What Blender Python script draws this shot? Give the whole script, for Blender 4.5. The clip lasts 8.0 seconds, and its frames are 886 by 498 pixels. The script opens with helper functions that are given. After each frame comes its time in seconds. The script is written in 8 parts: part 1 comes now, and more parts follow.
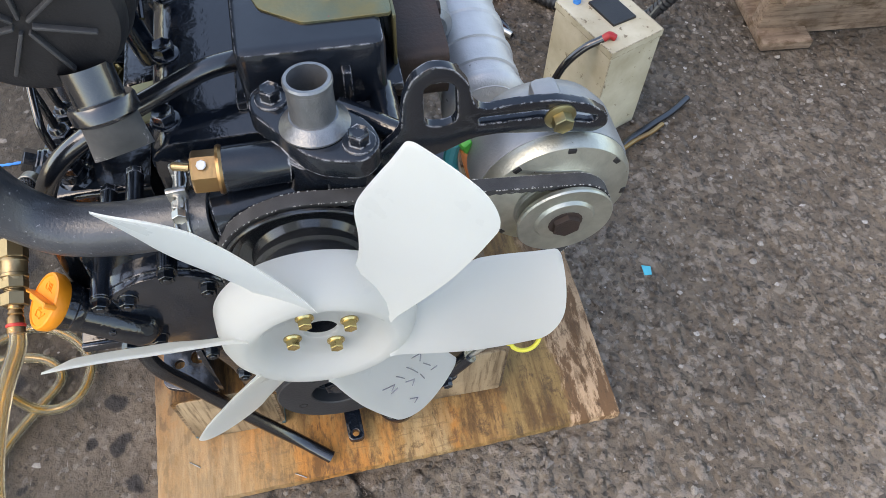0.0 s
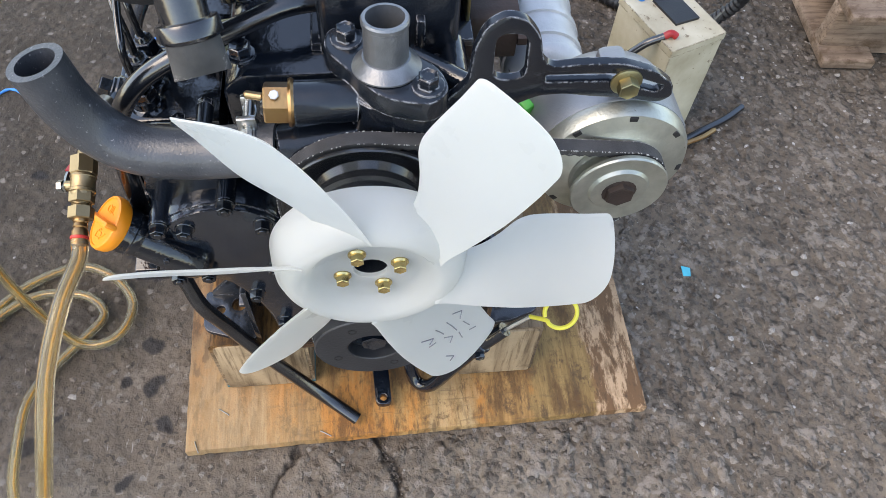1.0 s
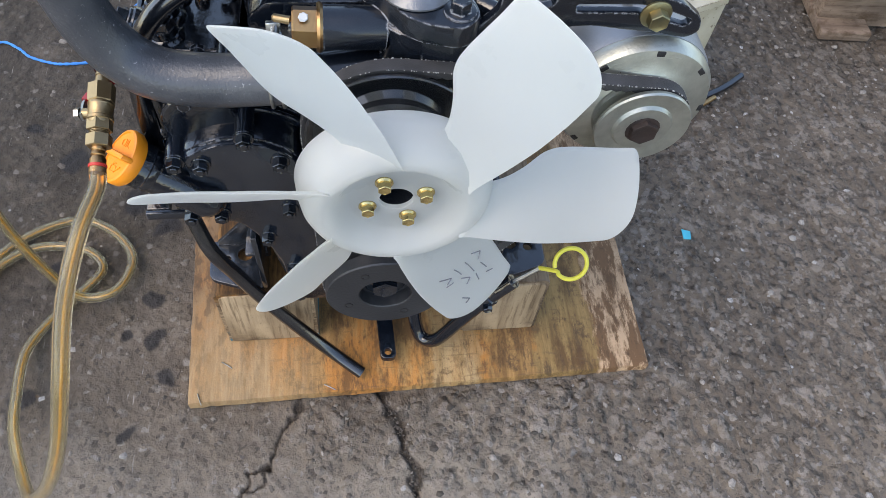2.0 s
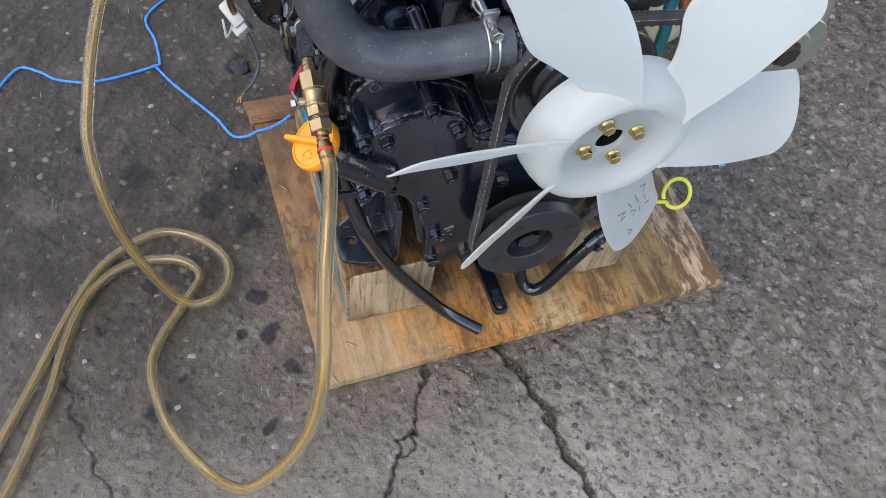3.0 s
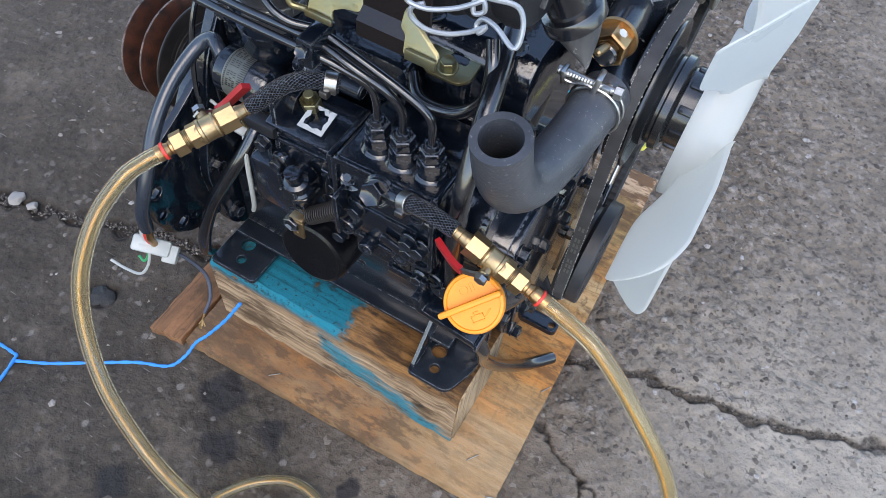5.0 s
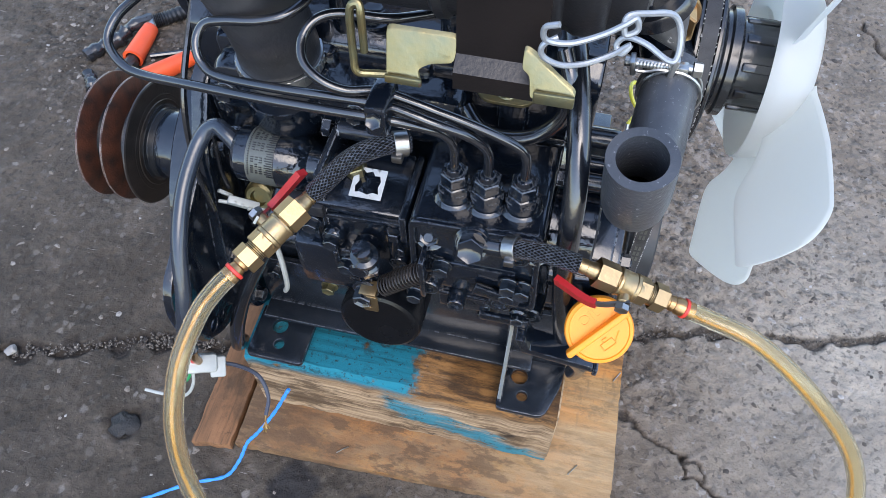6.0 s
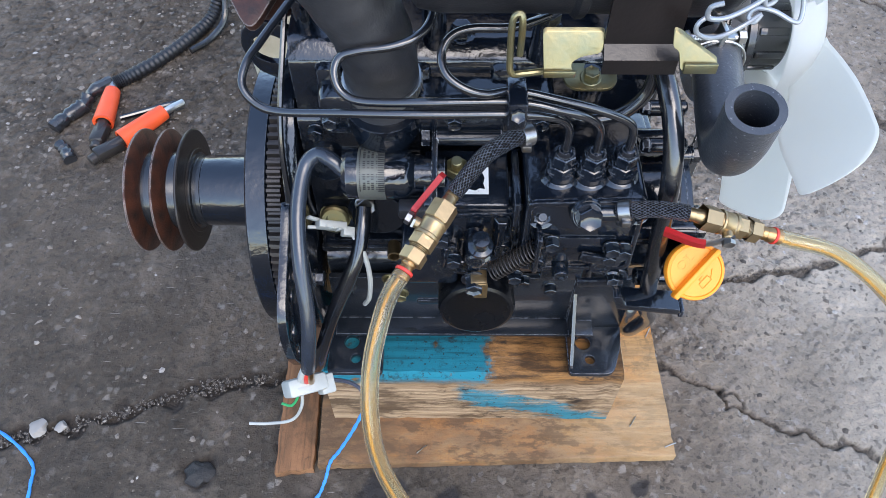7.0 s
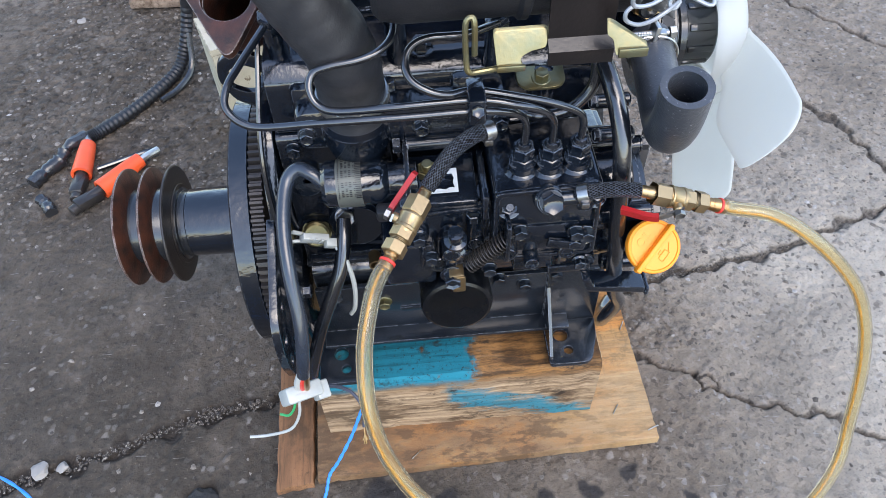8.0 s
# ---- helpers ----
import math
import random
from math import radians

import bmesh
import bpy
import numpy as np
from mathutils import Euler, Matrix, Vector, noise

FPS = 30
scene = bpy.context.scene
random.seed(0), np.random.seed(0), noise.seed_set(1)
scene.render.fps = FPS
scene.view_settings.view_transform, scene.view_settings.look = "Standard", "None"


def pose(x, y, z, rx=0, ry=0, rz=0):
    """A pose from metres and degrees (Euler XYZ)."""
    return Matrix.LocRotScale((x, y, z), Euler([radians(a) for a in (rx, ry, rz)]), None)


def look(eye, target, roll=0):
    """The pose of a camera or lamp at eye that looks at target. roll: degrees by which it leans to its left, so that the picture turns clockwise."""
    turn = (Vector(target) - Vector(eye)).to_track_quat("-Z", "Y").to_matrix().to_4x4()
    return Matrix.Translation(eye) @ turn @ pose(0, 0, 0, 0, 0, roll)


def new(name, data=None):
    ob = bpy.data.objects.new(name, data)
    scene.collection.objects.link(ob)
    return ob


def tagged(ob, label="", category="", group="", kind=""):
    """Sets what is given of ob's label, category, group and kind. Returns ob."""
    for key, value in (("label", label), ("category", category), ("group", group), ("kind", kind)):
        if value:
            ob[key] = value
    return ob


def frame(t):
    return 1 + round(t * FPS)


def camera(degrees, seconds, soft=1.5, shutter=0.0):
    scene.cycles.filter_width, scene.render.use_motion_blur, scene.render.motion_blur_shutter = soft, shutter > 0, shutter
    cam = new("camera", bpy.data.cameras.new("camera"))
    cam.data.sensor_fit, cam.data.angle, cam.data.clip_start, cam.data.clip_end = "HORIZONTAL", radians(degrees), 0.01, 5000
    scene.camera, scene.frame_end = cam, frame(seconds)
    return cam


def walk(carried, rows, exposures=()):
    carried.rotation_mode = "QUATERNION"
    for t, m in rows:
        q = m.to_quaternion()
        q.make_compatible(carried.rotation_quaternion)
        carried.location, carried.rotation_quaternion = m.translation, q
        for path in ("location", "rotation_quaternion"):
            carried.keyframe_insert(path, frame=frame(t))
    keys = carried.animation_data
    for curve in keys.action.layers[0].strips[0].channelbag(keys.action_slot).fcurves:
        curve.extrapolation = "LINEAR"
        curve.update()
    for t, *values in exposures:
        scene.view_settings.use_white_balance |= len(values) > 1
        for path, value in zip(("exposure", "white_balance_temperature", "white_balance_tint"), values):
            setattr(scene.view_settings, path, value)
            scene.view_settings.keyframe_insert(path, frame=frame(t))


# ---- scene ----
cam = camera(61.0, 8.0, soft=0.6)
PATH = [
    (0, (0.53, 0.033, 0.949), (-0.514, 0.276, -0.74), 2.2),
    (0.5, (0.553, 0.009, 0.941), (-0.514, 0.211, -0.739), 3.2),
    (1, (0.567, 0.011, 0.935), (-0.503, 0.179, -0.746), 4.3),
    (1.2, (0.577, 0.013, 0.928), (-0.483, 0.173, -0.761), 4.9),
    (2.3, (0.61, -0.084, 0.908), (-0.416, 0.183, -0.788), 9.2),
    (2.5, (0.619, -0.16, 0.92), (-0.393, 0.159, -0.776), 9.6),
    (2.8, (0.617, -0.238, 0.915), (-0.37, 0.16, -0.781), 10.0),
    (3, (0.604, -0.281, 0.92), (-0.35, 0.181, -0.777), 10.5),
    (3.3, (0.535, -0.315, 0.891), (-0.368, 0.237, -0.805), 11.3),
    (3.5, (0.468, -0.341, 0.879), (-0.388, 0.266, -0.824), 11.7),
    (3.8, (0.379, -0.358, 0.879), (-0.4, 0.347, -0.822), 12.6),
    (4, (0.349, -0.358, 0.879), (-0.384, 0.409, -0.817), 12.0),
    (4.2, (0.331, -0.373, 0.878), (-0.349, 0.477, -0.8), 12.2),
    (4.5, (0.309, -0.419, 0.884), (-0.29, 0.514, -0.781), 10.4),
    (4.7, (0.291, -0.473, 0.903), (-0.251, 0.514, -0.749), 9.5),
    (5.8, (0.191, -0.521, 0.901), (-0.118, 0.566, -0.75), 0.1),
    (6, (0.131, -0.486, 0.879), (-0.133, 0.589, -0.787), -0.7),
    (6.2, (0.086, -0.458, 0.866), (-0.12, 0.605, -0.816), -0.7),
    (6.5, (0.045, -0.471, 0.87), (-0.078, 0.611, -0.808), 0.1),
    (7, (-0.027, -0.562, 0.916), (-0.033, 0.59, -0.719), 0.0),
    (7.2, (-0.041, -0.61, 0.923), (-0.008, 0.581, -0.683), 0.4),
    (7.5, (-0.039, -0.617, 0.939), (0.036, 0.578, -0.663), -0.2),
    (8, (-0.031, -0.622, 0.932), (0.033, 0.615, -0.638), -2.4),
]

walk(cam, [(t, look(*p)) for t, *p in PATH], exposures=[(0.0, 0.38, 8000, 12), (1.0, 0.44, 7800, 12), (2.5, 0.14, 7350, 12), (3.0, 0.22, 7250, 12), (3.5, 0.12, 7150, 11), (3.75, 0.07, 7080, 11), (4.5, 0.15, 6900, 11), (6.0, 0.48, 6700, 11), (6.5, 0.44, 6650, 11), (7.5, 0.64, 6750, 11), (8.0, 0.6, 6800, 11)])

# ---------------------------------------------------------------- light
world = bpy.data.worlds.new("sky")
scene.world = world
world.use_nodes = True
wn = world.node_tree.nodes
sky = wn.new("ShaderNodeTexSky")
sky.sky_type, sky.sun_disc = "NISHITA", False
sky.sun_elevation, sky.sun_rotation = radians(53), radians(157)
world.node_tree.links.new(sky.outputs[0], wn["Background"].inputs[0])
wn["Background"].inputs[1].default_value = 0.42
sun_data = bpy.data.lights.new("sun", "SUN")
sun_data.energy, sun_data.angle, sun_data.color = 0.85, radians(40), (1.0, 0.95, 0.88)
sun = new("sun", sun_data)
sun.matrix_world = look((0.55, -1.3, 1.9), (0, 0, 0))


# ---------------------------------------------------------------- materials
def nodes_of(name):
    m = bpy.data.materials.new(name)
    m.use_nodes = True
    nt = m.node_tree
    return m, nt, nt.nodes["Principled BSDF"]


def ramp(nt, fac, stops):
    n = nt.nodes.new("ShaderNodeValToRGB")
    while len(n.color_ramp.elements) < len(stops):
        n.color_ramp.elements.new(0.5)
    for e, (p, c) in zip(n.color_ramp.elements, stops):
        e.position = p
        e.color = (*c, 1) if len(c) == 3 else c
    nt.links.new(fac, n.inputs[0])
    return n.outputs[0]


def noise_tex(nt, scale, detail=4, vec=None, rough=0.55):
    n = nt.nodes.new("ShaderNodeTexNoise")
    n.inputs["Scale"].default_value, n.inputs["Detail"].default_value, n.inputs["Roughness"].default_value = scale, detail, rough
    if vec is not None:
        nt.links.new(vec, n.inputs["Vector"])
    return n.outputs["Fac"]


def coords(nt, scale=(1, 1, 1), rot=(0, 0, 0)):
    c = nt.nodes.new("ShaderNodeTexCoord")
    m = nt.nodes.new("ShaderNodeMapping")
    m.inputs["Scale"].default_value, m.inputs["Rotation"].default_value = scale, rot
    nt.links.new(c.outputs["Object"], m.inputs["Vector"])
    return m.outputs[0]


def mixc(nt, fac, a, b):
    n = nt.nodes.new("ShaderNodeMix")
    n.data_type = "RGBA"
    if isinstance(fac, (int, float)):
        n.inputs[0].default_value = fac
    else:
        nt.links.new(fac, n.inputs[0])
    for sock, v in ((n.inputs[6], a), (n.inputs[7], b)):
        if isinstance(v, tuple):
            sock.default_value = (*v, 1)
        else:
            nt.links.new(v, sock)
    return n.outputs[2]


def bump(nt, bsdf, height, strength=0.3, dist=0.001, prev=None):
    b = nt.nodes.new("ShaderNodeBump")
    b.inputs["Strength"].default_value, b.inputs["Distance"].default_value = strength, dist
    nt.links.new(height, b.inputs["Height"])
    if prev is not None:
        nt.links.new(prev, b.inputs["Normal"])
    nt.links.new(b.outputs[0], bsdf.inputs["Normal"])
    return b.outputs[0]


def surface(name, col, col2=None, rough=(0.35, 0.5), metal=0.0, fine=260, coarse=22, bump_s=0.25, dist=0.0008, spots=None, coat=0.0, edge=None, shine=0.5, fleck=70):
    """Paint, metal or plastic: two colours mixed by a coarse noise, grain from a fine one, optional worn spots (colour, amount)."""
    m, nt, b = nodes_of(name)
    v = coords(nt)
    big, small = noise_tex(nt, coarse, 5, v), noise_tex(nt, fine, 3, v)
    c = mixc(nt, ramp(nt, big, [(0.35, (0, 0, 0)), (0.68, (1, 1, 1))]), col, col2 or tuple(x * 1.35 for x in col))
    if spots:
        n = noise_tex(nt, fleck, 6, v, 0.7)
        c = mixc(nt, ramp(nt, n, [(1 - spots[1], (0, 0, 0)), (1.03 - spots[1], (1, 1, 1))]), c, spots[0])
    if edge:
        # arrises, where the rounded normal leaves the face normal: chips, and on black paints painted edge glints
        bv = nt.nodes.new("ShaderNodeBevel")
        bv.samples = 4
        bv.inputs["Radius"].default_value = edge[1]
        g = nt.nodes.new("ShaderNodeNewGeometry")
        dp = nt.nodes.new("ShaderNodeVectorMath")
        dp.operation = "DOT_PRODUCT"
        nt.links.new(bv.outputs[0], dp.inputs[0])
        nt.links.new(g.outputs["Normal"], dp.inputs[1])
        worn = ramp(nt, dp.outputs["Value"], [(0.9, (1, 1, 1)), (0.985, (0, 0, 0))])
        chips = ramp(nt, noise_tex(nt, 130, 5, v, 0.7), [(edge[2], (0, 0, 0)), (edge[2] + 0.07, (1, 1, 1))])
        mm = nt.nodes.new("ShaderNodeMath")
        mm.operation = "MULTIPLY"
        nt.links.new(worn, mm.inputs[0])
        nt.links.new(chips, mm.inputs[1])
        c = mixc(nt, mm.outputs[0], c, edge[0])
    nt.links.new(c, b.inputs["Base Color"])
    r = nt.nodes.new("ShaderNodeMapRange")
    r.inputs[3].default_value, r.inputs[4].default_value = rough
    nt.links.new(big, r.inputs[0])
    nt.links.new(r.outputs[0], b.inputs["Roughness"])
    b.inputs["Metallic"].default_value = metal
    b.inputs["Coat Weight"].default_value = coat
    b.inputs["Coat Roughness"].default_value = 0.08
    b.inputs["Specular IOR Level"].default_value = shine
    bump(nt, b, small, bump_s, dist)
    return m


paint = surface("black_engine_paint", (0.003, 0.005, 0.009), (0.005, 0.008, 0.013), (0.05, 0.16), fine=90, coarse=30, bump_s=0.4, dist=0.002, spots=((0.025, 0.027, 0.03), 0.24), edge=((0.06, 0.068, 0.08), 0.002, 0.47), coat=0.3, shine=0.65)
cover_paint = surface("gloss_black_cover_paint", (0.0045, 0.0075, 0.0135), (0.008, 0.0125, 0.0205), (0.08, 0.22), fine=150, coarse=30, bump_s=0.22, dist=0.0014, spots=((0.04, 0.04, 0.042), 0.25), edge=((0.13, 0.145, 0.17), 0.0022, 0.47), coat=0.3, shine=0.65)
pulley_black = surface("black_pulley_paint", (0.009, 0.0105, 0.013), (0.016, 0.018, 0.021), (0.14, 0.3), fine=260, coarse=26, bump_s=0.15, spots=((0.06, 0.06, 0.06), 0.24), coat=0.3, shine=0.65)
grey_paint_plain = surface("dull_dark_grey_paint", (0.016, 0.018, 0.022), (0.026, 0.028, 0.032), (0.35, 0.5), fine=330, bump_s=0.35, spots=((0.1, 0.1, 0.1), 0.27))
cast_paint = surface("rough_cast_paint", (0.003, 0.005, 0.009), (0.0055, 0.0085, 0.014), (0.05, 0.17), fine=140, coarse=30, bump_s=0.4, dist=0.0011, spots=((0.025, 0.027, 0.03), 0.25), edge=((0.06, 0.068, 0.08), 0.002, 0.47), coat=0.3, shine=0.65)
grey_paint = surface("dark_grey_paint", (0.0055, 0.008, 0.0125), (0.009, 0.0125, 0.0185), (0.14, 0.3), fine=120, coarse=26, bump_s=0.3, dist=0.0013, spots=((0.1, 0.1, 0.1), 0.24), edge=((0.34, 0.35, 0.37), 0.0018, 0.47), coat=0.25, shine=0.5)
bolt_paint = surface("painted_bolt_heads", (0.004, 0.0065, 0.011), (0.008, 0.012, 0.018), (0.05, 0.16), fine=200, bump_s=0.3, spots=((0.12, 0.12, 0.12), 0.32), coat=0.3, shine=0.65)
matt_black = surface("matt_black_plastic", (0.008, 0.0085, 0.0105), (0.013, 0.0135, 0.016), (0.36, 0.52), fine=500, bump_s=0.35)
scuffed_plastic = surface("scuffed_black_plastic", (0.03, 0.031, 0.034), (0.05, 0.052, 0.056), (0.35, 0.5), fine=500, bump_s=0.35, spots=((0.14, 0.14, 0.145), 0.3))
belt_cloth = surface("worn_belt_cloth", (0.03, 0.03, 0.032), (0.055, 0.055, 0.057), (0.6, 0.8), fine=900, coarse=60, bump_s=0.7, spots=((0.16, 0.16, 0.16), 0.33))
# black paint of feet and pan, its base lifted to paint in a bluish sheen
rail_paint = surface("sheen_black_rail_paint", (0.0075, 0.01, 0.0145), (0.012, 0.016, 0.0215), (0.14, 0.3), fine=110, coarse=24, bump_s=0.3, dist=0.0014, spots=((0.06, 0.06, 0.06), 0.26), edge=((0.12, 0.125, 0.14), 0.0014, 0.46), coat=0.35, shine=0.8)
grey_rubber = surface("dusty_grey_rubber", (0.042, 0.043, 0.045), (0.085, 0.084, 0.082), (0.35, 0.55), fine=330, coarse=40, bump_s=0.3, spots=((0.28, 0.27, 0.26), 0.38))
rubber = surface("black_rubber", (0.018, 0.019, 0.022), (0.036, 0.036, 0.038), (0.3, 0.5), fine=330, coarse=35, bump_s=0.4, spots=((0.17, 0.16, 0.15), 0.31), fleck=190)
filter_black = surface("black_filter_enamel", (0.0015, 0.002, 0.003), (0.003, 0.0035, 0.005), (0.2, 0.34), fine=300, bump_s=0.1, shine=0.35)
gloss_rubber = surface("glossy_black_tube", (0.004, 0.005, 0.007), (0.008, 0.009, 0.012), (0.12, 0.28), fine=300, bump_s=0.15, coat=0.45, shine=0.9)
fan_white = surface("white_nylon", (0.6, 0.62, 0.615), (0.66, 0.67, 0.66), (0.22, 0.38), fine=300, coarse=14, bump_s=0.06)
fb = fan_white.node_tree.nodes["Principled BSDF"]
fan_nt = fan_white.node_tree
glow = fan_nt.nodes.new("ShaderNodeBsdfTranslucent")
glow.inputs["Color"].default_value = (0.96, 0.96, 0.92, 1)
fan_mix = fan_nt.nodes.new("ShaderNodeMixShader")
fan_mix.inputs[0].default_value = 0.62
fan_nt.links.new(fb.outputs[0], fan_mix.inputs[1])
fan_nt.links.new(glow.outputs[0], fan_mix.inputs[2])
fan_nt.links.new(fan_mix.outputs[0], fan_nt.nodes["Material Output"].inputs["Surface"])
zinc = surface("zinc_plate", (0.55, 0.55, 0.53), (0.4, 0.4, 0.38), (0.25, 0.42), 1.0, fine=400)
dull_zinc = surface("dull_zinc", (0.48, 0.495, 0.44), (0.36, 0.37, 0.33), (0.3, 0.46), 0.85, fine=500, coarse=55, bump_s=0.4, spots=((0.15, 0.12, 0.07), 0.34))
dull_wire = surface("dull_grey_wire", (0.36, 0.38, 0.4), (0.26, 0.28, 0.3), (0.38, 0.55), 0.6, fine=500)
bright_alu = surface("pale_cast_aluminium", (0.42, 0.43, 0.44), (0.52, 0.53, 0.54), (0.35, 0.55), 0.5, fine=500, coarse=35, bump_s=0.5, spots=((0.1, 0.1, 0.1), 0.33))
alu = surface("cast_aluminium", (0.22, 0.235, 0.25), (0.3, 0.315, 0.33), (0.35, 0.55), 0.5, fine=600, bump_s=0.4)
steel = surface("bare_steel", (0.36, 0.36, 0.35), (0.22, 0.21, 0.2), (0.25, 0.4), 1.0, fine=300)
neck_metal = surface("cast_neck_metal", (0.23, 0.24, 0.25), (0.15, 0.16, 0.17), (0.26, 0.42), 0.7, fine=500, coarse=40, bump_s=0.4)
gold = surface("yellow_chromate", (0.27, 0.215, 0.1), (0.18, 0.195, 0.13), (0.26, 0.48), 0.9, fine=300, coarse=42, bump_s=0.3, spots=((0.3, 0.16, 0.12), 0.36), fleck=40)
bright_gold = surface("bright_yellow_plating", (0.6, 0.45, 0.2), (0.5, 0.42, 0.2), (0.2, 0.34), 0.95, fine=300, coarse=40)
hose_rubber = surface("dusty_hose_rubber", (0.026, 0.03, 0.037), (0.062, 0.066, 0.074), (0.24, 0.42), fine=420, coarse=18, bump_s=0.5, spots=((0.22, 0.22, 0.23), 0.37), fleck=330, shine=0.6)
brass = surface("brass", (0.39, 0.285, 0.155), (0.28, 0.2, 0.108), (0.28, 0.46), 0.95, fine=350)
copper = surface("worn_copper_brass", (0.36, 0.2, 0.095), (0.42, 0.28, 0.125), (0.25, 0.4), 1.0, fine=350)
rust = surface("rusty_steel", (0.095, 0.034, 0.02), (0.022, 0.015, 0.013), (0.28, 0.5), 0.3, fine=420, coarse=46, bump_s=0.6, spots=((0.16, 0.11, 0.085), 0.3), edge=((0.3, 0.27, 0.25), 0.0018, 0.4))
manifold_brown = surface("burnt_brown_cast_iron", (0.026, 0.018, 0.016), (0.045, 0.026, 0.02), (0.45, 0.65), 0.2, fine=300, coarse=40, bump_s=0.5)
dark_steel = surface("greasy_dark_steel", (0.03, 0.028, 0.027), (0.06, 0.05, 0.045), (0.25, 0.45), 0.5, fine=350)
orange = surface("orange_plastic", (0.9, 0.3, 0.015), (0.85, 0.26, 0.01), (0.35, 0.5), fine=250, bump_s=0.1)
red_plastic = surface("red_plastic", (0.36, 0.012, 0.014), (0.27, 0.01, 0.012), (0.3, 0.45), fine=250)
red_orange = surface("orange_red_rubber", (0.75, 0.09, 0.02), (0.62, 0.07, 0.02), (0.4, 0.55), fine=250)
white_plastic = surface("white_plastic", (0.4, 0.41, 0.385), (0.29, 0.3, 0.28), (0.4, 0.55), fine=250)
frayed_cord = surface("frayed_cord", (0.3, 0.3, 0.29), (0.45, 0.45, 0.44), (0.7, 0.8))
label_white = surface("white_label", (0.55, 0.57, 0.57), (0.4, 0.42, 0.42), (0.5, 0.6), spots=((0.12, 0.12, 0.12), 0.36))
dim_silver = surface("dim_silver_label", (0.11, 0.115, 0.1), (0.085, 0.09, 0.08), (0.3, 0.42), 0.3)
label_silver = surface("silver_label", (0.5, 0.53, 0.48), (0.42, 0.45, 0.42), (0.3, 0.4), 0.1)
ink = surface("black_ink", (0.012, 0.012, 0.013), None, (0.5, 0.6))
pen_ink = surface("faded_pen_ink", (0.12, 0.12, 0.14), (0.3, 0.3, 0.32), (0.5, 0.6))
blue_cord = surface("blue_cord", (0.02, 0.2, 0.62), (0.03, 0.26, 0.7), (0.5, 0.65), fine=900, bump_s=0.6)
green_wire = surface("green_wire", (0.02, 0.25, 0.08), None, (0.4, 0.5))
green_plug = surface("green_plug_plastic", (0.06, 0.42, 0.06), (0.05, 0.36, 0.05), (0.35, 0.5))
orange_wire = surface("orange_wire", (0.6, 0.2, 0.07), (0.5, 0.16, 0.05), (0.4, 0.5))
teal_wire = surface("turquoise_wire", (0.02, 0.26, 0.3), (0.02, 0.2, 0.24), (0.4, 0.5))
blue_wire = surface("grey_blue_wire", (0.035, 0.04, 0.06), None, (0.4, 0.5))
yellow_paint = surface("yellow_paint", (0.72, 0.64, 0.07), (0.6, 0.54, 0.06), (0.35, 0.5))
red_wire = surface("red_wire", (0.5, 0.03, 0.02), None, (0.4, 0.5))
tape = surface("glossy_black_tape", (0.012, 0.013, 0.015), (0.022, 0.023, 0.026), (0.2, 0.35), fine=200, bump_s=0.5, coat=0.25, shine=0.6)
grey_sleeve = surface("grey_blue_sleeve", (0.014, 0.019, 0.028), (0.024, 0.032, 0.046), (0.16, 0.3), fine=200, bump_s=0.3, coat=0.25, shine=0.6)
beige = surface("stained_beige_enamel", (0.52, 0.47, 0.35), (0.36, 0.31, 0.21), (0.4, 0.55), fine=300, coarse=16, spots=((0.17, 0.13, 0.08), 0.38), edge=((0.13, 0.1, 0.065), 0.004, 0.44))
brown_strap = surface("brown_black_enamel", (0.007, 0.0055, 0.0055), (0.011, 0.008, 0.0075), (0.24, 0.36), fine=300)


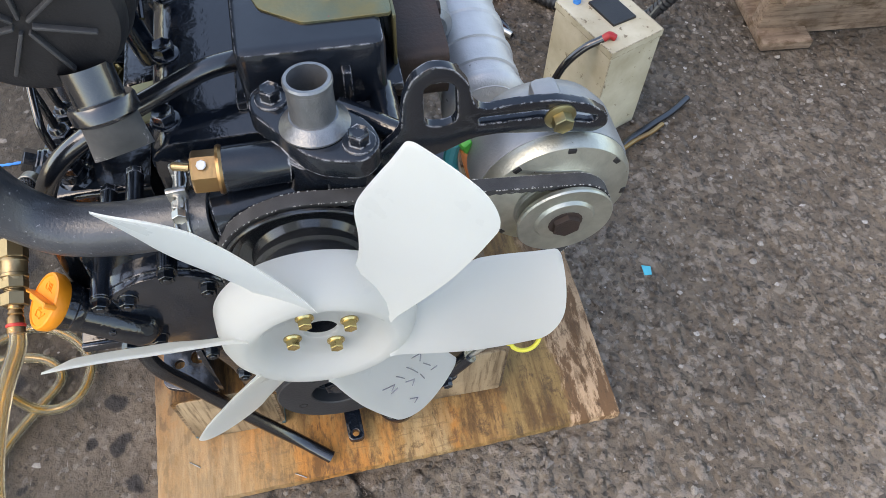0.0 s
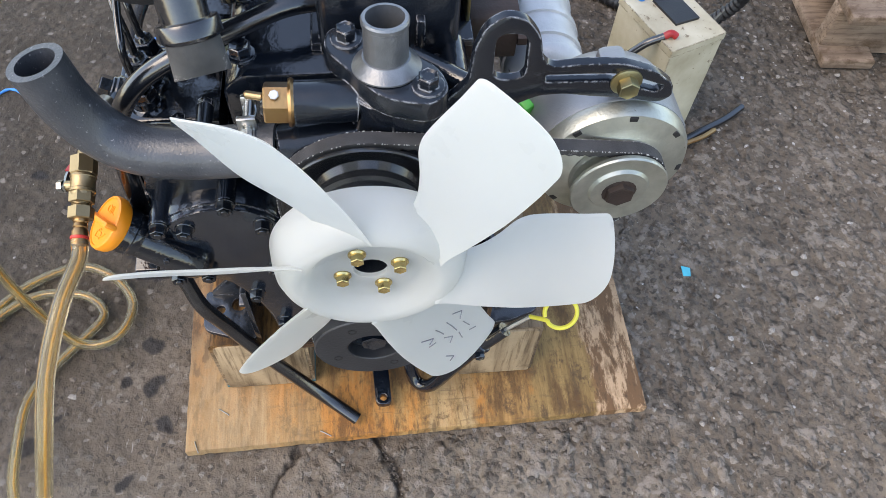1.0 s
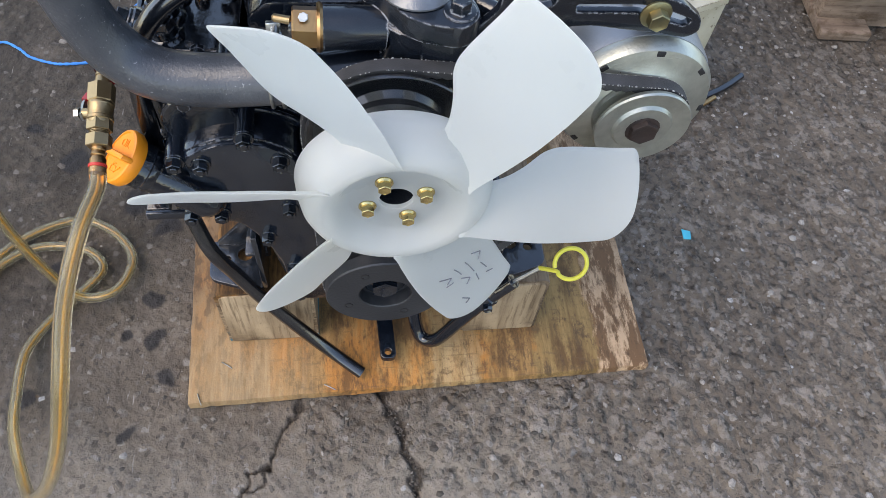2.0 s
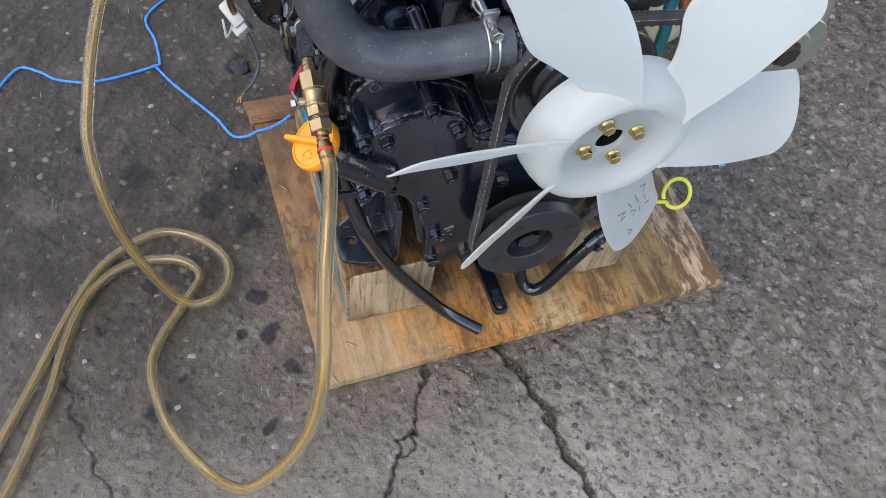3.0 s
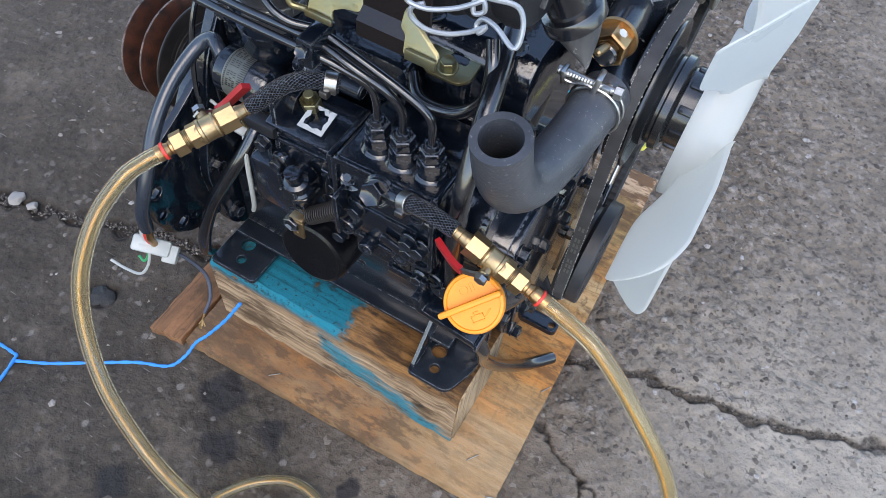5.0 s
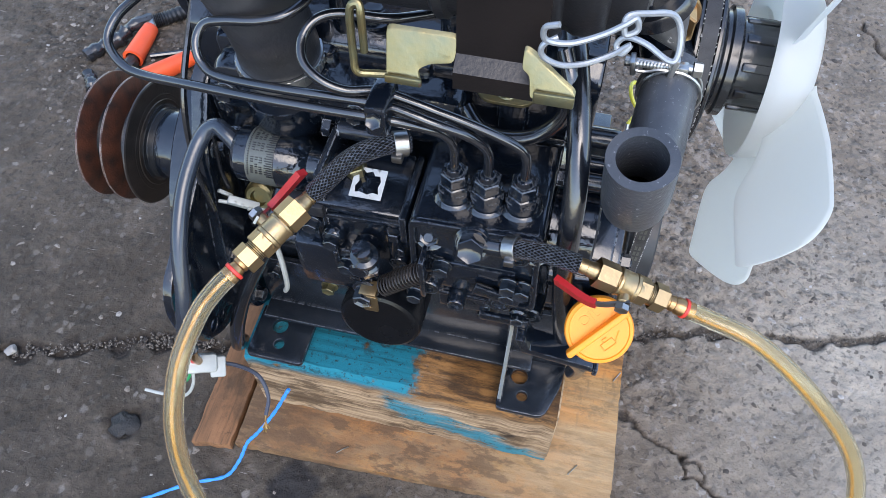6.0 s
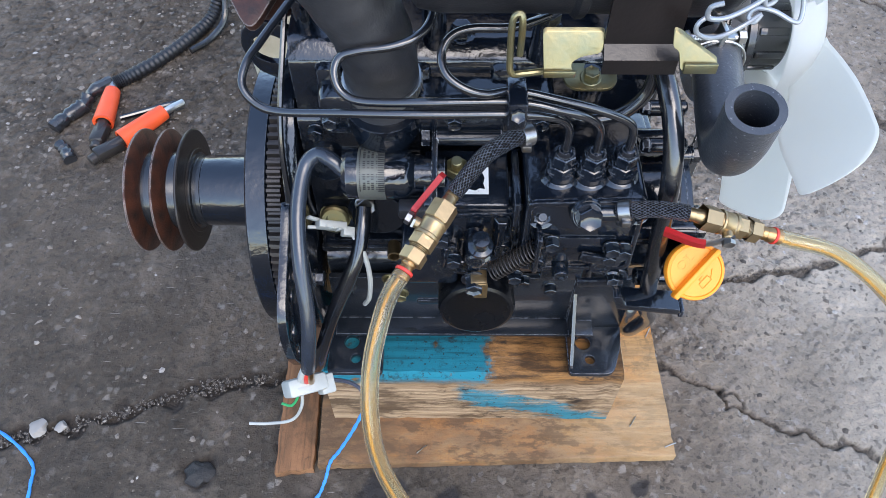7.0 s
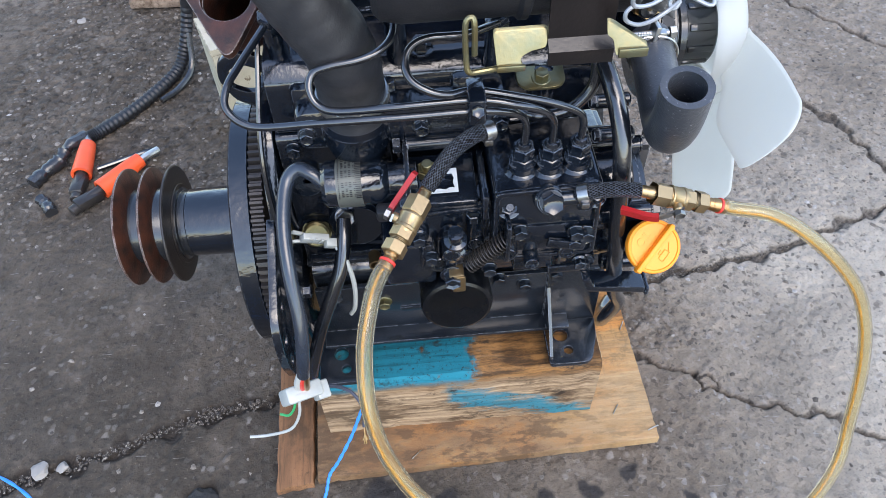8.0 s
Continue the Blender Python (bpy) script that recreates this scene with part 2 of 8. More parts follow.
def braid_material():
    """Diamond braid over the tube's own length and turn."""
    m, nt, b = nodes_of("braided_sleeve")
    uv = nt.nodes.new("ShaderNodeUVMap")
    uv.uv_map = "UVMap"
    sep = nt.nodes.new("ShaderNodeSeparateXYZ")
    nt.links.new(uv.outputs[0], sep.inputs[0])
    waves = []
    for sgn in (1, -1):
        a1 = nt.nodes.new("ShaderNodeMath")
        a1.operation = "MULTIPLY_ADD"
        a1.inputs[1].default_value = sgn * 0.6
        nt.links.new(sep.outputs[1], a1.inputs[0])
        nt.links.new(sep.outputs[0], a1.inputs[2])
        a2 = nt.nodes.new("ShaderNodeMath")
        a2.operation = "MULTIPLY"
        a2.inputs[1].default_value = math.tau * 18
        nt.links.new(a1.outputs[0], a2.inputs[0])
        a3 = nt.nodes.new("ShaderNodeMath")
        a3.operation = "SINE"
        nt.links.new(a2.outputs[0], a3.inputs[0])
        waves.append(a3.outputs[0])
    mx = nt.nodes.new("ShaderNodeMath")
    mx.operation = "MAXIMUM"
    nt.links.new(waves[0], mx.inputs[0])
    nt.links.new(waves[1], mx.inputs[1])
    h = nt.nodes.new("ShaderNodeMapRange")
    h.inputs[1].default_value = -1.0
    nt.links.new(mx.outputs[0], h.inputs[0])
    fleck = noise_tex(nt, 420, 3, coords(nt), 0.6)
    k = nt.nodes.new("ShaderNodeMath")
    k.operation = "MULTIPLY"
    nt.links.new(h.outputs[0], k.inputs[0])
    nt.links.new(fleck, k.inputs[1])
    nt.links.new(ramp(nt, k.outputs[0], [(0.0, (0.003, 0.003, 0.004)), (0.3, (0.006, 0.006, 0.008)), (0.4, (0.028, 0.032, 0.042)), (0.62, (0.085, 0.095, 0.12))]), b.inputs["Base Color"])
    b.inputs["Roughness"].default_value = 0.25
    bump(nt, b, h.outputs[0], 1.0, 0.003)
    return m


braid = braid_material()


def pvc_material():
    m, nt, b = nodes_of("clear_amber_pvc")
    v = coords(nt)
    n = noise_tex(nt, 40, 4, v)
    nt.links.new(mixc(nt, n, (0.97, 0.9, 0.69), (0.95, 0.868, 0.62)), b.inputs["Base Color"])
    b.inputs["Transmission Weight"].default_value = 0.97
    b.inputs["IOR"].default_value = 1.2
    b.inputs["Roughness"].default_value = 0.2
    b.inputs["Coat Weight"].default_value = 0.35
    b.inputs["Coat Roughness"].default_value = 0.1
    return m


def fuel_material():
    m, nt, b = nodes_of("amber_fuel_film")
    v = coords(nt)
    nt.links.new(mixc(nt, noise_tex(nt, 30, 3, v), (0.86, 0.5, 0.07), (0.78, 0.42, 0.05)), b.inputs["Base Color"])
    b.inputs["Roughness"].default_value = 0.25
    b.inputs["Transmission Weight"].default_value = 0.6
    return m


pvc, fuel = pvc_material(), fuel_material()


def madd_noise(nt, g, v):
    """Grain height with a fine pitting on it."""
    q = nt.nodes.new("ShaderNodeMath")
    q.operation = "MULTIPLY_ADD"
    q.inputs[1].default_value = 0.5
    nt.links.new(noise_tex(nt, 300, 5, v, 0.75), q.inputs[0])
    nt.links.new(g, q.inputs[2])
    return q.outputs[0]


def wood_material(name, a, b2, grain_axis, dark=(0.07, 0.04, 0.02)):
    m, nt, b = nodes_of(name)
    sc = [55.0, 55.0, 55.0]
    sc[grain_axis] = 4.0
    v = coords(nt, tuple(sc))
    v2 = coords(nt)
    g = noise_tex(nt, 1.0, 6, v, 0.6)
    big = noise_tex(nt, 9, 5, v2)
    c = mixc(nt, ramp(nt, g, [(0.35, (0, 0, 0)), (0.62, (1, 1, 1))]), tuple(x * 0.75 for x in a), b2)
    fine = noise_tex(nt, 1.0, 4, coords(nt, tuple(x * 4 for x in sc)), 0.6)
    c = mixc(nt, ramp(nt, fine, [(0.3, (0.75, 0.75, 0.75)), (0.48, (0, 0, 0))]), c, dark)
    c = mixc(nt, ramp(nt, big, [(0.4, (0, 0, 0)), (0.75, (0.85, 0.85, 0.85))]), c, tuple(x * 0.5 for x in a))
    stain = noise_tex(nt, 26, 6, coords(nt, (1.0, 0.6, 1.0)), 0.65)
    c = mixc(nt, ramp(nt, stain, [(0.55, (0, 0, 0)), (0.68, (0.85, 0.85, 0.85))]), c, dark)
    c = mixc(nt, ramp(nt, noise_tex(nt, 150, 6, v2, 0.72), [(0.6, (0, 0, 0)), (0.7, (0.7, 0.7, 0.7))]), c, tuple(x * 0.8 for x in dark))
    nt.links.new(c, b.inputs["Base Color"])
    b.inputs["Roughness"].default_value = 0.75
    b.inputs["Specular IOR Level"].default_value = 0.3
    bump(nt, b, madd_noise(nt, g, v2), 0.7, 0.002)
    return m, nt, b, c


ply_mat, ply_nt, ply_b, _ = wood_material("weathered_plywood", (0.32, 0.165, 0.06), (0.45, 0.26, 0.1), 0)
dark_ply = wood_material("dark_oiled_plywood", (0.17, 0.085, 0.04), (0.25, 0.12, 0.055), 1)[0]
beam_mat, beam_nt, beam_b, beam_c = wood_material("oily_softwood", (0.1, 0.05, 0.02), (0.2, 0.105, 0.045), 0)
far_beam_mat = wood_material("grey_oily_timber", (0.13, 0.085, 0.05), (0.24, 0.17, 0.11), 0)[0]
pallet_wood = wood_material("grey_brown_pallet_wood", (0.2, 0.14, 0.1), (0.3, 0.22, 0.16), 1)[0]
end_grain = wood_material("sawn_end_grain", (0.28, 0.19, 0.11), (0.44, 0.32, 0.195), 2, dark=(0.09, 0.055, 0.03))[0]


# ---------------------------------------------------------------- shape helpers
WORLD_AT = {None: Vector((0, 0, 0))}


def V(*a):
    return Vector(a)


def ready(name, bm, material, smooth=35):
    bmesh.ops.recalc_face_normals(bm, faces=bm.faces)
    pts = [v.co for v in bm.verts]
    lo = Vector([min(p[i] for p in pts) for i in range(3)])
    hi = Vector([max(p[i] for p in pts) for i in range(3)])
    c = Vector(((lo.x + hi.x) / 2, (lo.y + hi.y) / 2, lo.z))
    bmesh.ops.translate(bm, verts=bm.verts, vec=-c)
    me = bpy.data.meshes.new(name)
    bm.to_mesh(me)
    bm.free()
    me.materials.append(material)
    me.shade_smooth()
    me.set_sharp_from_angle(angle=radians(smooth))
    return me, c


def part(name, bm, material, parent=None, label="", smooth=35):
    me, c = ready(name, bm, material, smooth)
    ob = new(name, me)
    ob.location = c - WORLD_AT[parent]
    ob.parent = parent
    WORLD_AT[ob] = c
    if label:
        tagged(ob, label)
    return ob


def group_thing(name, at, label, category, group=""):
    ob = new(name)
    ob.empty_display_size = 0.05
    ob.location = at
    WORLD_AT[ob] = Vector(at)
    return tagged(ob, label, category, group)


def B():
    return bmesh.new()


def absorb(bm, t, m=None):
    if m is not None:
        bmesh.ops.transform(t, matrix=m, verts=t.verts)
    me = bpy.data.meshes.new("t")
    t.to_mesh(me)
    t.free()
    bm.from_mesh(me)
    bpy.data.meshes.remove(me)
    return bm


def box(bm, c, s, bev=0.002, rot=None, seg=2):
    t = bmesh.new()
    bmesh.ops.create_cube(t, size=1)
    bmesh.ops.scale(t, vec=s, verts=t.verts)
    if bev:
        bmesh.ops.bevel(t, geom=t.edges[:], offset=min(bev, 0.45 * min(s)), segments=seg, affect="EDGES", profile=0.5)
    m = Matrix.Translation(c)
    if rot is not None:
        m = m @ (rot if isinstance(rot, Matrix) else Euler([radians(a) for a in rot]).to_matrix().to_4x4())
    return absorb(bm, t, m)


def frame_of(axis):
    return Vector(axis).normalized().to_track_quat("Z", "X").to_matrix().to_4x4()


def lathe(bm, o, axis, prof, seg=32):
    m = Matrix.Translation(o) @ frame_of(axis)
    rings = []
    for d, r in prof:
        if r < 1e-6:
            rings.append([bm.verts.new(m @ V(0, 0, d))])
        else:
            rings.append([bm.verts.new(m @ V(r * math.cos(a), r * math.sin(a), d)) for a in (math.tau * k / seg for k in range(seg))])
    for a, b in zip(rings, rings[1:]):
        for k in range(seg):
            q = [a[k % len(a)], a[(k + 1) % len(a)], b[(k + 1) % len(b)], b[k % len(b)]]
            u = []
            for v in q:
                if v not in u:
                    u.append(v)
            if len(u) > 2:
                bm.faces.new(u)
    return bm


def cyl(bm, p0, p1, r, bev=0.0015, seg=24, r1=None):
    p0, p1 = Vector(p0), Vector(p1)
    L = (p1 - p0).length
    r1 = r if r1 is None else r1
    b = min(bev, 0.4 * L, 0.5 * r, 0.5 * r1)
    return lathe(bm, p0, p1 - p0, [(0, 0), (0, r - b), (b, r), (L - b, r1), (L, r1 - b), (L, 0)], seg)


def ring(bm, o, axis, r_in, r_out, h, bev=0.001, seg=32):
    return lathe(bm, o, axis, [(0, r_in), (0, r_out - bev), (bev, r_out), (h - bev, r_out), (h, r_out - bev), (h, r_in), (0, r_in)], seg)


def spline(pts, n=8):
    p = [Vector(q) for q in pts]
    p = [p[0] * 2 - p[1]] + p + [p[-1] * 2 - p[-2]]
    out = []
    for i in range(1, len(p) - 2):
        for k in range(n):
            t = k / n
            a, b, c, d = p[i - 1:i + 3]
            out.append(0.5 * ((2 * b) + (c - a) * t + (2 * a - 5 * b + 4 * c - d) * t * t + (3 * b - a - 3 * c + d) * t ** 3))
    return out + [p[-2]]


def tube(bm, pts, r, seg=14, n=8, inner=0.0, wave=None, straight=False):
    """A round section swept along a smooth line; inner: radius of the bore; wave(k): radius factor ring by ring."""
    line = [Vector(q) for q in pts] if straight else spline(pts, n)
    tan = [(line[min(i + 1, len(line) - 1)] - line[max(i - 1, 0)]).normalized() for i in range(len(line))]
    u = tan[0].orthogonal().normalized()
    def sweep(rad):
        nonlocal u
        u = tan[0].orthogonal().normalized()
        rows = []
        for i, (p, t) in enumerate(zip(line, tan)):
            u = (u - t * u.dot(t)).normalized()
            w = t.cross(u)
            f = rad * (wave(i) if wave else 1)
            rows.append([bm.verts.new(p + (u * math.cos(a) + w * math.sin(a)) * f) for a in (math.tau * k / seg for k in range(seg))])
        dist = 0.0
        for i, (a, b) in enumerate(zip(rows, rows[1:])):
            step = (line[i + 1] - line[i]).length / (math.tau * r)
            for k in range(seg):
                f = bm.faces.new((a[k], a[(k + 1) % seg], b[(k + 1) % seg], b[k]))
                for lp, q in zip(f.loops, ((k, 0), (k + 1, 0), (k + 1, 1), (k, 1))):
                    lp[uvl].uv = (q[0] / seg, dist + step * q[1])
            dist += step
        return rows
    uvl = bm.loops.layers.uv.get("UVMap") or bm.loops.layers.uv.new("UVMap")
    rows = sweep(r)
    if inner:
        ins = sweep(inner)
        for a, b in ((rows[0], ins[0]), (rows[-1], ins[-1])):
            for k in range(seg):
                bm.faces.new((a[k], a[(k + 1) % seg], b[(k + 1) % seg], b[k]))
    else:
        bm.faces.new(rows[0])
        bm.faces.new(rows[-1])
    return bm


def fillet(poly, rad, n=4):
    out = []
    for i, p in enumerate(poly):
        p = Vector(p[:2])
        a, b = Vector(poly[i - 1][:2]), Vector(poly[(i + 1) % len(poly)][:2])
        r = rad[i] if isinstance(rad, (list, tuple)) else rad
        da, db = (a - p), (b - p)
        k = min(r, 0.45 * da.length, 0.45 * db.length)
        if k < 1e-5:
            out.append(tuple(p))
            continue
        s, e = p + da.normalized() * k, p + db.normalized() * k
        for j in range(n + 1):
            t = j / n
            q = s * (1 - t) ** 2 + p * 2 * t * (1 - t) + e * t * t
            out.append(tuple(q))
    return out


def prism(bm, loops, place, depth, bev=0.0):
    """Fills the first loop less the others, extrudes it by depth along w; place: (u, v, w) to a point."""
    t = bmesh.new()
    edges = []
    for loop in loops:
        vs = [t.verts.new((p[0], p[1], 0)) for p in loop]
        edges += [t.edges.new((vs[i - 1], vs[i])) for i in range(len(vs))]
    bmesh.ops.triangle_fill(t, edges=edges, use_beauty=True)
    faces = t.faces[:]
    bmesh.ops.recalc_face_normals(t, faces=faces)
    if faces[0].normal.z > 0:
        bmesh.ops.reverse_faces(t, faces=faces)
    ex = bmesh.ops.extrude_face_region(t, geom=faces)
    top = [g for g in ex["geom"] if isinstance(g, bmesh.types.BMVert)]
    bmesh.ops.translate(t, verts=top, vec=(0, 0, depth))
    if bev:
        tops = set(top)
        rim = [e for e in t.edges if e.verts[0] in tops and e.verts[1] in tops and any(abs(f.normal.z) < 0.5 for f in e.link_faces)]
        bmesh.ops.bevel(t, geom=rim, offset=bev, segments=2, affect="EDGES", profile=0.5)
    for v in t.verts:
        v.co = place(*v.co)
    return absorb(bm, t)


def on_x(x):
    return lambda u, v, w: V(x + w, u, v)


def on_y(y):
    return lambda u, v, w: V(u, y - w, v)


def on_z(z):
    return lambda u, v, w: V(u, v, z + w)


def hexbolt(bm, p, axis, af=0.012, h=0.007, washer=0.0, stud=0.0, dish=True):
    """Hexagon head with a washer under it, set on p and pointing along axis."""
    p, ax = Vector(p), Vector(axis).normalized()
    z = 0.0
    if washer:
        lathe(bm, p, ax, [(0, 0), (0, washer), (0.0013, washer), (0.0018, washer * 0.93), (0.0018, 0)], 18)
        z = 0.0016
    r = af / 1.732
    m = Matrix.Translation(p + ax * z) @ frame_of(ax)
    lo = [bm.verts.new(m @ V(r * math.cos(k * math.pi / 3), r * math.sin(k * math.pi / 3), 0)) for k in range(6)]
    mid = [bm.verts.new(m @ V(r * math.cos(k * math.pi / 3), r * math.sin(k * math.pi / 3), h * 0.93)) for k in range(6)]
    hi = [bm.verts.new(m @ V(r * 0.91 * math.cos(k * math.pi / 3), r * 0.91 * math.sin(k * math.pi / 3), h)) for k in range(6)]
    for a, b in ((lo, mid), (mid, hi)):
        for k in range(6):
            bm.faces.new((a[k], a[(k + 1) % 6], b[(k + 1) % 6], b[k]))
    if dish:
        dz = [bm.verts.new(m @ V(r * 0.6 * math.cos(k * math.pi / 3), r * 0.6 * math.sin(k * math.pi / 3), h * 0.84)) for k in range(6)]
        for k in range(6):
            bm.faces.new((hi[k], hi[(k + 1) % 6], dz[(k + 1) % 6], dz[k]))
        bm.faces.new(dz)
    else:
        bm.faces.new(hi)
    if stud:
        cyl(bm, p + ax * (z + h * 0.8), p + ax * (z + h + stud), af * 0.3, 0.0006, 10)
    return bm


def circle_pts(cx, cy, r, n=28, a0=0.0, a1=math.tau):
    return [(cx + r * math.cos(a0 + (a1 - a0) * k / n), cy + r * math.sin(a0 + (a1 - a0) * k / n)) for k in range(n)]


# ---------------------------------------------------------------- ground
CRACKS = [
    ([(0.2, -0.01), (0.257, 0.001), (0.305, 0.016), (0.37, 0.03), (0.43, 0.04), (0.49, 0.047), (0.61, 0.084), (0.73, 0.125), (0.95, 0.2)], 0.0075, 0.008),
    ([(0.2, -0.08), (0.264, -0.113), (0.304, -0.136), (0.318, -0.141), (0.339, -0.141)], 0.0032, 0.005),
    ([(0.339, -0.141), (0.334, -0.163), (0.358, -0.172), (0.39, -0.193), (0.433, -0.202), (0.5, -0.227), (0.56, -0.27), (0.7, -0.36)], 0.0042, 0.006),
    ([(0.339, -0.141), (0.356, -0.15), (0.366, -0.162), (0.362, -0.176)], 0.0026, 0.004),
    ([(-0.75, -0.262), (-0.592, -0.217), (-0.54, -0.206), (-0.454, -0.181), (-0.384, -0.156), (-0.316, -0.135), (-0.249, -0.128), (-0.1, -0.1)], 0.013, 0.008),
    ([(0.6, 0.7), (0.653, 0.551), (0.677, 0.404), (0.741, 0.305), (0.765, 0.204), (0.8, 0.1)], 0.007, 0.008),
    ([(0.7, 0.8), (0.792, 0.677), (0.845, 0.602), (0.91, 0.52)], 0.004, 0.006),
    ([(0.1, -0.56), (0.184, -0.54), (0.267, -0.518), (0.351, -0.498), (0.42, -0.48)], 0.0022, 0.003),
]
HOLES = [(-0.329, -0.253, 0.022, 0.012), (0.1, -0.5, 0.006, 0.003)]
SPOTS = [(-0.139, -0.434, 0.021), (0.227, -0.442, 0.017), (-0.061, -0.335, 0.024), (0.19, -0.409, 0.008), (-0.2, -0.5, 0.012),
         (0.05, -0.43, 0.012), (0.1, -0.3, 0.013), (-0.02, -0.29, 0.02), (0.28, -0.31, 0.012), (0.15, -0.33, 0.009), (0.0, -0.47, 0.01),
         (0.16, -0.29, 0.014), (0.21, -0.27, 0.016), (-0.1, -0.28, 0.03)]


def build_ground():
    def axis(lo, hi, step):
        mid = np.arange(lo, hi, step)
        out = [0.03, 0.08, 0.2, 0.5, 1.2, 3, 8, 20, 60, 200]
        return np.concatenate([[lo - d for d in out[::-1]], mid, [mid[-1] + d for d in out]])
    xs, ys = axis(-0.8, 0.95, 0.0024), axis(-0.68, 1.0, 0.0024)
    X, Y = np.meshgrid(xs, ys, indexing="ij")
    rng = np.random.default_rng(5)
    Z, dirt = np.zeros_like(X), np.zeros_like(X)
    ph = rng.uniform(0, 6.28, 12)
    wob = 0.004 * np.sin(X * 91 + ph[0] + 2 * np.sin(Y * 60)) + 0.003 * np.sin(Y * 143 + ph[1] + np.sin(X * 70)) + 0.0015 * np.sin(X * 310 + Y * 270)
    wob2 = 0.004 * np.sin(Y * 87 + ph[2] + 2 * np.sin(X * 66)) + 0.003 * np.sin(X * 151 + ph[3]) + 0.0015 * np.sin(X * 250 - Y * 330)
    for pts, w, depth in CRACKS:
        d = np.full_like(X, 9.0)
        for a, b in zip(pts, pts[1:]):
            ax, ay, bx, by = *a, *b
            L = (bx - ax) ** 2 + (by - ay) ** 2
            t = np.clip(((X + wob - ax) * (bx - ax) + (Y + wob2 - ay) * (by - ay)) / L, 0, 1)
            d = np.minimum(d, np.hypot(X + wob - ax - t * (bx - ax), Y + wob2 - ay - t * (by - ay)))
        w2 = w * (0.55 + 0.5 * np.sin(X * 45 + Y * 38) ** 2)
        k = np.clip(1.25 - d / w2, 0, 1)
        Z -= depth * k
        dirt = np.maximum(dirt, np.clip((1.3 - d / w2) * 2.2, 0, 1))
    for hx, hy, r, depth in HOLES:
        d = np.hypot(X + wob * 0.6 - hx, Y + wob2 * 0.6 - hy)
        Z -= depth * np.clip(1.6 - d / (0.75 * r), 0, 1)
        dirt = np.maximum(dirt, np.clip(2.2 - d / (0.6 * r), 0, 1))
    # oily dirt by the engine, plus dimmer light at -x put into the colour
    grime_shade = np.clip((0.12 - X + 0.06 * np.sin(Y * 11)) / 0.3, 0, 1) * np.clip((-0.02 - Y + 0.05 * np.sin(X * 13)) / 0.22, 0, 1)
    grime_shade = np.maximum(grime_shade, 0.6 * np.clip((-0.12 - X) / 0.3, 0, 1))
    grime_shade = np.clip(grime_shade + 0.2 * np.clip((0.3 - X) / 0.2, 0, 1) + 0.33 * np.clip((0.05 - X) / 0.3, 0, 1) * np.clip((0.0 - Y) / 0.3, 0, 1), 0, 1)
    grime_shade = np.clip(grime_shade + 0.38 * np.clip((-0.2 - Y) / 0.2, 0, 1) * np.clip((0.42 - X) / 0.2, 0, 1), 0, 0.92)
    oil = np.zeros_like(X)
    for sx, sy, r in SPOTS:
        d = np.hypot(X + wob * 0.8 - sx, Y + wob2 * 0.8 - sy)
        oil = np.maximum(oil, np.clip((1.3 - d / (0.8 * r)) * 2.6, 0, 1) * 0.88)
    near = (np.abs(X) < 1.1) & (np.abs(Y) < 1.2)
    Z += np.where(near, 0.0006 * np.sin(X * 190 + ph[4] + 3 * np.sin(Y * 41)) * np.sin(Y * 170 + 2 * np.sin(X * 53)), 0)
    coarse = np.clip(0.5 + 5.0 * (Y - 0.03 + 0.06 * np.sin(X * 7 + 1) + 0.03 * np.sin(X * 23 + Y * 17)) + 2.5 * (X + 0.1) * (Y > -0.1), 0, 1)
    coarse *= np.clip(1.0 - 2.2 * (X - 0.32) * (X > 0.32), 0.25, 1)
    coarse *= 1 - 0.8 * np.clip((X - 0.24) / 0.15, 0, 1) * np.clip((0.12 - Y) / 0.12, 0, 1)
    # worn relief: lumps and pits of three sizes, strongest where the aggregate is bare
    def lumps(size, seed):
        g = np.random.default_rng(seed).uniform(-1, 1, (256, 256))
        u, w = np.abs(X / size + 77.3) % 255, np.abs(Y / size + 41.9) % 255
        i, j = u.astype(int), w.astype(int)
        fu, fw = u - i, w - j
        fu, fw = fu * fu * (3 - 2 * fu), fw * fw * (3 - 2 * fw)
        return (g[i, j] * (1 - fu) + g[i + 1, j] * fu) * (1 - fw) + (g[i, j + 1] * (1 - fu) + g[i + 1, j + 1] * fu) * fw
    relief = 0.5 * lumps(0.021, 1) + 0.6 * lumps(0.0115, 2) + 0.45 * lumps(0.0062, 3)
    relief = np.where(near, relief, 0)
    Z += relief * (0.0006 + 0.0016 * coarse) - 0.0012 * coarse * np.clip(-relief - 0.25, 0, 1)
    # small stones of the worn concrete, half sunk in it
    rng = np.random.default_rng(17)
    base = bmesh.new()
    bmesh.ops.create_icosphere(base, subdivisions=1, radius=1.0)
    unit = np.array([q.co for q in base.verts])
    tris = np.array([[q.index for q in f.verts] for f in base.faces])
    base.free()
    vs, fs = [], []
    while len(vs) < 6500:
        sx, sy = rng.uniform(-0.78, 0.93), rng.uniform(-0.66, 0.98)
        i, j = int(np.searchsorted(xs, sx)), int(np.searchsorted(ys, sy))
        if rng.random() > 0.12 + 0.88 * coarse[i, j] or dirt[i, j] > 0.3 or (-0.24 < sx < 0.255 and -0.25 < sy < 0.34):
            continue
        r = 0.0016 + 0.0044 * rng.random() ** 2.4
        t = rng.uniform(0, 6.28)
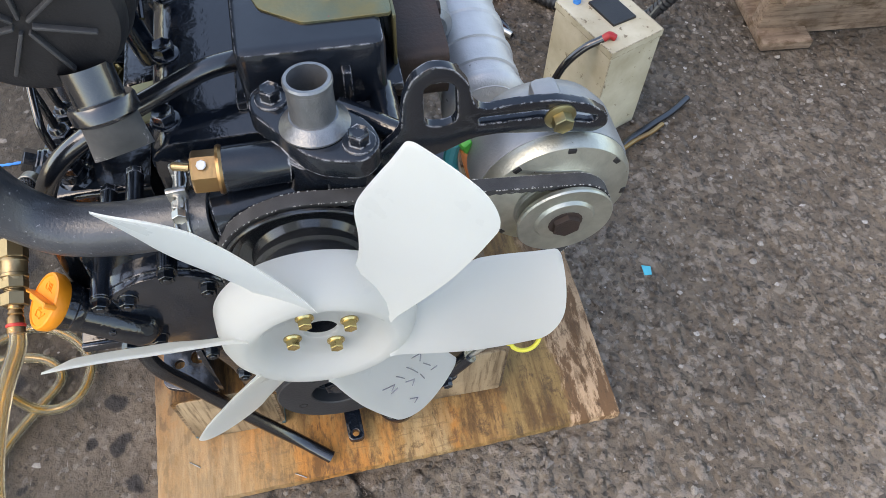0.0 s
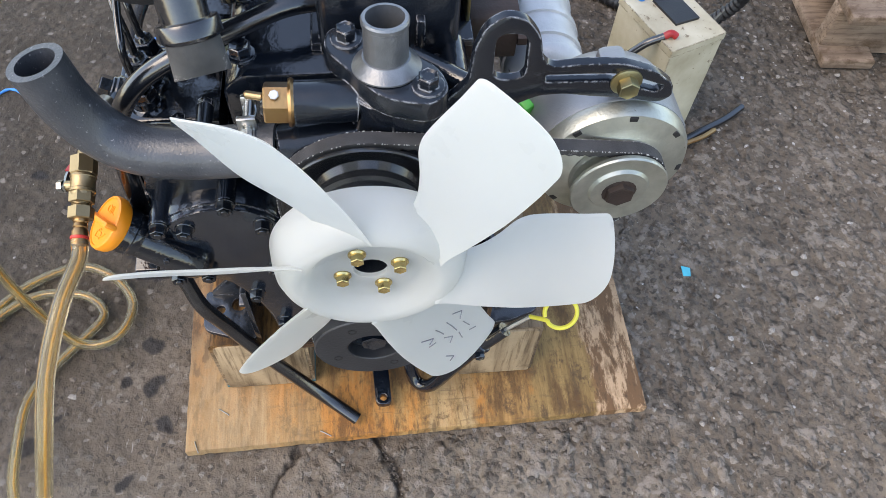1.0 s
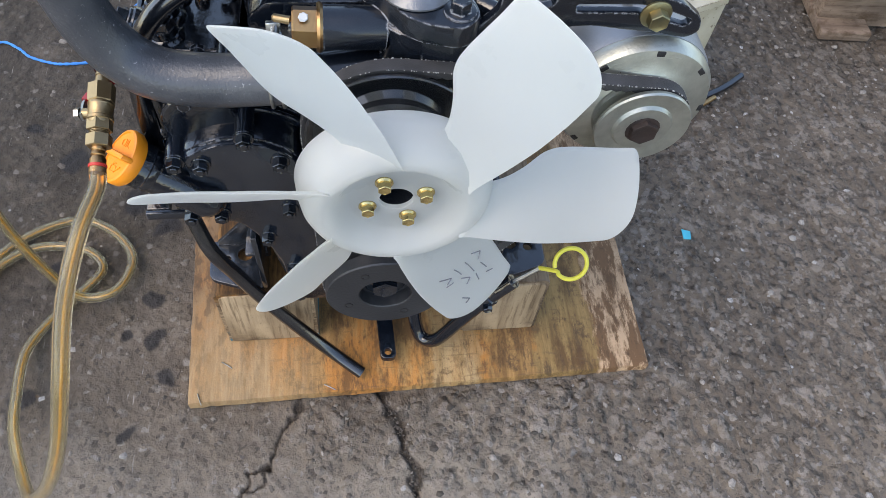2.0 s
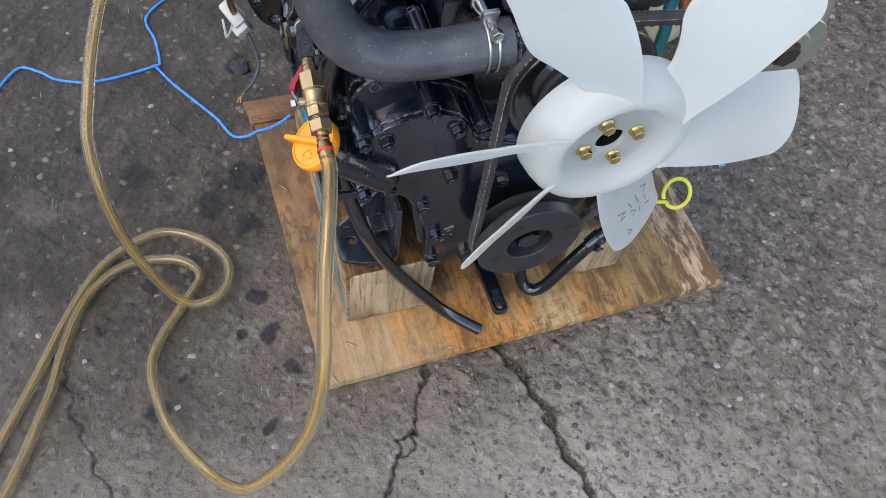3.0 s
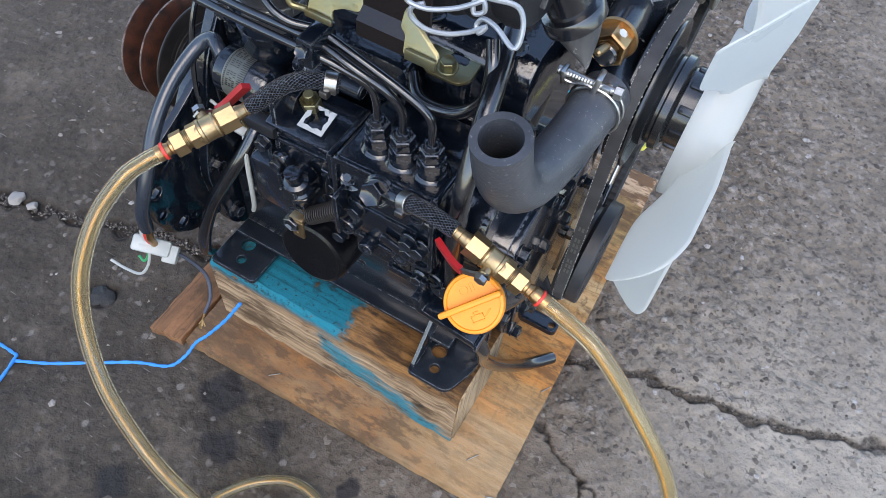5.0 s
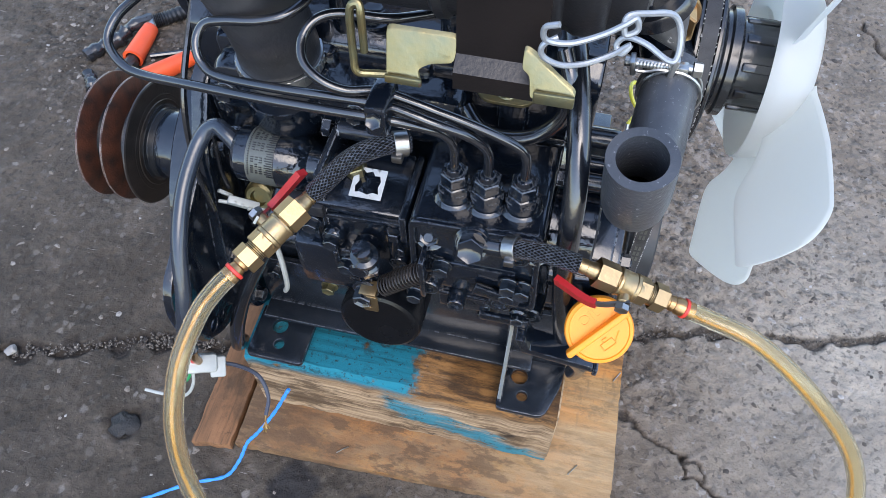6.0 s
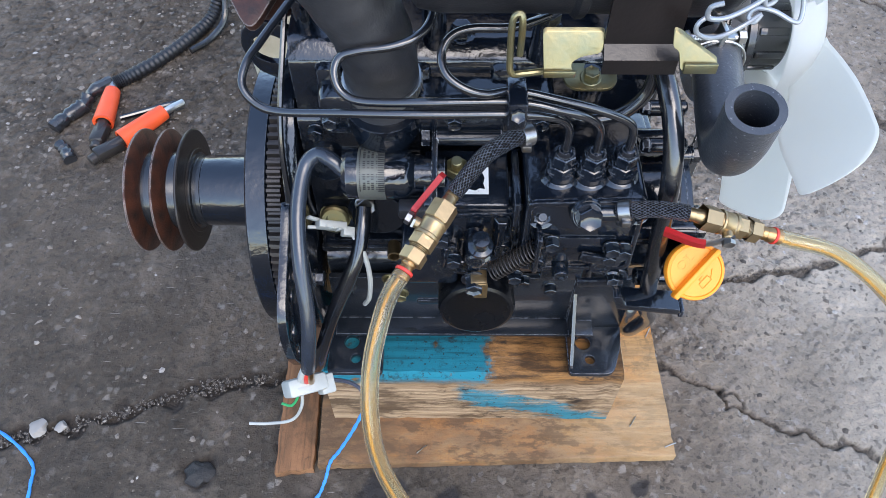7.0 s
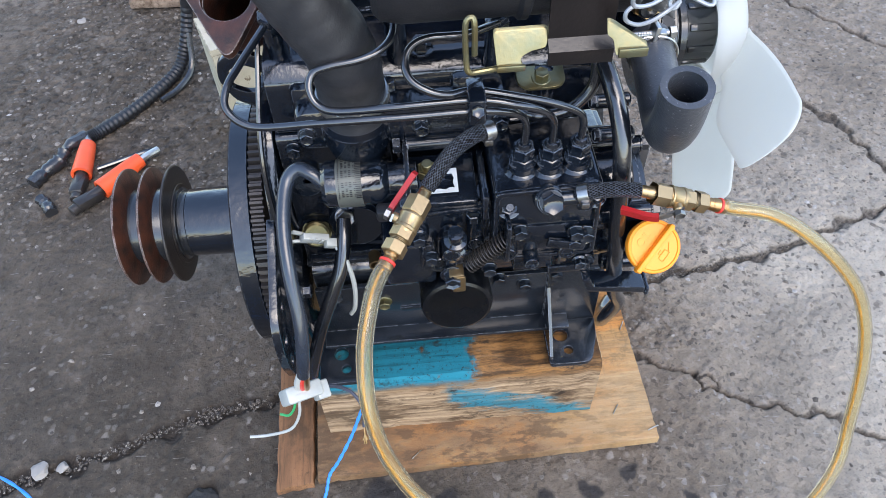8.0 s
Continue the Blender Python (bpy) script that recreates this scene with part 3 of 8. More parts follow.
        p = unit * (0.72 + 0.5 * rng.random((len(unit), 1))) * (r * rng.uniform(0.9, 1.5), r, r * rng.uniform(0.5, 0.75))
        ct, st = np.cos(t), np.sin(t)
        p = np.stack([p[:, 0] * ct - p[:, 1] * st + sx, p[:, 0] * st + p[:, 1] * ct + sy, p[:, 2] + Z[i, j] - r * rng.uniform(0.12, 0.4)], -1)
        fs.append(tris + len(unit) * len(vs))
        vs.append(p)
    sm = bpy.data.meshes.new("aggregate")
    sm.from_pydata(np.concatenate(vs).tolist(), [], np.concatenate(fs).tolist())
    sm.materials.append(stone_material())
    tagged(new("aggregate", sm), "small brown and grey stones bared in the worn concrete", "stones", kind="stuff")
    nx, ny = X.shape
    v = np.stack([X, Y, Z], -1).reshape(-1, 3)
    idx = np.arange(nx * ny).reshape(nx, ny)
    f = np.stack([idx[:-1, :-1], idx[1:, :-1], idx[1:, 1:], idx[:-1, 1:]], -1).reshape(-1, 4)
    me = bpy.data.meshes.new("ground")
    me.vertices.add(len(v))
    me.vertices.foreach_set("co", v.ravel())
    me.loops.add(f.size)
    me.loops.foreach_set("vertex_index", f.ravel())
    me.polygons.add(len(f))
    me.polygons.foreach_set("loop_start", np.arange(0, f.size, 4))
    me.update(calc_edges=True)
    me.shade_smooth()
    # concrete tone raised towards +x, painting in the brighter light on that side
    pale = np.clip((X - 0.27 + 0.05 * np.sin(Y * 9)) / 0.3, 0, 1) * np.clip((0.45 - Y) / 0.4, 0.2, 1)
    # one even tone of old concrete away from the engine
    reach = np.clip((1.7 - np.hypot(X, Y - 0.1)) / 0.8, 0, 1)
    pale, grime_shade, coarse = pale * reach + 0.2 * (1 - reach), grime_shade * reach + 0.3 * (1 - reach), coarse * reach + 0.4 * (1 - reach)
    for key, val in (("crack_dirt", dirt), ("oil", oil), ("aggregate", coarse), ("lit_side", pale), ("grime_shade", grime_shade), ("relief", relief)):
        a = me.attributes.new(key, "FLOAT", "POINT")
        a.data.foreach_set("value", val.ravel().astype(np.float32))
    me.materials.append(ground_material())
    return tagged(new("ground", me), "worn grey concrete yard with exposed aggregate and dirt-filled cracks", "ground", kind="structure")


def stone_material():
    m, nt, b = nodes_of("bared_aggregate")
    g = nt.nodes.new("ShaderNodeNewGeometry")
    c = ramp(nt, g.outputs["Random Per Island"], [(0.0, (0.045, 0.038, 0.032)), (0.3, (0.105, 0.086, 0.069)), (0.62, (0.165, 0.138, 0.111)), (0.9, (0.24, 0.207, 0.172)), (0.965, (0.33, 0.3, 0.265)), (1.0, (0.42, 0.4, 0.375))])
    c = mixc(nt, ramp(nt, noise_tex(nt, 300, 4, coords(nt), 0.7), [(0.35, (0.6, 0.6, 0.6)), (0.6, (0, 0, 0))]), c, (0.06, 0.05, 0.041))
    nt.links.new(c, b.inputs["Base Color"])
    b.inputs["Roughness"].default_value = 0.7
    b.inputs["Specular IOR Level"].default_value = 0.3
    return m


def ground_material():
    m, nt, b = nodes_of("worn_concrete")
    v = coords(nt)
    def attr(n):
        a = nt.nodes.new("ShaderNodeAttribute")
        a.attribute_name = n
        return a.outputs["Fac"]
    def vor(scale, feature="F1"):
        n = nt.nodes.new("ShaderNodeTexVoronoi")
        n.inputs["Scale"].default_value = scale
        n.feature = feature
        w = nt.nodes.new("ShaderNodeVectorMath")
        w.operation = "ADD"
        ns = nt.nodes.new("ShaderNodeTexNoise")
        ns.inputs["Scale"].default_value = scale * 0.8
        nt.links.new(v, ns.inputs[0])
        sc = nt.nodes.new("ShaderNodeVectorMath")
        sc.operation = "SCALE"
        sc.inputs["Scale"].default_value = 1.1 / scale
        nt.links.new(ns.outputs["Color"], sc.inputs[0])
        nt.links.new(v, w.inputs[0])
        nt.links.new(sc.outputs[0], w.inputs[1])
        nt.links.new(w.outputs[0], n.inputs["Vector"])
        return n
    big, mid, fine = noise_tex(nt, 3.5, 6, v, 0.6), noise_tex(nt, 24, 8, v, 0.7), noise_tex(nt, 420, 4, v, 0.7)
    c = mixc(nt, ramp(nt, big, [(0.3, (0, 0, 0)), (0.7, (1, 1, 1))]), (0.135, 0.105, 0.077), (0.215, 0.172, 0.13))
    c = mixc(nt, ramp(nt, mid, [(0.32, (0.5, 0.5, 0.5)), (0.55, (0, 0, 0))]), c, (0.075, 0.06, 0.05))
    c = mixc(nt, ramp(nt, mid, [(0.58, (0, 0, 0)), (0.8, (0.4, 0.4, 0.4))]), c, (0.26, 0.225, 0.19))
    # lighter concrete colour that carries the painted light at +x
    lit_tone = mixc(nt, ramp(nt, mid, [(0.3, (0, 0, 0)), (0.65, (1, 1, 1))]), (0.33, 0.285, 0.228), (0.44, 0.385, 0.312))
    c = mixc(nt, ramp(nt, attr("lit_side"), [(0.0, (0, 0, 0)), (1.0, (0.92, 0.92, 0.92))]), c, lit_tone)
    stones, grit = vor(62), vor(170)
    bright = nt.nodes.new("ShaderNodeSeparateColor")
    nt.links.new(stones.outputs["Color"], bright.inputs[0])
    stone_c = ramp(nt, bright.outputs[0], [(0.0, (0.06, 0.052, 0.046)), (0.35, (0.125, 0.102, 0.083)), (0.65, (0.195, 0.163, 0.132)), (0.93, (0.265, 0.23, 0.196)), (1.0, (0.4, 0.38, 0.36))])
    mask0 = ramp(nt, stones.outputs["Distance"], [(0.15, (1, 1, 1)), (0.55, (0, 0, 0))])
    mk = nt.nodes.new("ShaderNodeMath")
    mk.operation = "MULTIPLY"
    nt.links.new(mask0, mk.inputs[0])
    nt.links.new(ramp(nt, noise_tex(nt, 45, 4, v, 0.6), [(0.4, (0.05, 0.05, 0.05)), (0.6, (1, 1, 1))]), mk.inputs[1])
    mask = mk.outputs[0]
    mul = nt.nodes.new("ShaderNodeMath")
    mul.operation = "MULTIPLY"
    nt.links.new(mask, mul.inputs[0])
    nt.links.new(attr("aggregate"), mul.inputs[1])
    mul2 = nt.nodes.new("ShaderNodeMath")
    mul2.operation = "MULTIPLY"
    mul2.inputs[1].default_value = 0.55
    nt.links.new(mul.outputs[0], mul2.inputs[0])
    c = mixc(nt, mul2.outputs[0], c, stone_c)
    gs = nt.nodes.new("ShaderNodeSeparateColor")
    nt.links.new(grit.outputs["Color"], gs.inputs[0])
    c = mixc(nt, ramp(nt, gs.outputs[1], [(0.93, (0, 0, 0)), (0.99, (0.45, 0.45, 0.45))]), c, (0.36, 0.33, 0.3))
    c = mixc(nt, ramp(nt, gs.outputs[2], [(0.0, (0.65, 0.65, 0.65)), (0.16, (0, 0, 0))]), c, (0.035, 0.03, 0.028))
    # pits and stone faces of the worn surface
    rl = nt.nodes.new("ShaderNodeMath")
    rl.operation = "MULTIPLY_ADD"
    rl.inputs[1].default_value = 0.22
    nt.links.new(attr("relief"), rl.inputs[0])
    nt.links.new(noise_tex(nt, 60, 6, v, 0.6), rl.inputs[2])
    pit = rl.outputs[0]
    pa = nt.nodes.new("ShaderNodeMath")
    pa.operation = "MULTIPLY_ADD"
    pa.inputs[1].default_value, pa.inputs[2].default_value = 0.6, 0.35
    pa.use_clamp = True
    nt.links.new(attr("aggregate"), pa.inputs[0])
    for stops, col in (([(0.27, (0.7, 0.7, 0.7)), (0.34, (0, 0, 0))], (0.06, 0.05, 0.04)), ([(0.58, (0, 0, 0)), (0.63, (0.55, 0.55, 0.55))], (0.33, 0.28, 0.235))):
        pm = nt.nodes.new("ShaderNodeMath")
        pm.operation = "MULTIPLY"
        nt.links.new(ramp(nt, pit, stops), pm.inputs[0])
        nt.links.new(pa.outputs[0], pm.inputs[1])
        c = mixc(nt, pm.outputs[0], c, col)
    # rusty and pale-blue traces
    tr = noise_tex(nt, 11, 5, v, 0.65)
    c = mixc(nt, ramp(nt, tr, [(0.66, (0, 0, 0)), (0.78, (0.35, 0.35, 0.35))]), c, (0.17, 0.1, 0.055))
    c = mixc(nt, ramp(nt, noise_tex(nt, 260, 5, v, 0.75), [(0.32, (0.6, 0.6, 0.6)), (0.46, (0, 0, 0))]), c, (0.04, 0.034, 0.03))
    c = mixc(nt, ramp(nt, noise_tex(nt, 210, 5, v, 0.75), [(0.6, (0, 0, 0)), (0.74, (0.55, 0.55, 0.55))]), c, (0.3, 0.27, 0.24))
    # brown-black grime, together with the painted fall-off of light towards -x
    gm = nt.nodes.new("ShaderNodeMath")
    gm.operation = "MULTIPLY"
    nt.links.new(attr("grime_shade"), gm.inputs[0])
    nt.links.new(ramp(nt, noise_tex(nt, 13, 8, v, 0.7), [(0.3, (1, 1, 1)), (0.7, (0.62, 0.62, 0.62))]), gm.inputs[1])
    c = mixc(nt, gm.outputs[0], c, (0.03, 0.0245, 0.0185))
    c = mixc(nt, ramp(nt, noise_tex(nt, 6, 7, v, 0.65), [(0.5, (0, 0, 0)), (0.64, (0.35, 0.35, 0.35))]), c, (0.055, 0.045, 0.037))
    c = mixc(nt, ramp(nt, noise_tex(nt, 9, 7, coords(nt, (1, 1, 1), (0, 0, 1)), 0.65), [(0.54, (0, 0, 0)), (0.68, (0.3, 0.3, 0.3))]), c, (0.25, 0.2, 0.155))
    chips, cz = vor(95), nt.nodes.new("ShaderNodeSeparateColor")
    nt.links.new(chips.outputs["Color"], cz.inputs[0])
    ck = nt.nodes.new("ShaderNodeMath")
    ck.operation = "MULTIPLY"
    nt.links.new(ramp(nt, cz.outputs[0], [(0.9, (0, 0, 0)), (0.92, (0.55, 0.55, 0.55))]), ck.inputs[0])
    nt.links.new(ramp(nt, chips.outputs["Distance"], [(0.3, (1, 1, 1)), (0.55, (0, 0, 0))]), ck.inputs[1])
    c = mixc(nt, ck.outputs[0], c, ramp(nt, cz.outputs[1], [(0.0, (0.09, 0.076, 0.063)), (0.6, (0.16, 0.14, 0.118)), (1.0, (0.29, 0.26, 0.23))]))
    # short pale scratches
    for rz, lim in ((0.6, 0.7), (-0.9, 0.715)):
        c = mixc(nt, ramp(nt, noise_tex(nt, 1.0, 3, coords(nt, (26, 300, 1), (0, 0, rz)), 0.5), [(lim, (0, 0, 0)), (lim + 0.03, (0.55, 0.55, 0.55))]), c, (0.34, 0.31, 0.28))
    c = mixc(nt, ramp(nt, noise_tex(nt, 200, 4, coords(nt, (1, 1, 1), (0, 0, 0.5)), 0.65), [(0.64, (0, 0, 0)), (0.7, (0.55, 0.55, 0.55))]), c, (0.2, 0.17, 0.135))
    c = mixc(nt, ramp(nt, noise_tex(nt, 120, 5, coords(nt, (1, 1, 1), (0, 0, 0.8)), 0.65), [(0.29, (0.7, 0.7, 0.7)), (0.33, (0, 0, 0))]), c, (0.025, 0.021, 0.017))
    c = mixc(nt, attr("oil"), c, (0.026, 0.024, 0.024))
    dm = nt.nodes.new("ShaderNodeMath")
    dm.operation = "MULTIPLY"
    nt.links.new(attr("crack_dirt"), dm.inputs[0])
    nt.links.new(ramp(nt, noise_tex(nt, 150, 5, v, 0.7), [(0.3, (1, 1, 1)), (0.7, (0.35, 0.35, 0.35))]), dm.inputs[1])
    c = mixc(nt, dm.outputs[0], c, (0.03, 0.025, 0.021))
    nt.links.new(c, b.inputs["Base Color"])
    b.inputs["Specular IOR Level"].default_value = 0.2
    nt.links.new(ramp(nt, mid, [(0.3, (0.62, 0.62, 0.62)), (0.7, (0.9, 0.9, 0.9))]), b.inputs["Roughness"])
    inv = nt.nodes.new("ShaderNodeMath")
    inv.operation = "MULTIPLY"
    nt.links.new(mul.outputs[0], inv.inputs[0])
    inv.inputs[1].default_value = 1.0
    n1 = bump(nt, b, inv.outputs[0], 1.0, 0.009)
    n2 = bump(nt, b, mid, 0.7, 0.005, n1)
    n3 = bump(nt, b, pit, 1.0, 0.006, n2)
    bump(nt, b, fine, 0.8, 0.002, n3)
    return m


ground = build_ground()


# ---------------------------------------------------------------- boards and beams under the engine
def rough_slab(bm, outline, z0, z1, wear=0.0012, seed=1):
    """A board with slightly ragged edges."""
    rnd = random.Random(seed)
    pts = []
    for i, p in enumerate(outline):
        q = outline[(i + 1) % len(outline)]
        n = max(2, int(math.hypot(q[0] - p[0], q[1] - p[1]) / 0.008))
        nx, ny = (q[1] - p[1]), -(q[0] - p[0])
        L = math.hypot(nx, ny)
        for k in range(n):
            t, o = k / n, rnd.uniform(-wear, wear) if k else 0
            if rnd.random() < 0.04:
                o -= wear * 2.5
            pts.append((p[0] + (q[0] - p[0]) * t + nx / L * o, p[1] + (q[1] - p[1]) * t + ny / L * o))
    return prism(bm, [pts], on_z(z0), z1 - z0, 0.0009)


def boards():
    nt, b = ply_nt, ply_b
    # face: paler towards one end, orange varnish remains, torn veneer strips
    v = coords(nt)
    sep = nt.nodes.new("ShaderNodeSeparateXYZ")
    nt.links.new(v, sep.inputs[0])
    n = noise_tex(nt, 16, 6, v, 0.65)
    add = nt.nodes.new("ShaderNodeMath")
    add.operation = "MULTIPLY_ADD"
    add.inputs[1].default_value = 0.09
    nt.links.new(n, add.inputs[0])
    nt.links.new(sep.outputs[1], add.inputs[2])
    def streaks(sx, sy, lo, hi, top, rz=0.0):
        return ramp(nt, noise_tex(nt, 1.0, 6, coords(nt, (sx, sy, 20), (0, 0, rz)), 0.7), [(lo, (0, 0, 0)), (hi, (top, top, top))])
    def band(*stops):
        return ramp(nt, add.outputs[0], [(p + 0.3, (k, k, k)) for p, k in stops])
    add.inputs[1].default_value = 0.06
    lift = nt.nodes.new("ShaderNodeMath")
    lift.inputs[1].default_value = 0.315
    nt.links.new(sep.outputs[1], lift.inputs[0])
    nt.links.new(lift.outputs[0], add.inputs[2])
    # tan near edge, orange-brown middle, olive-brown band and a stripped pale strip at the far edge
    c = mixc(nt, streaks(8, 90, 0.4, 0.6, 1.0), (0.2, 0.1, 0.037), (0.36, 0.2, 0.077))
    mid_ = mixc(nt, streaks(6, 60, 0.42, 0.6, 1.0), (0.19, 0.1, 0.034), (0.46, 0.255, 0.09))
    c = mixc(nt, band((-0.12, 0), (-0.04, 0.85), (0.19, 0.85), (0.2, 1.0)), c, mid_)
    c = mixc(nt, streaks(5, 16, 0.52, 0.6, 0.75, 0.2), c, (0.5, 0.2, 0.045))
    c = mixc(nt, band((0.06, 0), (0.065, 0.6), (0.12, 0.6), (0.125, 0)), c, mixc(nt, streaks(10, 80, 0.4, 0.6, 1.0), (0.3, 0.2, 0.09), (0.5, 0.36, 0.19)))
    c = mixc(nt, band((0.19, 0), (0.195, 0.8), (0.275, 0.8), (0.28, 0)), c, mixc(nt, streaks(7, 70, 0.4, 0.58, 1.0), (0.13, 0.08, 0.03), (0.33, 0.21, 0.08)))
    c = mixc(nt, band((0.275, 0), (0.28, 1.0)), c, mixc(nt, streaks(14, 50, 0.47, 0.54, 1.0), (0.52, 0.34, 0.2), (0.16, 0.085, 0.04)))
    # oil-dark patches, splits, specks
    c = mixc(nt, streaks(11, 26, 0.52, 0.62, 0.8), c, (0.1, 0.05, 0.02))
    c = mixc(nt, streaks(34, 30, 0.57, 0.66, 0.75, 0.3), c, (0.07, 0.042, 0.024))
    c = mixc(nt, streaks(40, 150, 0.54, 0.63, 0.65), c, (0.08, 0.047, 0.025))
    c = mixc(nt, streaks(170, 28, 0.57, 0.64, 0.45), c, (0.12, 0.075, 0.04))
    c = mixc(nt, streaks(60, 80, 0.6, 0.66, 0.55, 0.7), c, (0.1, 0.055, 0.025))
    near = band((-0.16, 1), (-0.125, 0.0))
    def blot(fac):
        q = nt.nodes.new("ShaderNodeMath")
        q.operation = "MULTIPLY"
        nt.links.new(near, q.inputs[0])
        nt.links.new(fac, q.inputs[1])
        return q.outputs[0]
    c = mixc(nt, blot(streaks(15, 32, 0.42, 0.52, 0.9)), c, (0.27, 0.165, 0.082))
    c = mixc(nt, blot(streaks(9, 17, 0.46, 0.6, 0.6, 0.1)), c, (0.17, 0.1, 0.055))
    c = mixc(nt, blot(streaks(22, 40, 0.5, 0.58, 0.8, 0.15)), c, (0.3, 0.145, 0.055))
    c = mixc(nt, blot(streaks(26, 60, 0.5, 0.58, 0.85)), c, (0.1, 0.058, 0.03))
    xdark = nt.nodes.new("ShaderNodeMapRange")
    nt.links.new(sep.outputs[0], xdark.inputs[0])
    xdark.inputs[1].default_value, xdark.inputs[2].default_value, xdark.inputs[3].default_value, xdark.inputs[4].default_value = 0.2, -0.14, 0.0, 0.85
    xd = nt.nodes.new("ShaderNodeMath")
    xd.operation = "MULTIPLY"
    nt.links.new(xdark.outputs[0], xd.inputs[0])
    nt.links.new(streaks(7, 20, 0.3, 0.58, 1.0), xd.inputs[1])
    c = mixc(nt, xd.outputs[0], c, (0.1, 0.055, 0.028))
    # paler near corner towards +x
    xpale = nt.nodes.new("ShaderNodeMapRange")
    nt.links.new(sep.outputs[0], xpale.inputs[0])
    xpale.inputs[1].default_value, xpale.inputs[2].default_value, xpale.inputs[4].default_value = 0.06, 0.19, 0.5
    xp = nt.nodes.new("ShaderNodeMath")
    xp.operation = "MULTIPLY"
    nt.links.new(xpale.outputs[0], xp.inputs[0])
    nt.links.new(band((-0.14, 1), (-0.06, 0)), xp.inputs[1])
    c = mixc(nt, xp.outputs[0], c, mixc(nt, streaks(12, 110, 0.42, 0.6, 1.0), (0.36, 0.235, 0.115), (0.52, 0.37, 0.205)))
    nt.links.new(c, b.inputs["Base Color"])
    bm = rough_slab(B(), [(-0.181, -0.252), (0.256, -0.238), (0.243, 0.343), (-0.19, 0.338)], 0.004, 0.020, 0.0005, 3)
    board = part("plywood_board", bm, ply_mat)
    tagged(board, "weathered orange-brown plywood board lying on the concrete", "board")
    bm = rough_slab(B(), [(-0.232, -0.262), (-0.186, -0.256), (-0.195, 0.33), (-0.24, 0.33)], 0.004, 0.019, 0.0011, 9)
    tagged(part("plywood_strip", bm, dark_ply), "dark oil-soaked plywood strip beside the board", "board")
    # staples in the board
    for x, y, a in ((0.243, -0.074, 60), (0.245, -0.227, 20), (-0.06, -0.236, 40), (0.205, -0.2, 55)):
        bm = B()
        d = V(math.cos(radians(a)), math.sin(radians(a)), 0)
        tube(bm, [V(x, y, 0.0195), V(x, y, 0.0215), V(x, y, 0.0218) + d * 0.013, V(x, y, 0.0195) + d * 0.014], 0.0007, 6, 2)
        tagged(part("staple", bm, steel), "small bent steel staple in the plywood", "staple", "staples in the plywood")


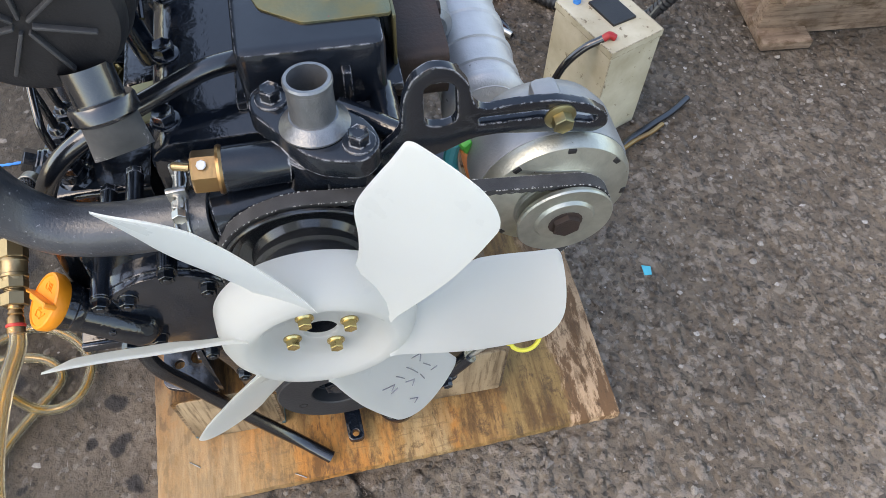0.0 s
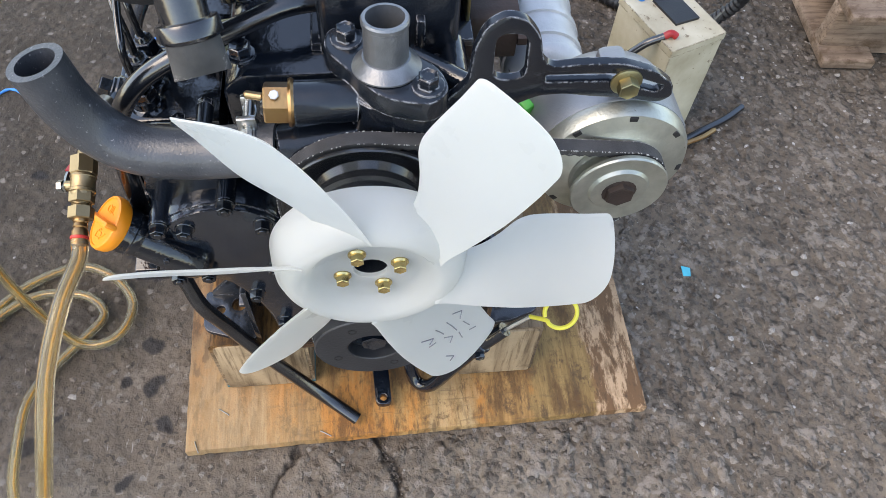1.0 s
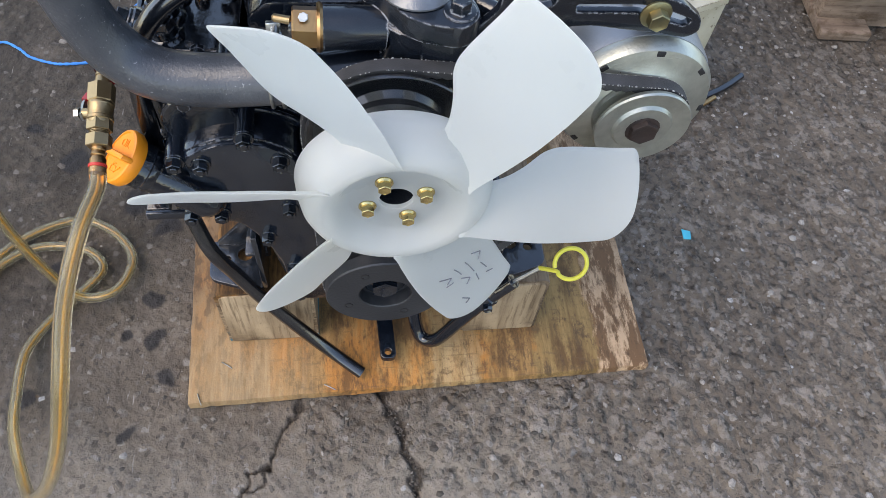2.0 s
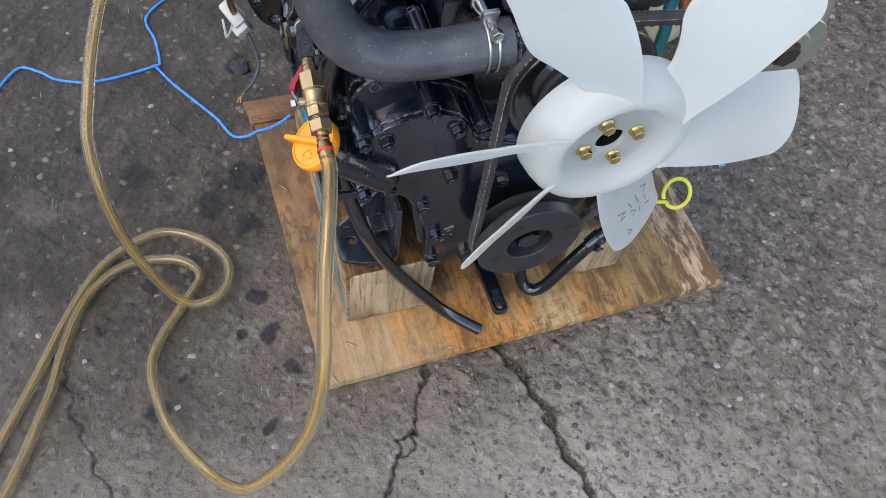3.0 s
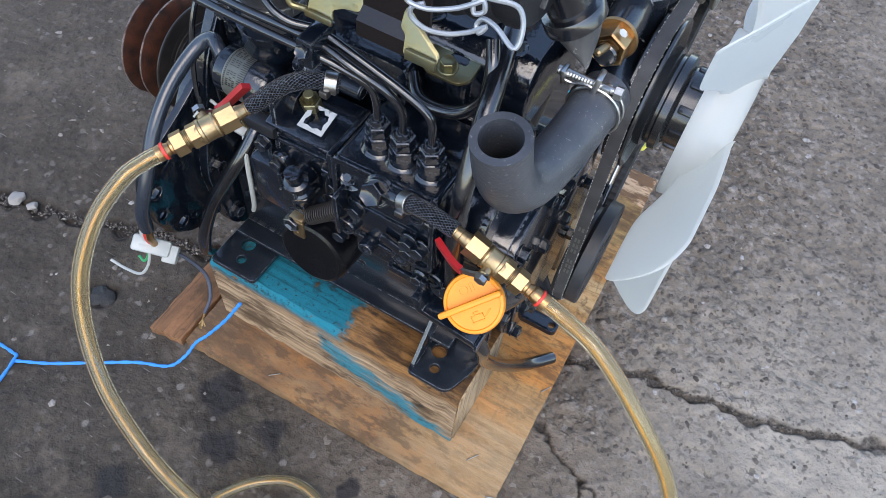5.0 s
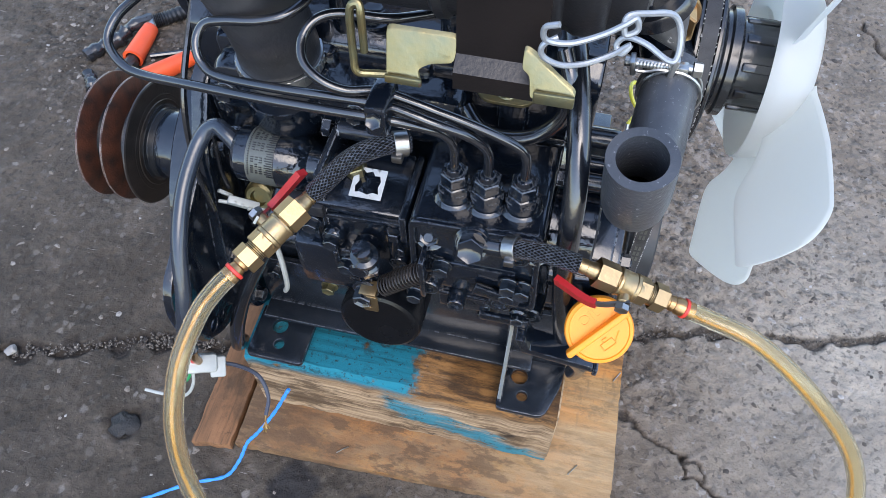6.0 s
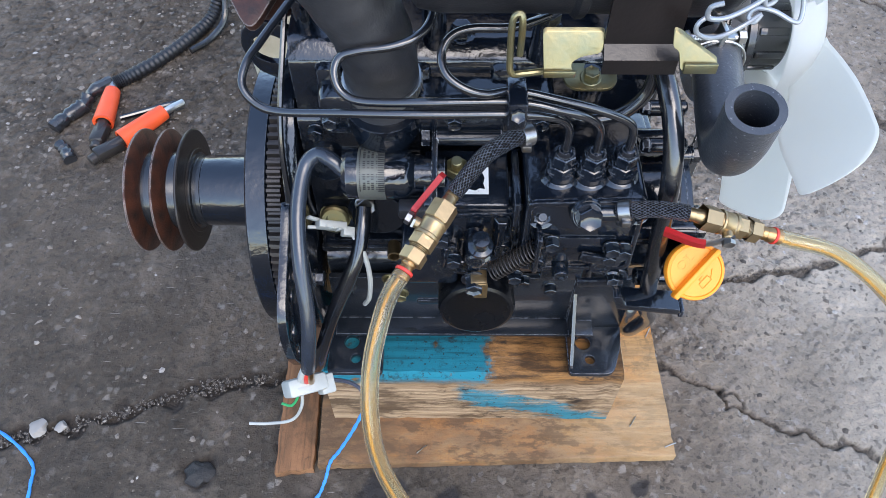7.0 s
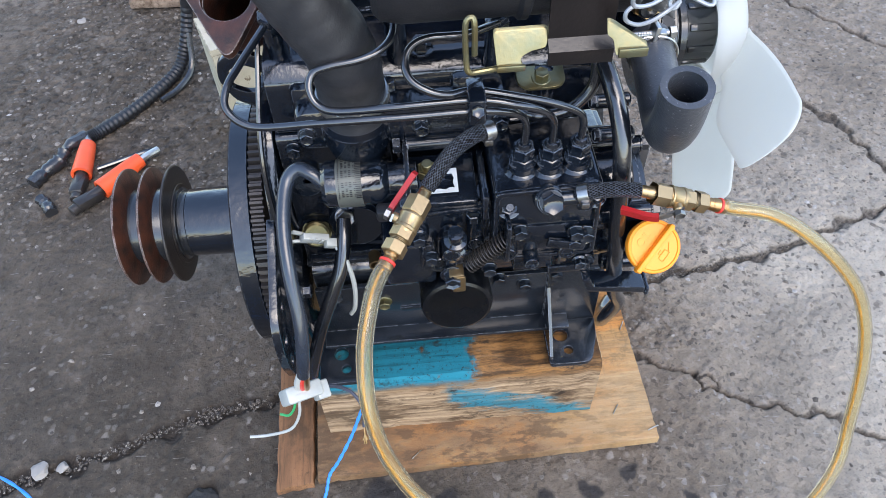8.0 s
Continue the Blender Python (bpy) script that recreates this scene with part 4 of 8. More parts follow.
def beam_material():
    """Softwood with worn turquoise paint on its middle stretch."""
    nt, b = beam_nt, beam_b
    v = coords(nt)
    sep = nt.nodes.new("ShaderNodeSeparateXYZ")
    nt.links.new(v, sep.inputs[0])
    n = noise_tex(nt, 60, 6, v, 0.65)
    wob = nt.nodes.new("ShaderNodeMath")
    wob.operation = "MULTIPLY_ADD"
    wob.inputs[1].default_value = 0.05
    nt.links.new(n, wob.inputs[0])
    nt.links.new(sep.outputs[0], wob.inputs[2])
    left = ramp(nt, wob.outputs[0], [(0.0, (1, 1, 1)), (0.038, (1, 1, 1)), (0.044, (0, 0, 0)), (1, (0, 0, 0))])
    top = ramp(nt, sep.outputs[2], [(0.098, (0, 0, 0)), (0.112, (1, 1, 1))])
    worn = ramp(nt, n, [(0.3, (0, 0, 0)), (0.38, (1, 1, 1))])
    a = nt.nodes.new("ShaderNodeMath")
    a.operation = "MULTIPLY"
    nt.links.new(left, a.inputs[0])
    nt.links.new(top, a.inputs[1])
    a2 = nt.nodes.new("ShaderNodeMath")
    a2.operation = "MULTIPLY"
    nt.links.new(a.outputs[0], a2.inputs[0])
    nt.links.new(worn, a2.inputs[1])
    # one worn patch on the side, tapering downwards along the beam
    def madd(x, k, y):
        q = nt.nodes.new("ShaderNodeMath")
        q.operation = "MULTIPLY_ADD"
        nt.links.new(x, q.inputs[0])
        q.inputs[1].default_value = k
        if isinstance(y, float):
            q.inputs[2].default_value = y
        else:
            nt.links.new(y, q.inputs[2])
        return q.outputs[0]
    slope = madd(sep.outputs[0], 0.46, sep.outputs[2])
    ragged = madd(noise_tex(nt, 1.0, 7, coords(nt, (16, 60, 70)), 0.72), 0.1, slope)
    across = ramp(nt, ragged, [(0.097, (0, 0, 0)), (0.105, (0.9, 0.9, 0.9)), (0.13, (0.9, 0.9, 0.9)), (0.146, (0, 0, 0))])
    xr = nt.nodes.new("ShaderNodeMapRange")
    nt.links.new(wob.outputs[0], xr.inputs[0])
    xr.inputs[1].default_value, xr.inputs[2].default_value = 0.004, 0.018
    s2 = nt.nodes.new("ShaderNodeMath")
    s2.operation = "MULTIPLY"
    nt.links.new(across, s2.inputs[0])
    nt.links.new(xr.outputs[0], s2.inputs[1])
    s3 = nt.nodes.new("ShaderNodeMath")
    s3.operation = "MULTIPLY"
    side = nt.nodes.new("ShaderNodeMath")
    side.operation = "SUBTRACT"
    side.inputs[0].default_value = 1.0
    nt.links.new(top, side.inputs[1])
    nt.links.new(s2.outputs[0], s3.inputs[0])
    nt.links.new(side.outputs[0], s3.inputs[1])
    mx = nt.nodes.new("ShaderNodeMath")
    mx.operation = "MAXIMUM"
    nt.links.new(a2.outputs[0], mx.inputs[0])
    nt.links.new(s3.outputs[0], mx.inputs[1])
    zz = nt.nodes.new("ShaderNodeMath")
    zz.operation = "MULTIPLY_ADD"
    zz.inputs[1].default_value = 0.05
    nt.links.new(noise_tex(nt, 22, 5, coords(nt, (0.4, 1, 1)), 0.6), zz.inputs[0])
    nt.links.new(sep.outputs[2], zz.inputs[2])
    low = ramp(nt, zz.outputs[0], [(0.115, (0.9, 0.9, 0.9)), (0.135, (0.25, 0.25, 0.25))])
    grey = mixc(nt, ramp(nt, noise_tex(nt, 1.0, 6, coords(nt, (9, 150, 210)), 0.7), [(0.36, (0, 0, 0)), (0.62, (1, 1, 1))]), (0.13, 0.08, 0.045), (0.42, 0.3, 0.185))
    wood = mixc(nt, low, beam_c, grey)
    teal = mixc(nt, ramp(nt, noise_tex(nt, 1.0, 5, coords(nt, (9, 140, 140)), 0.65), [(0.36, (0, 0, 0)), (0.5, (1, 1, 1))]), (0.004, 0.085, 0.115), (0.006, 0.155, 0.215))
    teal = mixc(nt, ramp(nt, noise_tex(nt, 190, 5, v, 0.7), [(0.36, (0.85, 0.85, 0.85)), (0.42, (0, 0, 0))]), teal, (0.02, 0.025, 0.022))
    teal = mixc(nt, ramp(nt, noise_tex(nt, 45, 6, v, 0.7), [(0.56, (0, 0, 0)), (0.66, (0.7, 0.7, 0.7))]), teal, (0.012, 0.04, 0.045))
    # orange-brown oiled wood beyond the paint, pale weathered wood on the side
    oiled = mixc(nt, ramp(nt, noise_tex(nt, 1.0, 7, coords(nt, (20, 120, 120)), 0.75), [(0.4, (0, 0, 0)), (0.6, (1, 1, 1))]), (0.05, 0.025, 0.01), (0.24, 0.115, 0.035))
    wood = mixc(nt, top, wood, oiled)
    wood = mixc(nt, ramp(nt, noise_tex(nt, 1.0, 6, coords(nt, (13, 30, 34), (0, 0, 0.05)), 0.7), [(0.5, (0, 0, 0)), (0.6, (0.8, 0.8, 0.8))]), wood, (0.05, 0.028, 0.014))
    wood = mixc(nt, ramp(nt, noise_tex(nt, 1.0, 6, coords(nt, (11, 190, 260)), 0.72), [(0.57, (0, 0, 0)), (0.68, (0.4, 0.4, 0.4))]), wood, (0.3, 0.18, 0.085))
    c = mixc(nt, mx.outputs[0], wood, teal)
    c = mixc(nt, ramp(nt, noise_tex(nt, 48, 5, coords(nt, (0.6, 1, 1)), 0.7), [(0.62, (0, 0, 0)), (0.7, (0.9, 0.9, 0.9))]), c, (0.02, 0.014, 0.01))
    nt.links.new(c, b.inputs["Base Color"])


def beams():
    beam_material()
    rnd = random.Random(4)
    def beam(y0, y1, x0, x1, z1, name_label, material):
        bm = B()
        n = 30
        # section outline with chipped arrises, lofted along x
        rows = []
        for i in range(n + 1):
            x = x0 + (x1 - x0) * i / n
            e = [rnd.uniform(0, 0.0022) for _ in range(4)]
            sec = [(y0 + e[0], 0.0205), (y0 + e[1] * 0.6, z1 * 0.5), (y0 + e[1], z1 - 0.006), (y0 + 0.005 + e[2], z1 + e[3] * 0.3), (y1 - 0.005, z1), (y1, z1 - 0.005), (y1, 0.0205)]
            xe = x + (rnd.uniform(-0.002, 0.002) if i in (0, n) else 0)
            rows.append([bm.verts.new((xe, *p)) for p in sec])
        for a, b in zip(rows, rows[1:]):
            for k in range(len(a)):
                bm.faces.new((a[k], a[(k + 1) % len(a)], b[(k + 1) % len(a)], b[k]))
        bm.faces.new(rows[0])
        bm.faces.new(rows[-1])
        ob = tagged(part("timber_beam", bm, material, smooth=50), name_label, "beam", "beams under the engine")
        end = prism(B(), [fillet([(y0 + 0.004, 0.0225), (y0 + 0.005, z1 - 0.008), (y0 + 0.012, z1 - 0.004), (y1 - 0.009, z1 - 0.003), (y1 - 0.004, z1 - 0.009), (y1 - 0.004, 0.0225)], 0.003, 2)], on_x(x1 + 0.0005), 0.003, 0.001)
        part("end_grain", end, end_grain, ob, "pale fibrous sawn end grain")
        return ob
    beam(-0.192, -0.08, -0.163, 0.174, 0.142, "oily timber beam with worn turquoise paint under the engine feet", beam_mat)
    beam(0.1, 0.2, -0.16, 0.178, 0.142, "oily grey timber beam under the far engine feet", far_beam_mat)


boards()
beams()
# ---------------------------------------------------------------- the engine
FAN_Y, FAN_Z = 0.004, 0.4655
CRK_Y, CRK_Z = 0.0, 0.236
engine = group_thing("diesel_engine", (0, 0, 0.142), "black-painted three-cylinder diesel engine standing on timber beams", "engine")


def E_(name, bm, material, label="", smooth=35, parent=None):
    return part(name, bm, material, parent or engine, label, smooth)


def bolts(name, spots, axis, material, parent, label="", af=0.011, h=0.007, washer=0.008, stud=0.0):
    """Alike bolts, one object each on one mesh."""
    first = None
    for p in spots:
        if first is None:
            first = part(name, hexbolt(B(), V(0, 0, 0), axis, af, h, washer, stud), material, parent, label)
            off = Vector(WORLD_AT[first])
            ob = first
        else:
            ob = new(name, first.data)
            ob.parent = parent
            if label:
                tagged(ob, label)
        ob.location = Vector(p) + off - WORLD_AT[parent]
    return first


def engine_block():
    bm = prism(B(), [fillet([(-0.098, 0.27), (-0.1, 0.455), (0.085, 0.455), (0.095, 0.27)], 0.01)], on_x(-0.155), 0.286, 0.003)
    block = E_("engine_block", bm, cast_paint)
    for x in (-0.11, -0.04, 0.03, 0.1):
        part("rib", box(B(), V(x, -0.1, 0.33), (0.012, 0.012, 0.12), 0.003), cast_paint, block)
    part("rib", box(B(), V(-0.03, -0.103, 0.405), (0.22, 0.014, 0.012), 0.003), cast_paint, block)
    part("rib", box(B(), V(-0.0, -0.103, 0.285), (0.3, 0.016, 0.014), 0.003), cast_paint, block)
    part("core_plug", lathe(B(), V(-0.092, -0.098, 0.335), V(0, -1, 0.1), [(0, 0.03), (0.012, 0.03), (0.016, 0.026), (0.016, 0)], 28), cast_paint, block)
    part("core_plug", lathe(B(), V(-0.135, -0.098, 0.4), V(0, -1, 0), [(0, 0.018), (0.01, 0.018), (0.012, 0.016), (0.012, 0)], 24), cast_paint, block)
    bm = B()
    prism(bm, [fillet([(-0.105, 0.165), (-0.122, 0.275), (0.115, 0.275), (0.1, 0.165)], 0.02)], on_x(-0.15), 0.325, 0.006)
    box(bm, V(0.01, 0.0, 0.276), (0.33, 0.225, 0.008), 0.002)
    E_("oil_pan", bm, rail_paint)
    bm = B()
    prism(bm, [fillet([(-0.1, 0.458), (-0.1, 0.515), (-0.085, 0.53), (0.08, 0.53), (0.09, 0.458)], 0.006)], on_x(-0.152), 0.3, 0.003)
    for x in (-0.12, -0.05, 0.02, 0.09):
        box(bm, V(x, -0.1, 0.49), (0.022, 0.016, 0.05), 0.005)
        hexbolt(bm, V(x + 0.035, -0.085, 0.53), (0, 0, 1), 0.015, 0.009, 0.011)
    E_("cylinder_head", bm, cast_paint)
    bm = B()
    prism(bm, [fillet([(-0.135, -0.03), (0.13, -0.025), (0.132, 0.08), (-0.13, 0.082)], 0.009)], on_z(0.53), 0.056, 0.005)
    box(bm, V(-0.01, 0.03, 0.534), (0.27, 0.125, 0.008), 0.002)
    rocker = E_("rocker_cover", bm, grey_paint)
    for x in (-0.09, 0.0, 0.085):
        part("rib", box(B(), V(x, 0.0, 0.578), (0.012, 0.05, 0.012), 0.005), grey_paint, rocker)
    part("rib", box(B(), V(0.135, 0.05, 0.555), (0.01, 0.008, 0.028), 0.003), grey_paint, rocker)
    # rear plate behind the flywheel
    bm = B()
    prism(bm, [fillet([(-0.15, 0.17), (-0.165, 0.27), (-0.13, 0.4), (-0.09, 0.46), (0.09, 0.46), (0.15, 0.35), (0.16, 0.2), (0.09, 0.12), (-0.09, 0.12)], 0.02)], on_x(-0.172), 0.014, 0.002)
    # its wing beyond the flywheel, with bolt holes
    prism(bm, [fillet([(-0.13, 0.385), (-0.165, 0.365), (-0.226, 0.338), (-0.238, 0.312), (-0.238, 0.272), (-0.224, 0.23), (-0.192, 0.2), (-0.13, 0.185)], 0.014, 4), circle_pts(-0.222, 0.297, 0.0075, 18), circle_pts(-0.2235, 0.262, 0.005, 14), circle_pts(-0.203, 0.229, 0.007, 18), circle_pts(-0.187, 0.225, 0.004, 14), circle_pts(-0.2, 0.325, 0.005, 14)], on_x(-0.1765), 0.008, 0.001)
    for y, z in ((-0.14, 0.19), (-0.15, 0.28), (-0.115, 0.395)):
        hexbolt(bm, V(-0.158, y, z), (1, 0, 0), 0.013, 0.008, 0.01)
    E_("rear_plate", bm, paint)


def feet():
    # long pressed rail with two foot plates on the near side; plain angle feet on the far side
    for s, y in ((1, -0.128), (-1, 0.128)):
        bm = B()
        x0, x1 = -0.15, 0.14
        box(bm, V((x0 + x1) / 2, y, 0.207), (x1 - x0, 0.007, 0.09), 0.002)
        box(bm, V((x0 + x1) / 2, y - s * 0.012, 0.166), (x1 - x0, 0.026, 0.006), 0.002)
        box(bm, V(-0.02, y - s * 0.004, 0.205), (0.075, 0.005, 0.011), 0.002)
        for fx, w in ((-0.127, 0.062), (0.136, 0.05)):
            lp = fillet([(fx - w / 2, y - s * 0.006), (fx - w / 2, y - s * 0.066), (fx + w / 2, y - s * 0.066), (fx + w / 2, y - s * 0.006)], [0, 0.006, 0.006, 0])
            if fx > 0:
                lp = fillet([(fx - w / 2, y - s * 0.006), (fx - w / 2, y - s * 0.066), (fx + w / 2, y - s * 0.066), (0.173, y - s * 0.03), (0.175, y - s * 0.006)], [0, 0.006, 0.01, 0.006, 0])
            prism(bm, [lp, circle_pts(fx, y - s * 0.048, 0.0055, 16), circle_pts(fx - 0.006, y - s * 0.027, 0.0085, 16)], on_z(0.148), 0.006, 0.0008)
            for side in (-1, 1):
                tri = [(y - s * 0.006, 0.152), (y - s * 0.058, 0.152), (y - s * 0.058, 0.158), (y - s * 0.012, 0.215), (y - s * 0.006, 0.225)]
                if side == -1 and fx > 0:
                    prism(bm, [tri], on_x(fx + side * (w / 2 - 0.003) - 0.002), 0.004, 0.0008)
        box(bm, V(0.143, y - s * 0.003, 0.203), (0.064, 0.006, 0.104), 0.0015)
        E_("mounting_foot", bm, rail_paint)
    bolts("rail_bolt", [V(x, -0.131, z) for x, z in ((0.055, 0.25), (0.085, 0.235), (-0.13, 0.235), (0.12, 0.25))], (0, -1, 0), bolt_paint, engine, "", 0.012, 0.007, 0.009)
    bolts("foot_bolt", [V(x, -0.131, z) for x, z in ((-0.085, 0.25), (-0.075, 0.222))], (0, -1, 0), gold, engine, "yellow-plated hexagon bolt", 0.012, 0.007, 0.009)


def timing_cover():
    # (y, z) outline of the flat front face: an arch over the cam gear, narrowing to the crank
    face = [(-0.167, 0.372), (-0.169, 0.402), (-0.157, 0.41), (-0.138, 0.4175), (-0.118, 0.42), (-0.098, 0.415), (-0.083, 0.405), (-0.073, 0.393), (-0.066, 0.37), (-0.02, 0.352), (0.03, 0.345), (0.055, 0.3), (0.05, 0.2), (0.02, 0.143), (-0.086, 0.143), (-0.1, 0.158), (-0.104, 0.225), (-0.113, 0.258), (-0.124, 0.283), (-0.135, 0.302), (-0.158, 0.312), (-0.165, 0.33)]
    def grown(d):
        cy, cz = -0.085, 0.3
        return [(y + d * (y - cy) / math.hypot(y - cy, z - cz), z + d * (z - cz) / math.hypot(y - cy, z - cz)) for y, z in face]
    bm = prism(B(), [fillet(grown(0.001), 0.006, 4)], on_x(0.139), 0.0425, 0.002)
    prism(bm, [fillet(grown(-0.001), 0.005, 4)], on_x(0.178), 0.0095, 0.0022)
    cover = E_("timing_cover", bm, cover_paint, "gloss black cast timing gear cover with a flat bolted face", 30)
    E_("gear_case", prism(B(), [fillet(grown(0.007), 0.008, 4)], on_x(0.129), 0.009, 0.002), cover_paint)
    # raised joint rim behind the arch, a lower one halfway to the face
    def rim(r0, r1, a0, a1, x, h):
        lp = circle_pts(-0.121, 0.347, r1, 30, radians(a0), radians(a1)) + circle_pts(-0.121, 0.347, r0, 30, radians(a1), radians(a0))
        part("rim", prism(B(), [lp], on_x(x), h, 0.0014), cover_paint, cover)
    rim(0.068, 0.0775, 28, 138, 0.1385, 0.006)
    rim(0.068, 0.0755, 30, 136, 0.1475, 0.004)
    # bosses that carry the outer bolts
    for y, z, r, x0 in ((-0.114, 0.425, 0.0082, 0.136), (-0.175, 0.397, 0.0088, 0.136), (-0.06, 0.39, 0.0085, 0.136), (-0.175, 0.324, 0.0085, 0.15), (-0.072, 0.378, 0.006, 0.165), (-0.112, 0.278, 0.0085, 0.15)):
        part("boss", cyl(B(), V(x0, y, z), V(0.187, y, z), r, 0.0012), cover_paint, cover)
    part("rib", box(B(), V(0.162, -0.114, 0.417), (0.05, 0.0125, 0.014), 0.003), cover_paint, cover)
    part("rib", box(B(), V(0.16, -0.17, 0.385), (0.046, 0.013, 0.02), 0.003), cover_paint, cover)
    part("rib", box(B(), V(0.16, -0.064, 0.382), (0.046, 0.012, 0.014), 0.003), cover_paint, cover)
    bolts("cover_bolt", [V(x, y, z) for x, y, z in ((0.1865, -0.114, 0.425), (0.1865, -0.175, 0.397), (0.1865, -0.06, 0.39), (0.1895, -0.175, 0.324), (0.187, -0.149, 0.321), (0.1865, -0.112, 0.278), (0.187, -0.093, 0.218), (0.187, -0.092, 0.163), (0.187, -0.029, 0.303), (0.187, -0.087, 0.325), (0.187, -0.154, 0.394), (0.187, -0.088, 0.395), (0.187, 0.03, 0.3), (0.187, 0.035, 0.2), (0.187, -0.05, 0.155))], (1, 0, 0), bolt_paint, cover, "", 0.0118, 0.0075, 0.0085, 0.0015)
    # strap under the neck, bare metal where the paint has flaked off
    part("strap", box(B(), V(0.188, -0.193, 0.3225), (0.004, 0.046, 0.011), 0.0012), cover_paint, cover)
    rnd = random.Random(12)
    bm = B()
    for k in range(9):
        cy, cz, r = -0.076 + rnd.uniform(-0.007, 0.007), 0.213 + rnd.uniform(-0.014, 0.014), rnd.uniform(0.0012, 0.0034)
        prism(bm, [[(cy + r * rnd.uniform(0.5, 1.2) * math.cos(q * 0.785), cz + r * rnd.uniform(0.5, 1.2) * math.sin(q * 0.785)) for q in range(8)]], on_x(0.1868), 0.0009, 0)
    part("flaked_patch", bm, dull_zinc, cover, "bare metal showing through flaked paint")
    # oil filler neck on the cover
    n = V(0.03, -0.66, 0.75).normalized()
    c = V(0.1792, -0.2118, 0.3905)
    bm = B()
    nd = V(0.187, -0.158, 0.3465) - c
    L = nd.length
    dome = [(L + 0.0185 * math.sin(q * math.pi / 12), 0.0185 * math.cos(q * math.pi / 12)) for q in range(7)]
    lathe(bm, c, nd, [(0, 0), (0, 0.0205), (0.012, 0.0205), (0.0135, 0.0192), (0.019, 0.0192), (0.0205, 0.0182), (0.03, 0.0185)] + dome, 36)
    hexbolt(bm, c + nd * 0.62 + V(0.018, 0.004, 0.004), V(1, 0.1, 0.2), 0.005, 0.002)
    E_("filler_neck", bm, paint)
    bm = lathe(B(), c, n, [(0, 0), (0, 0.0222), (0.003, 0.0243), (0.009, 0.0248), (0.0115, 0.0238), (0.0122, 0.0216), (0.0112, 0.021), (0.0112, 0)], 44)
    m = Matrix.Translation(c) @ frame_of(n)
    cap = E_("oil_cap", bm, orange, "orange plastic oil filler cap")
    bm = B()
    gx = V(0.66, 0.57, 0.48)
    gx = (gx - n * gx.dot(n)).normalized()
    rot = Matrix((gx, n.cross(gx), n)).transposed().to_4x4()
    box(bm, c + n * 0.0145 - gx * 0.002, (0.0535, 0.0052, 0.0115), 0.002, rot)
    part("grip", bm, orange, cap)
    text_part("OIL", c + n * 0.0113 + rot.to_3x3() @ V(0, 0.0115, 0), rot, 0.0105, orange, cap)
    # embossed oil-can sign
    bm = B()
    r3 = rot.to_3x3()
    q = lambda u, v: c + n * 0.0115 + r3 @ V(u, v - 0.0235, 0)
    tube(bm, [q(-0.006, 0.009), q(0.004, 0.009), q(0.004, 0.014), q(-0.006, 0.014), q(-0.006, 0.009)], 0.0006, 6, 1, straight=True)
    tube(bm, [q(0.004, 0.01), q(0.011, 0.015)], 0.0006, 6, 1, straight=True)
    tube(bm, [q(-0.003, 0.014), q(-0.003, 0.0165), q(0.001, 0.0165)], 0.0006, 6, 1, straight=True)
    part("oil_can_sign", bm, orange, cap)


def text_part(word, at, rot, size, material, parent, name="lettering", thick=0.0005, align="CENTER"):
    cu = bpy.data.curves.new("t", "FONT")
    cu.body, cu.size, cu.extrude, cu.align_x, cu.align_y = word, size, thick, align, "CENTER"
    tmp = bpy.data.objects.new("t", cu)
    dep = bpy.context.evaluated_depsgraph_get()
    scene.collection.objects.link(tmp)
    dep.update()
    me = bpy.data.meshes.new_from_object(tmp.evaluated_get(dep))
    bm = bmesh.new()
    bm.from_mesh(me)
    bpy.data.objects.remove(tmp)
    bmesh.ops.transform(bm, matrix=Matrix.Translation(at) @ rot, verts=bm.verts)
    return part(name, bm, material, parent)


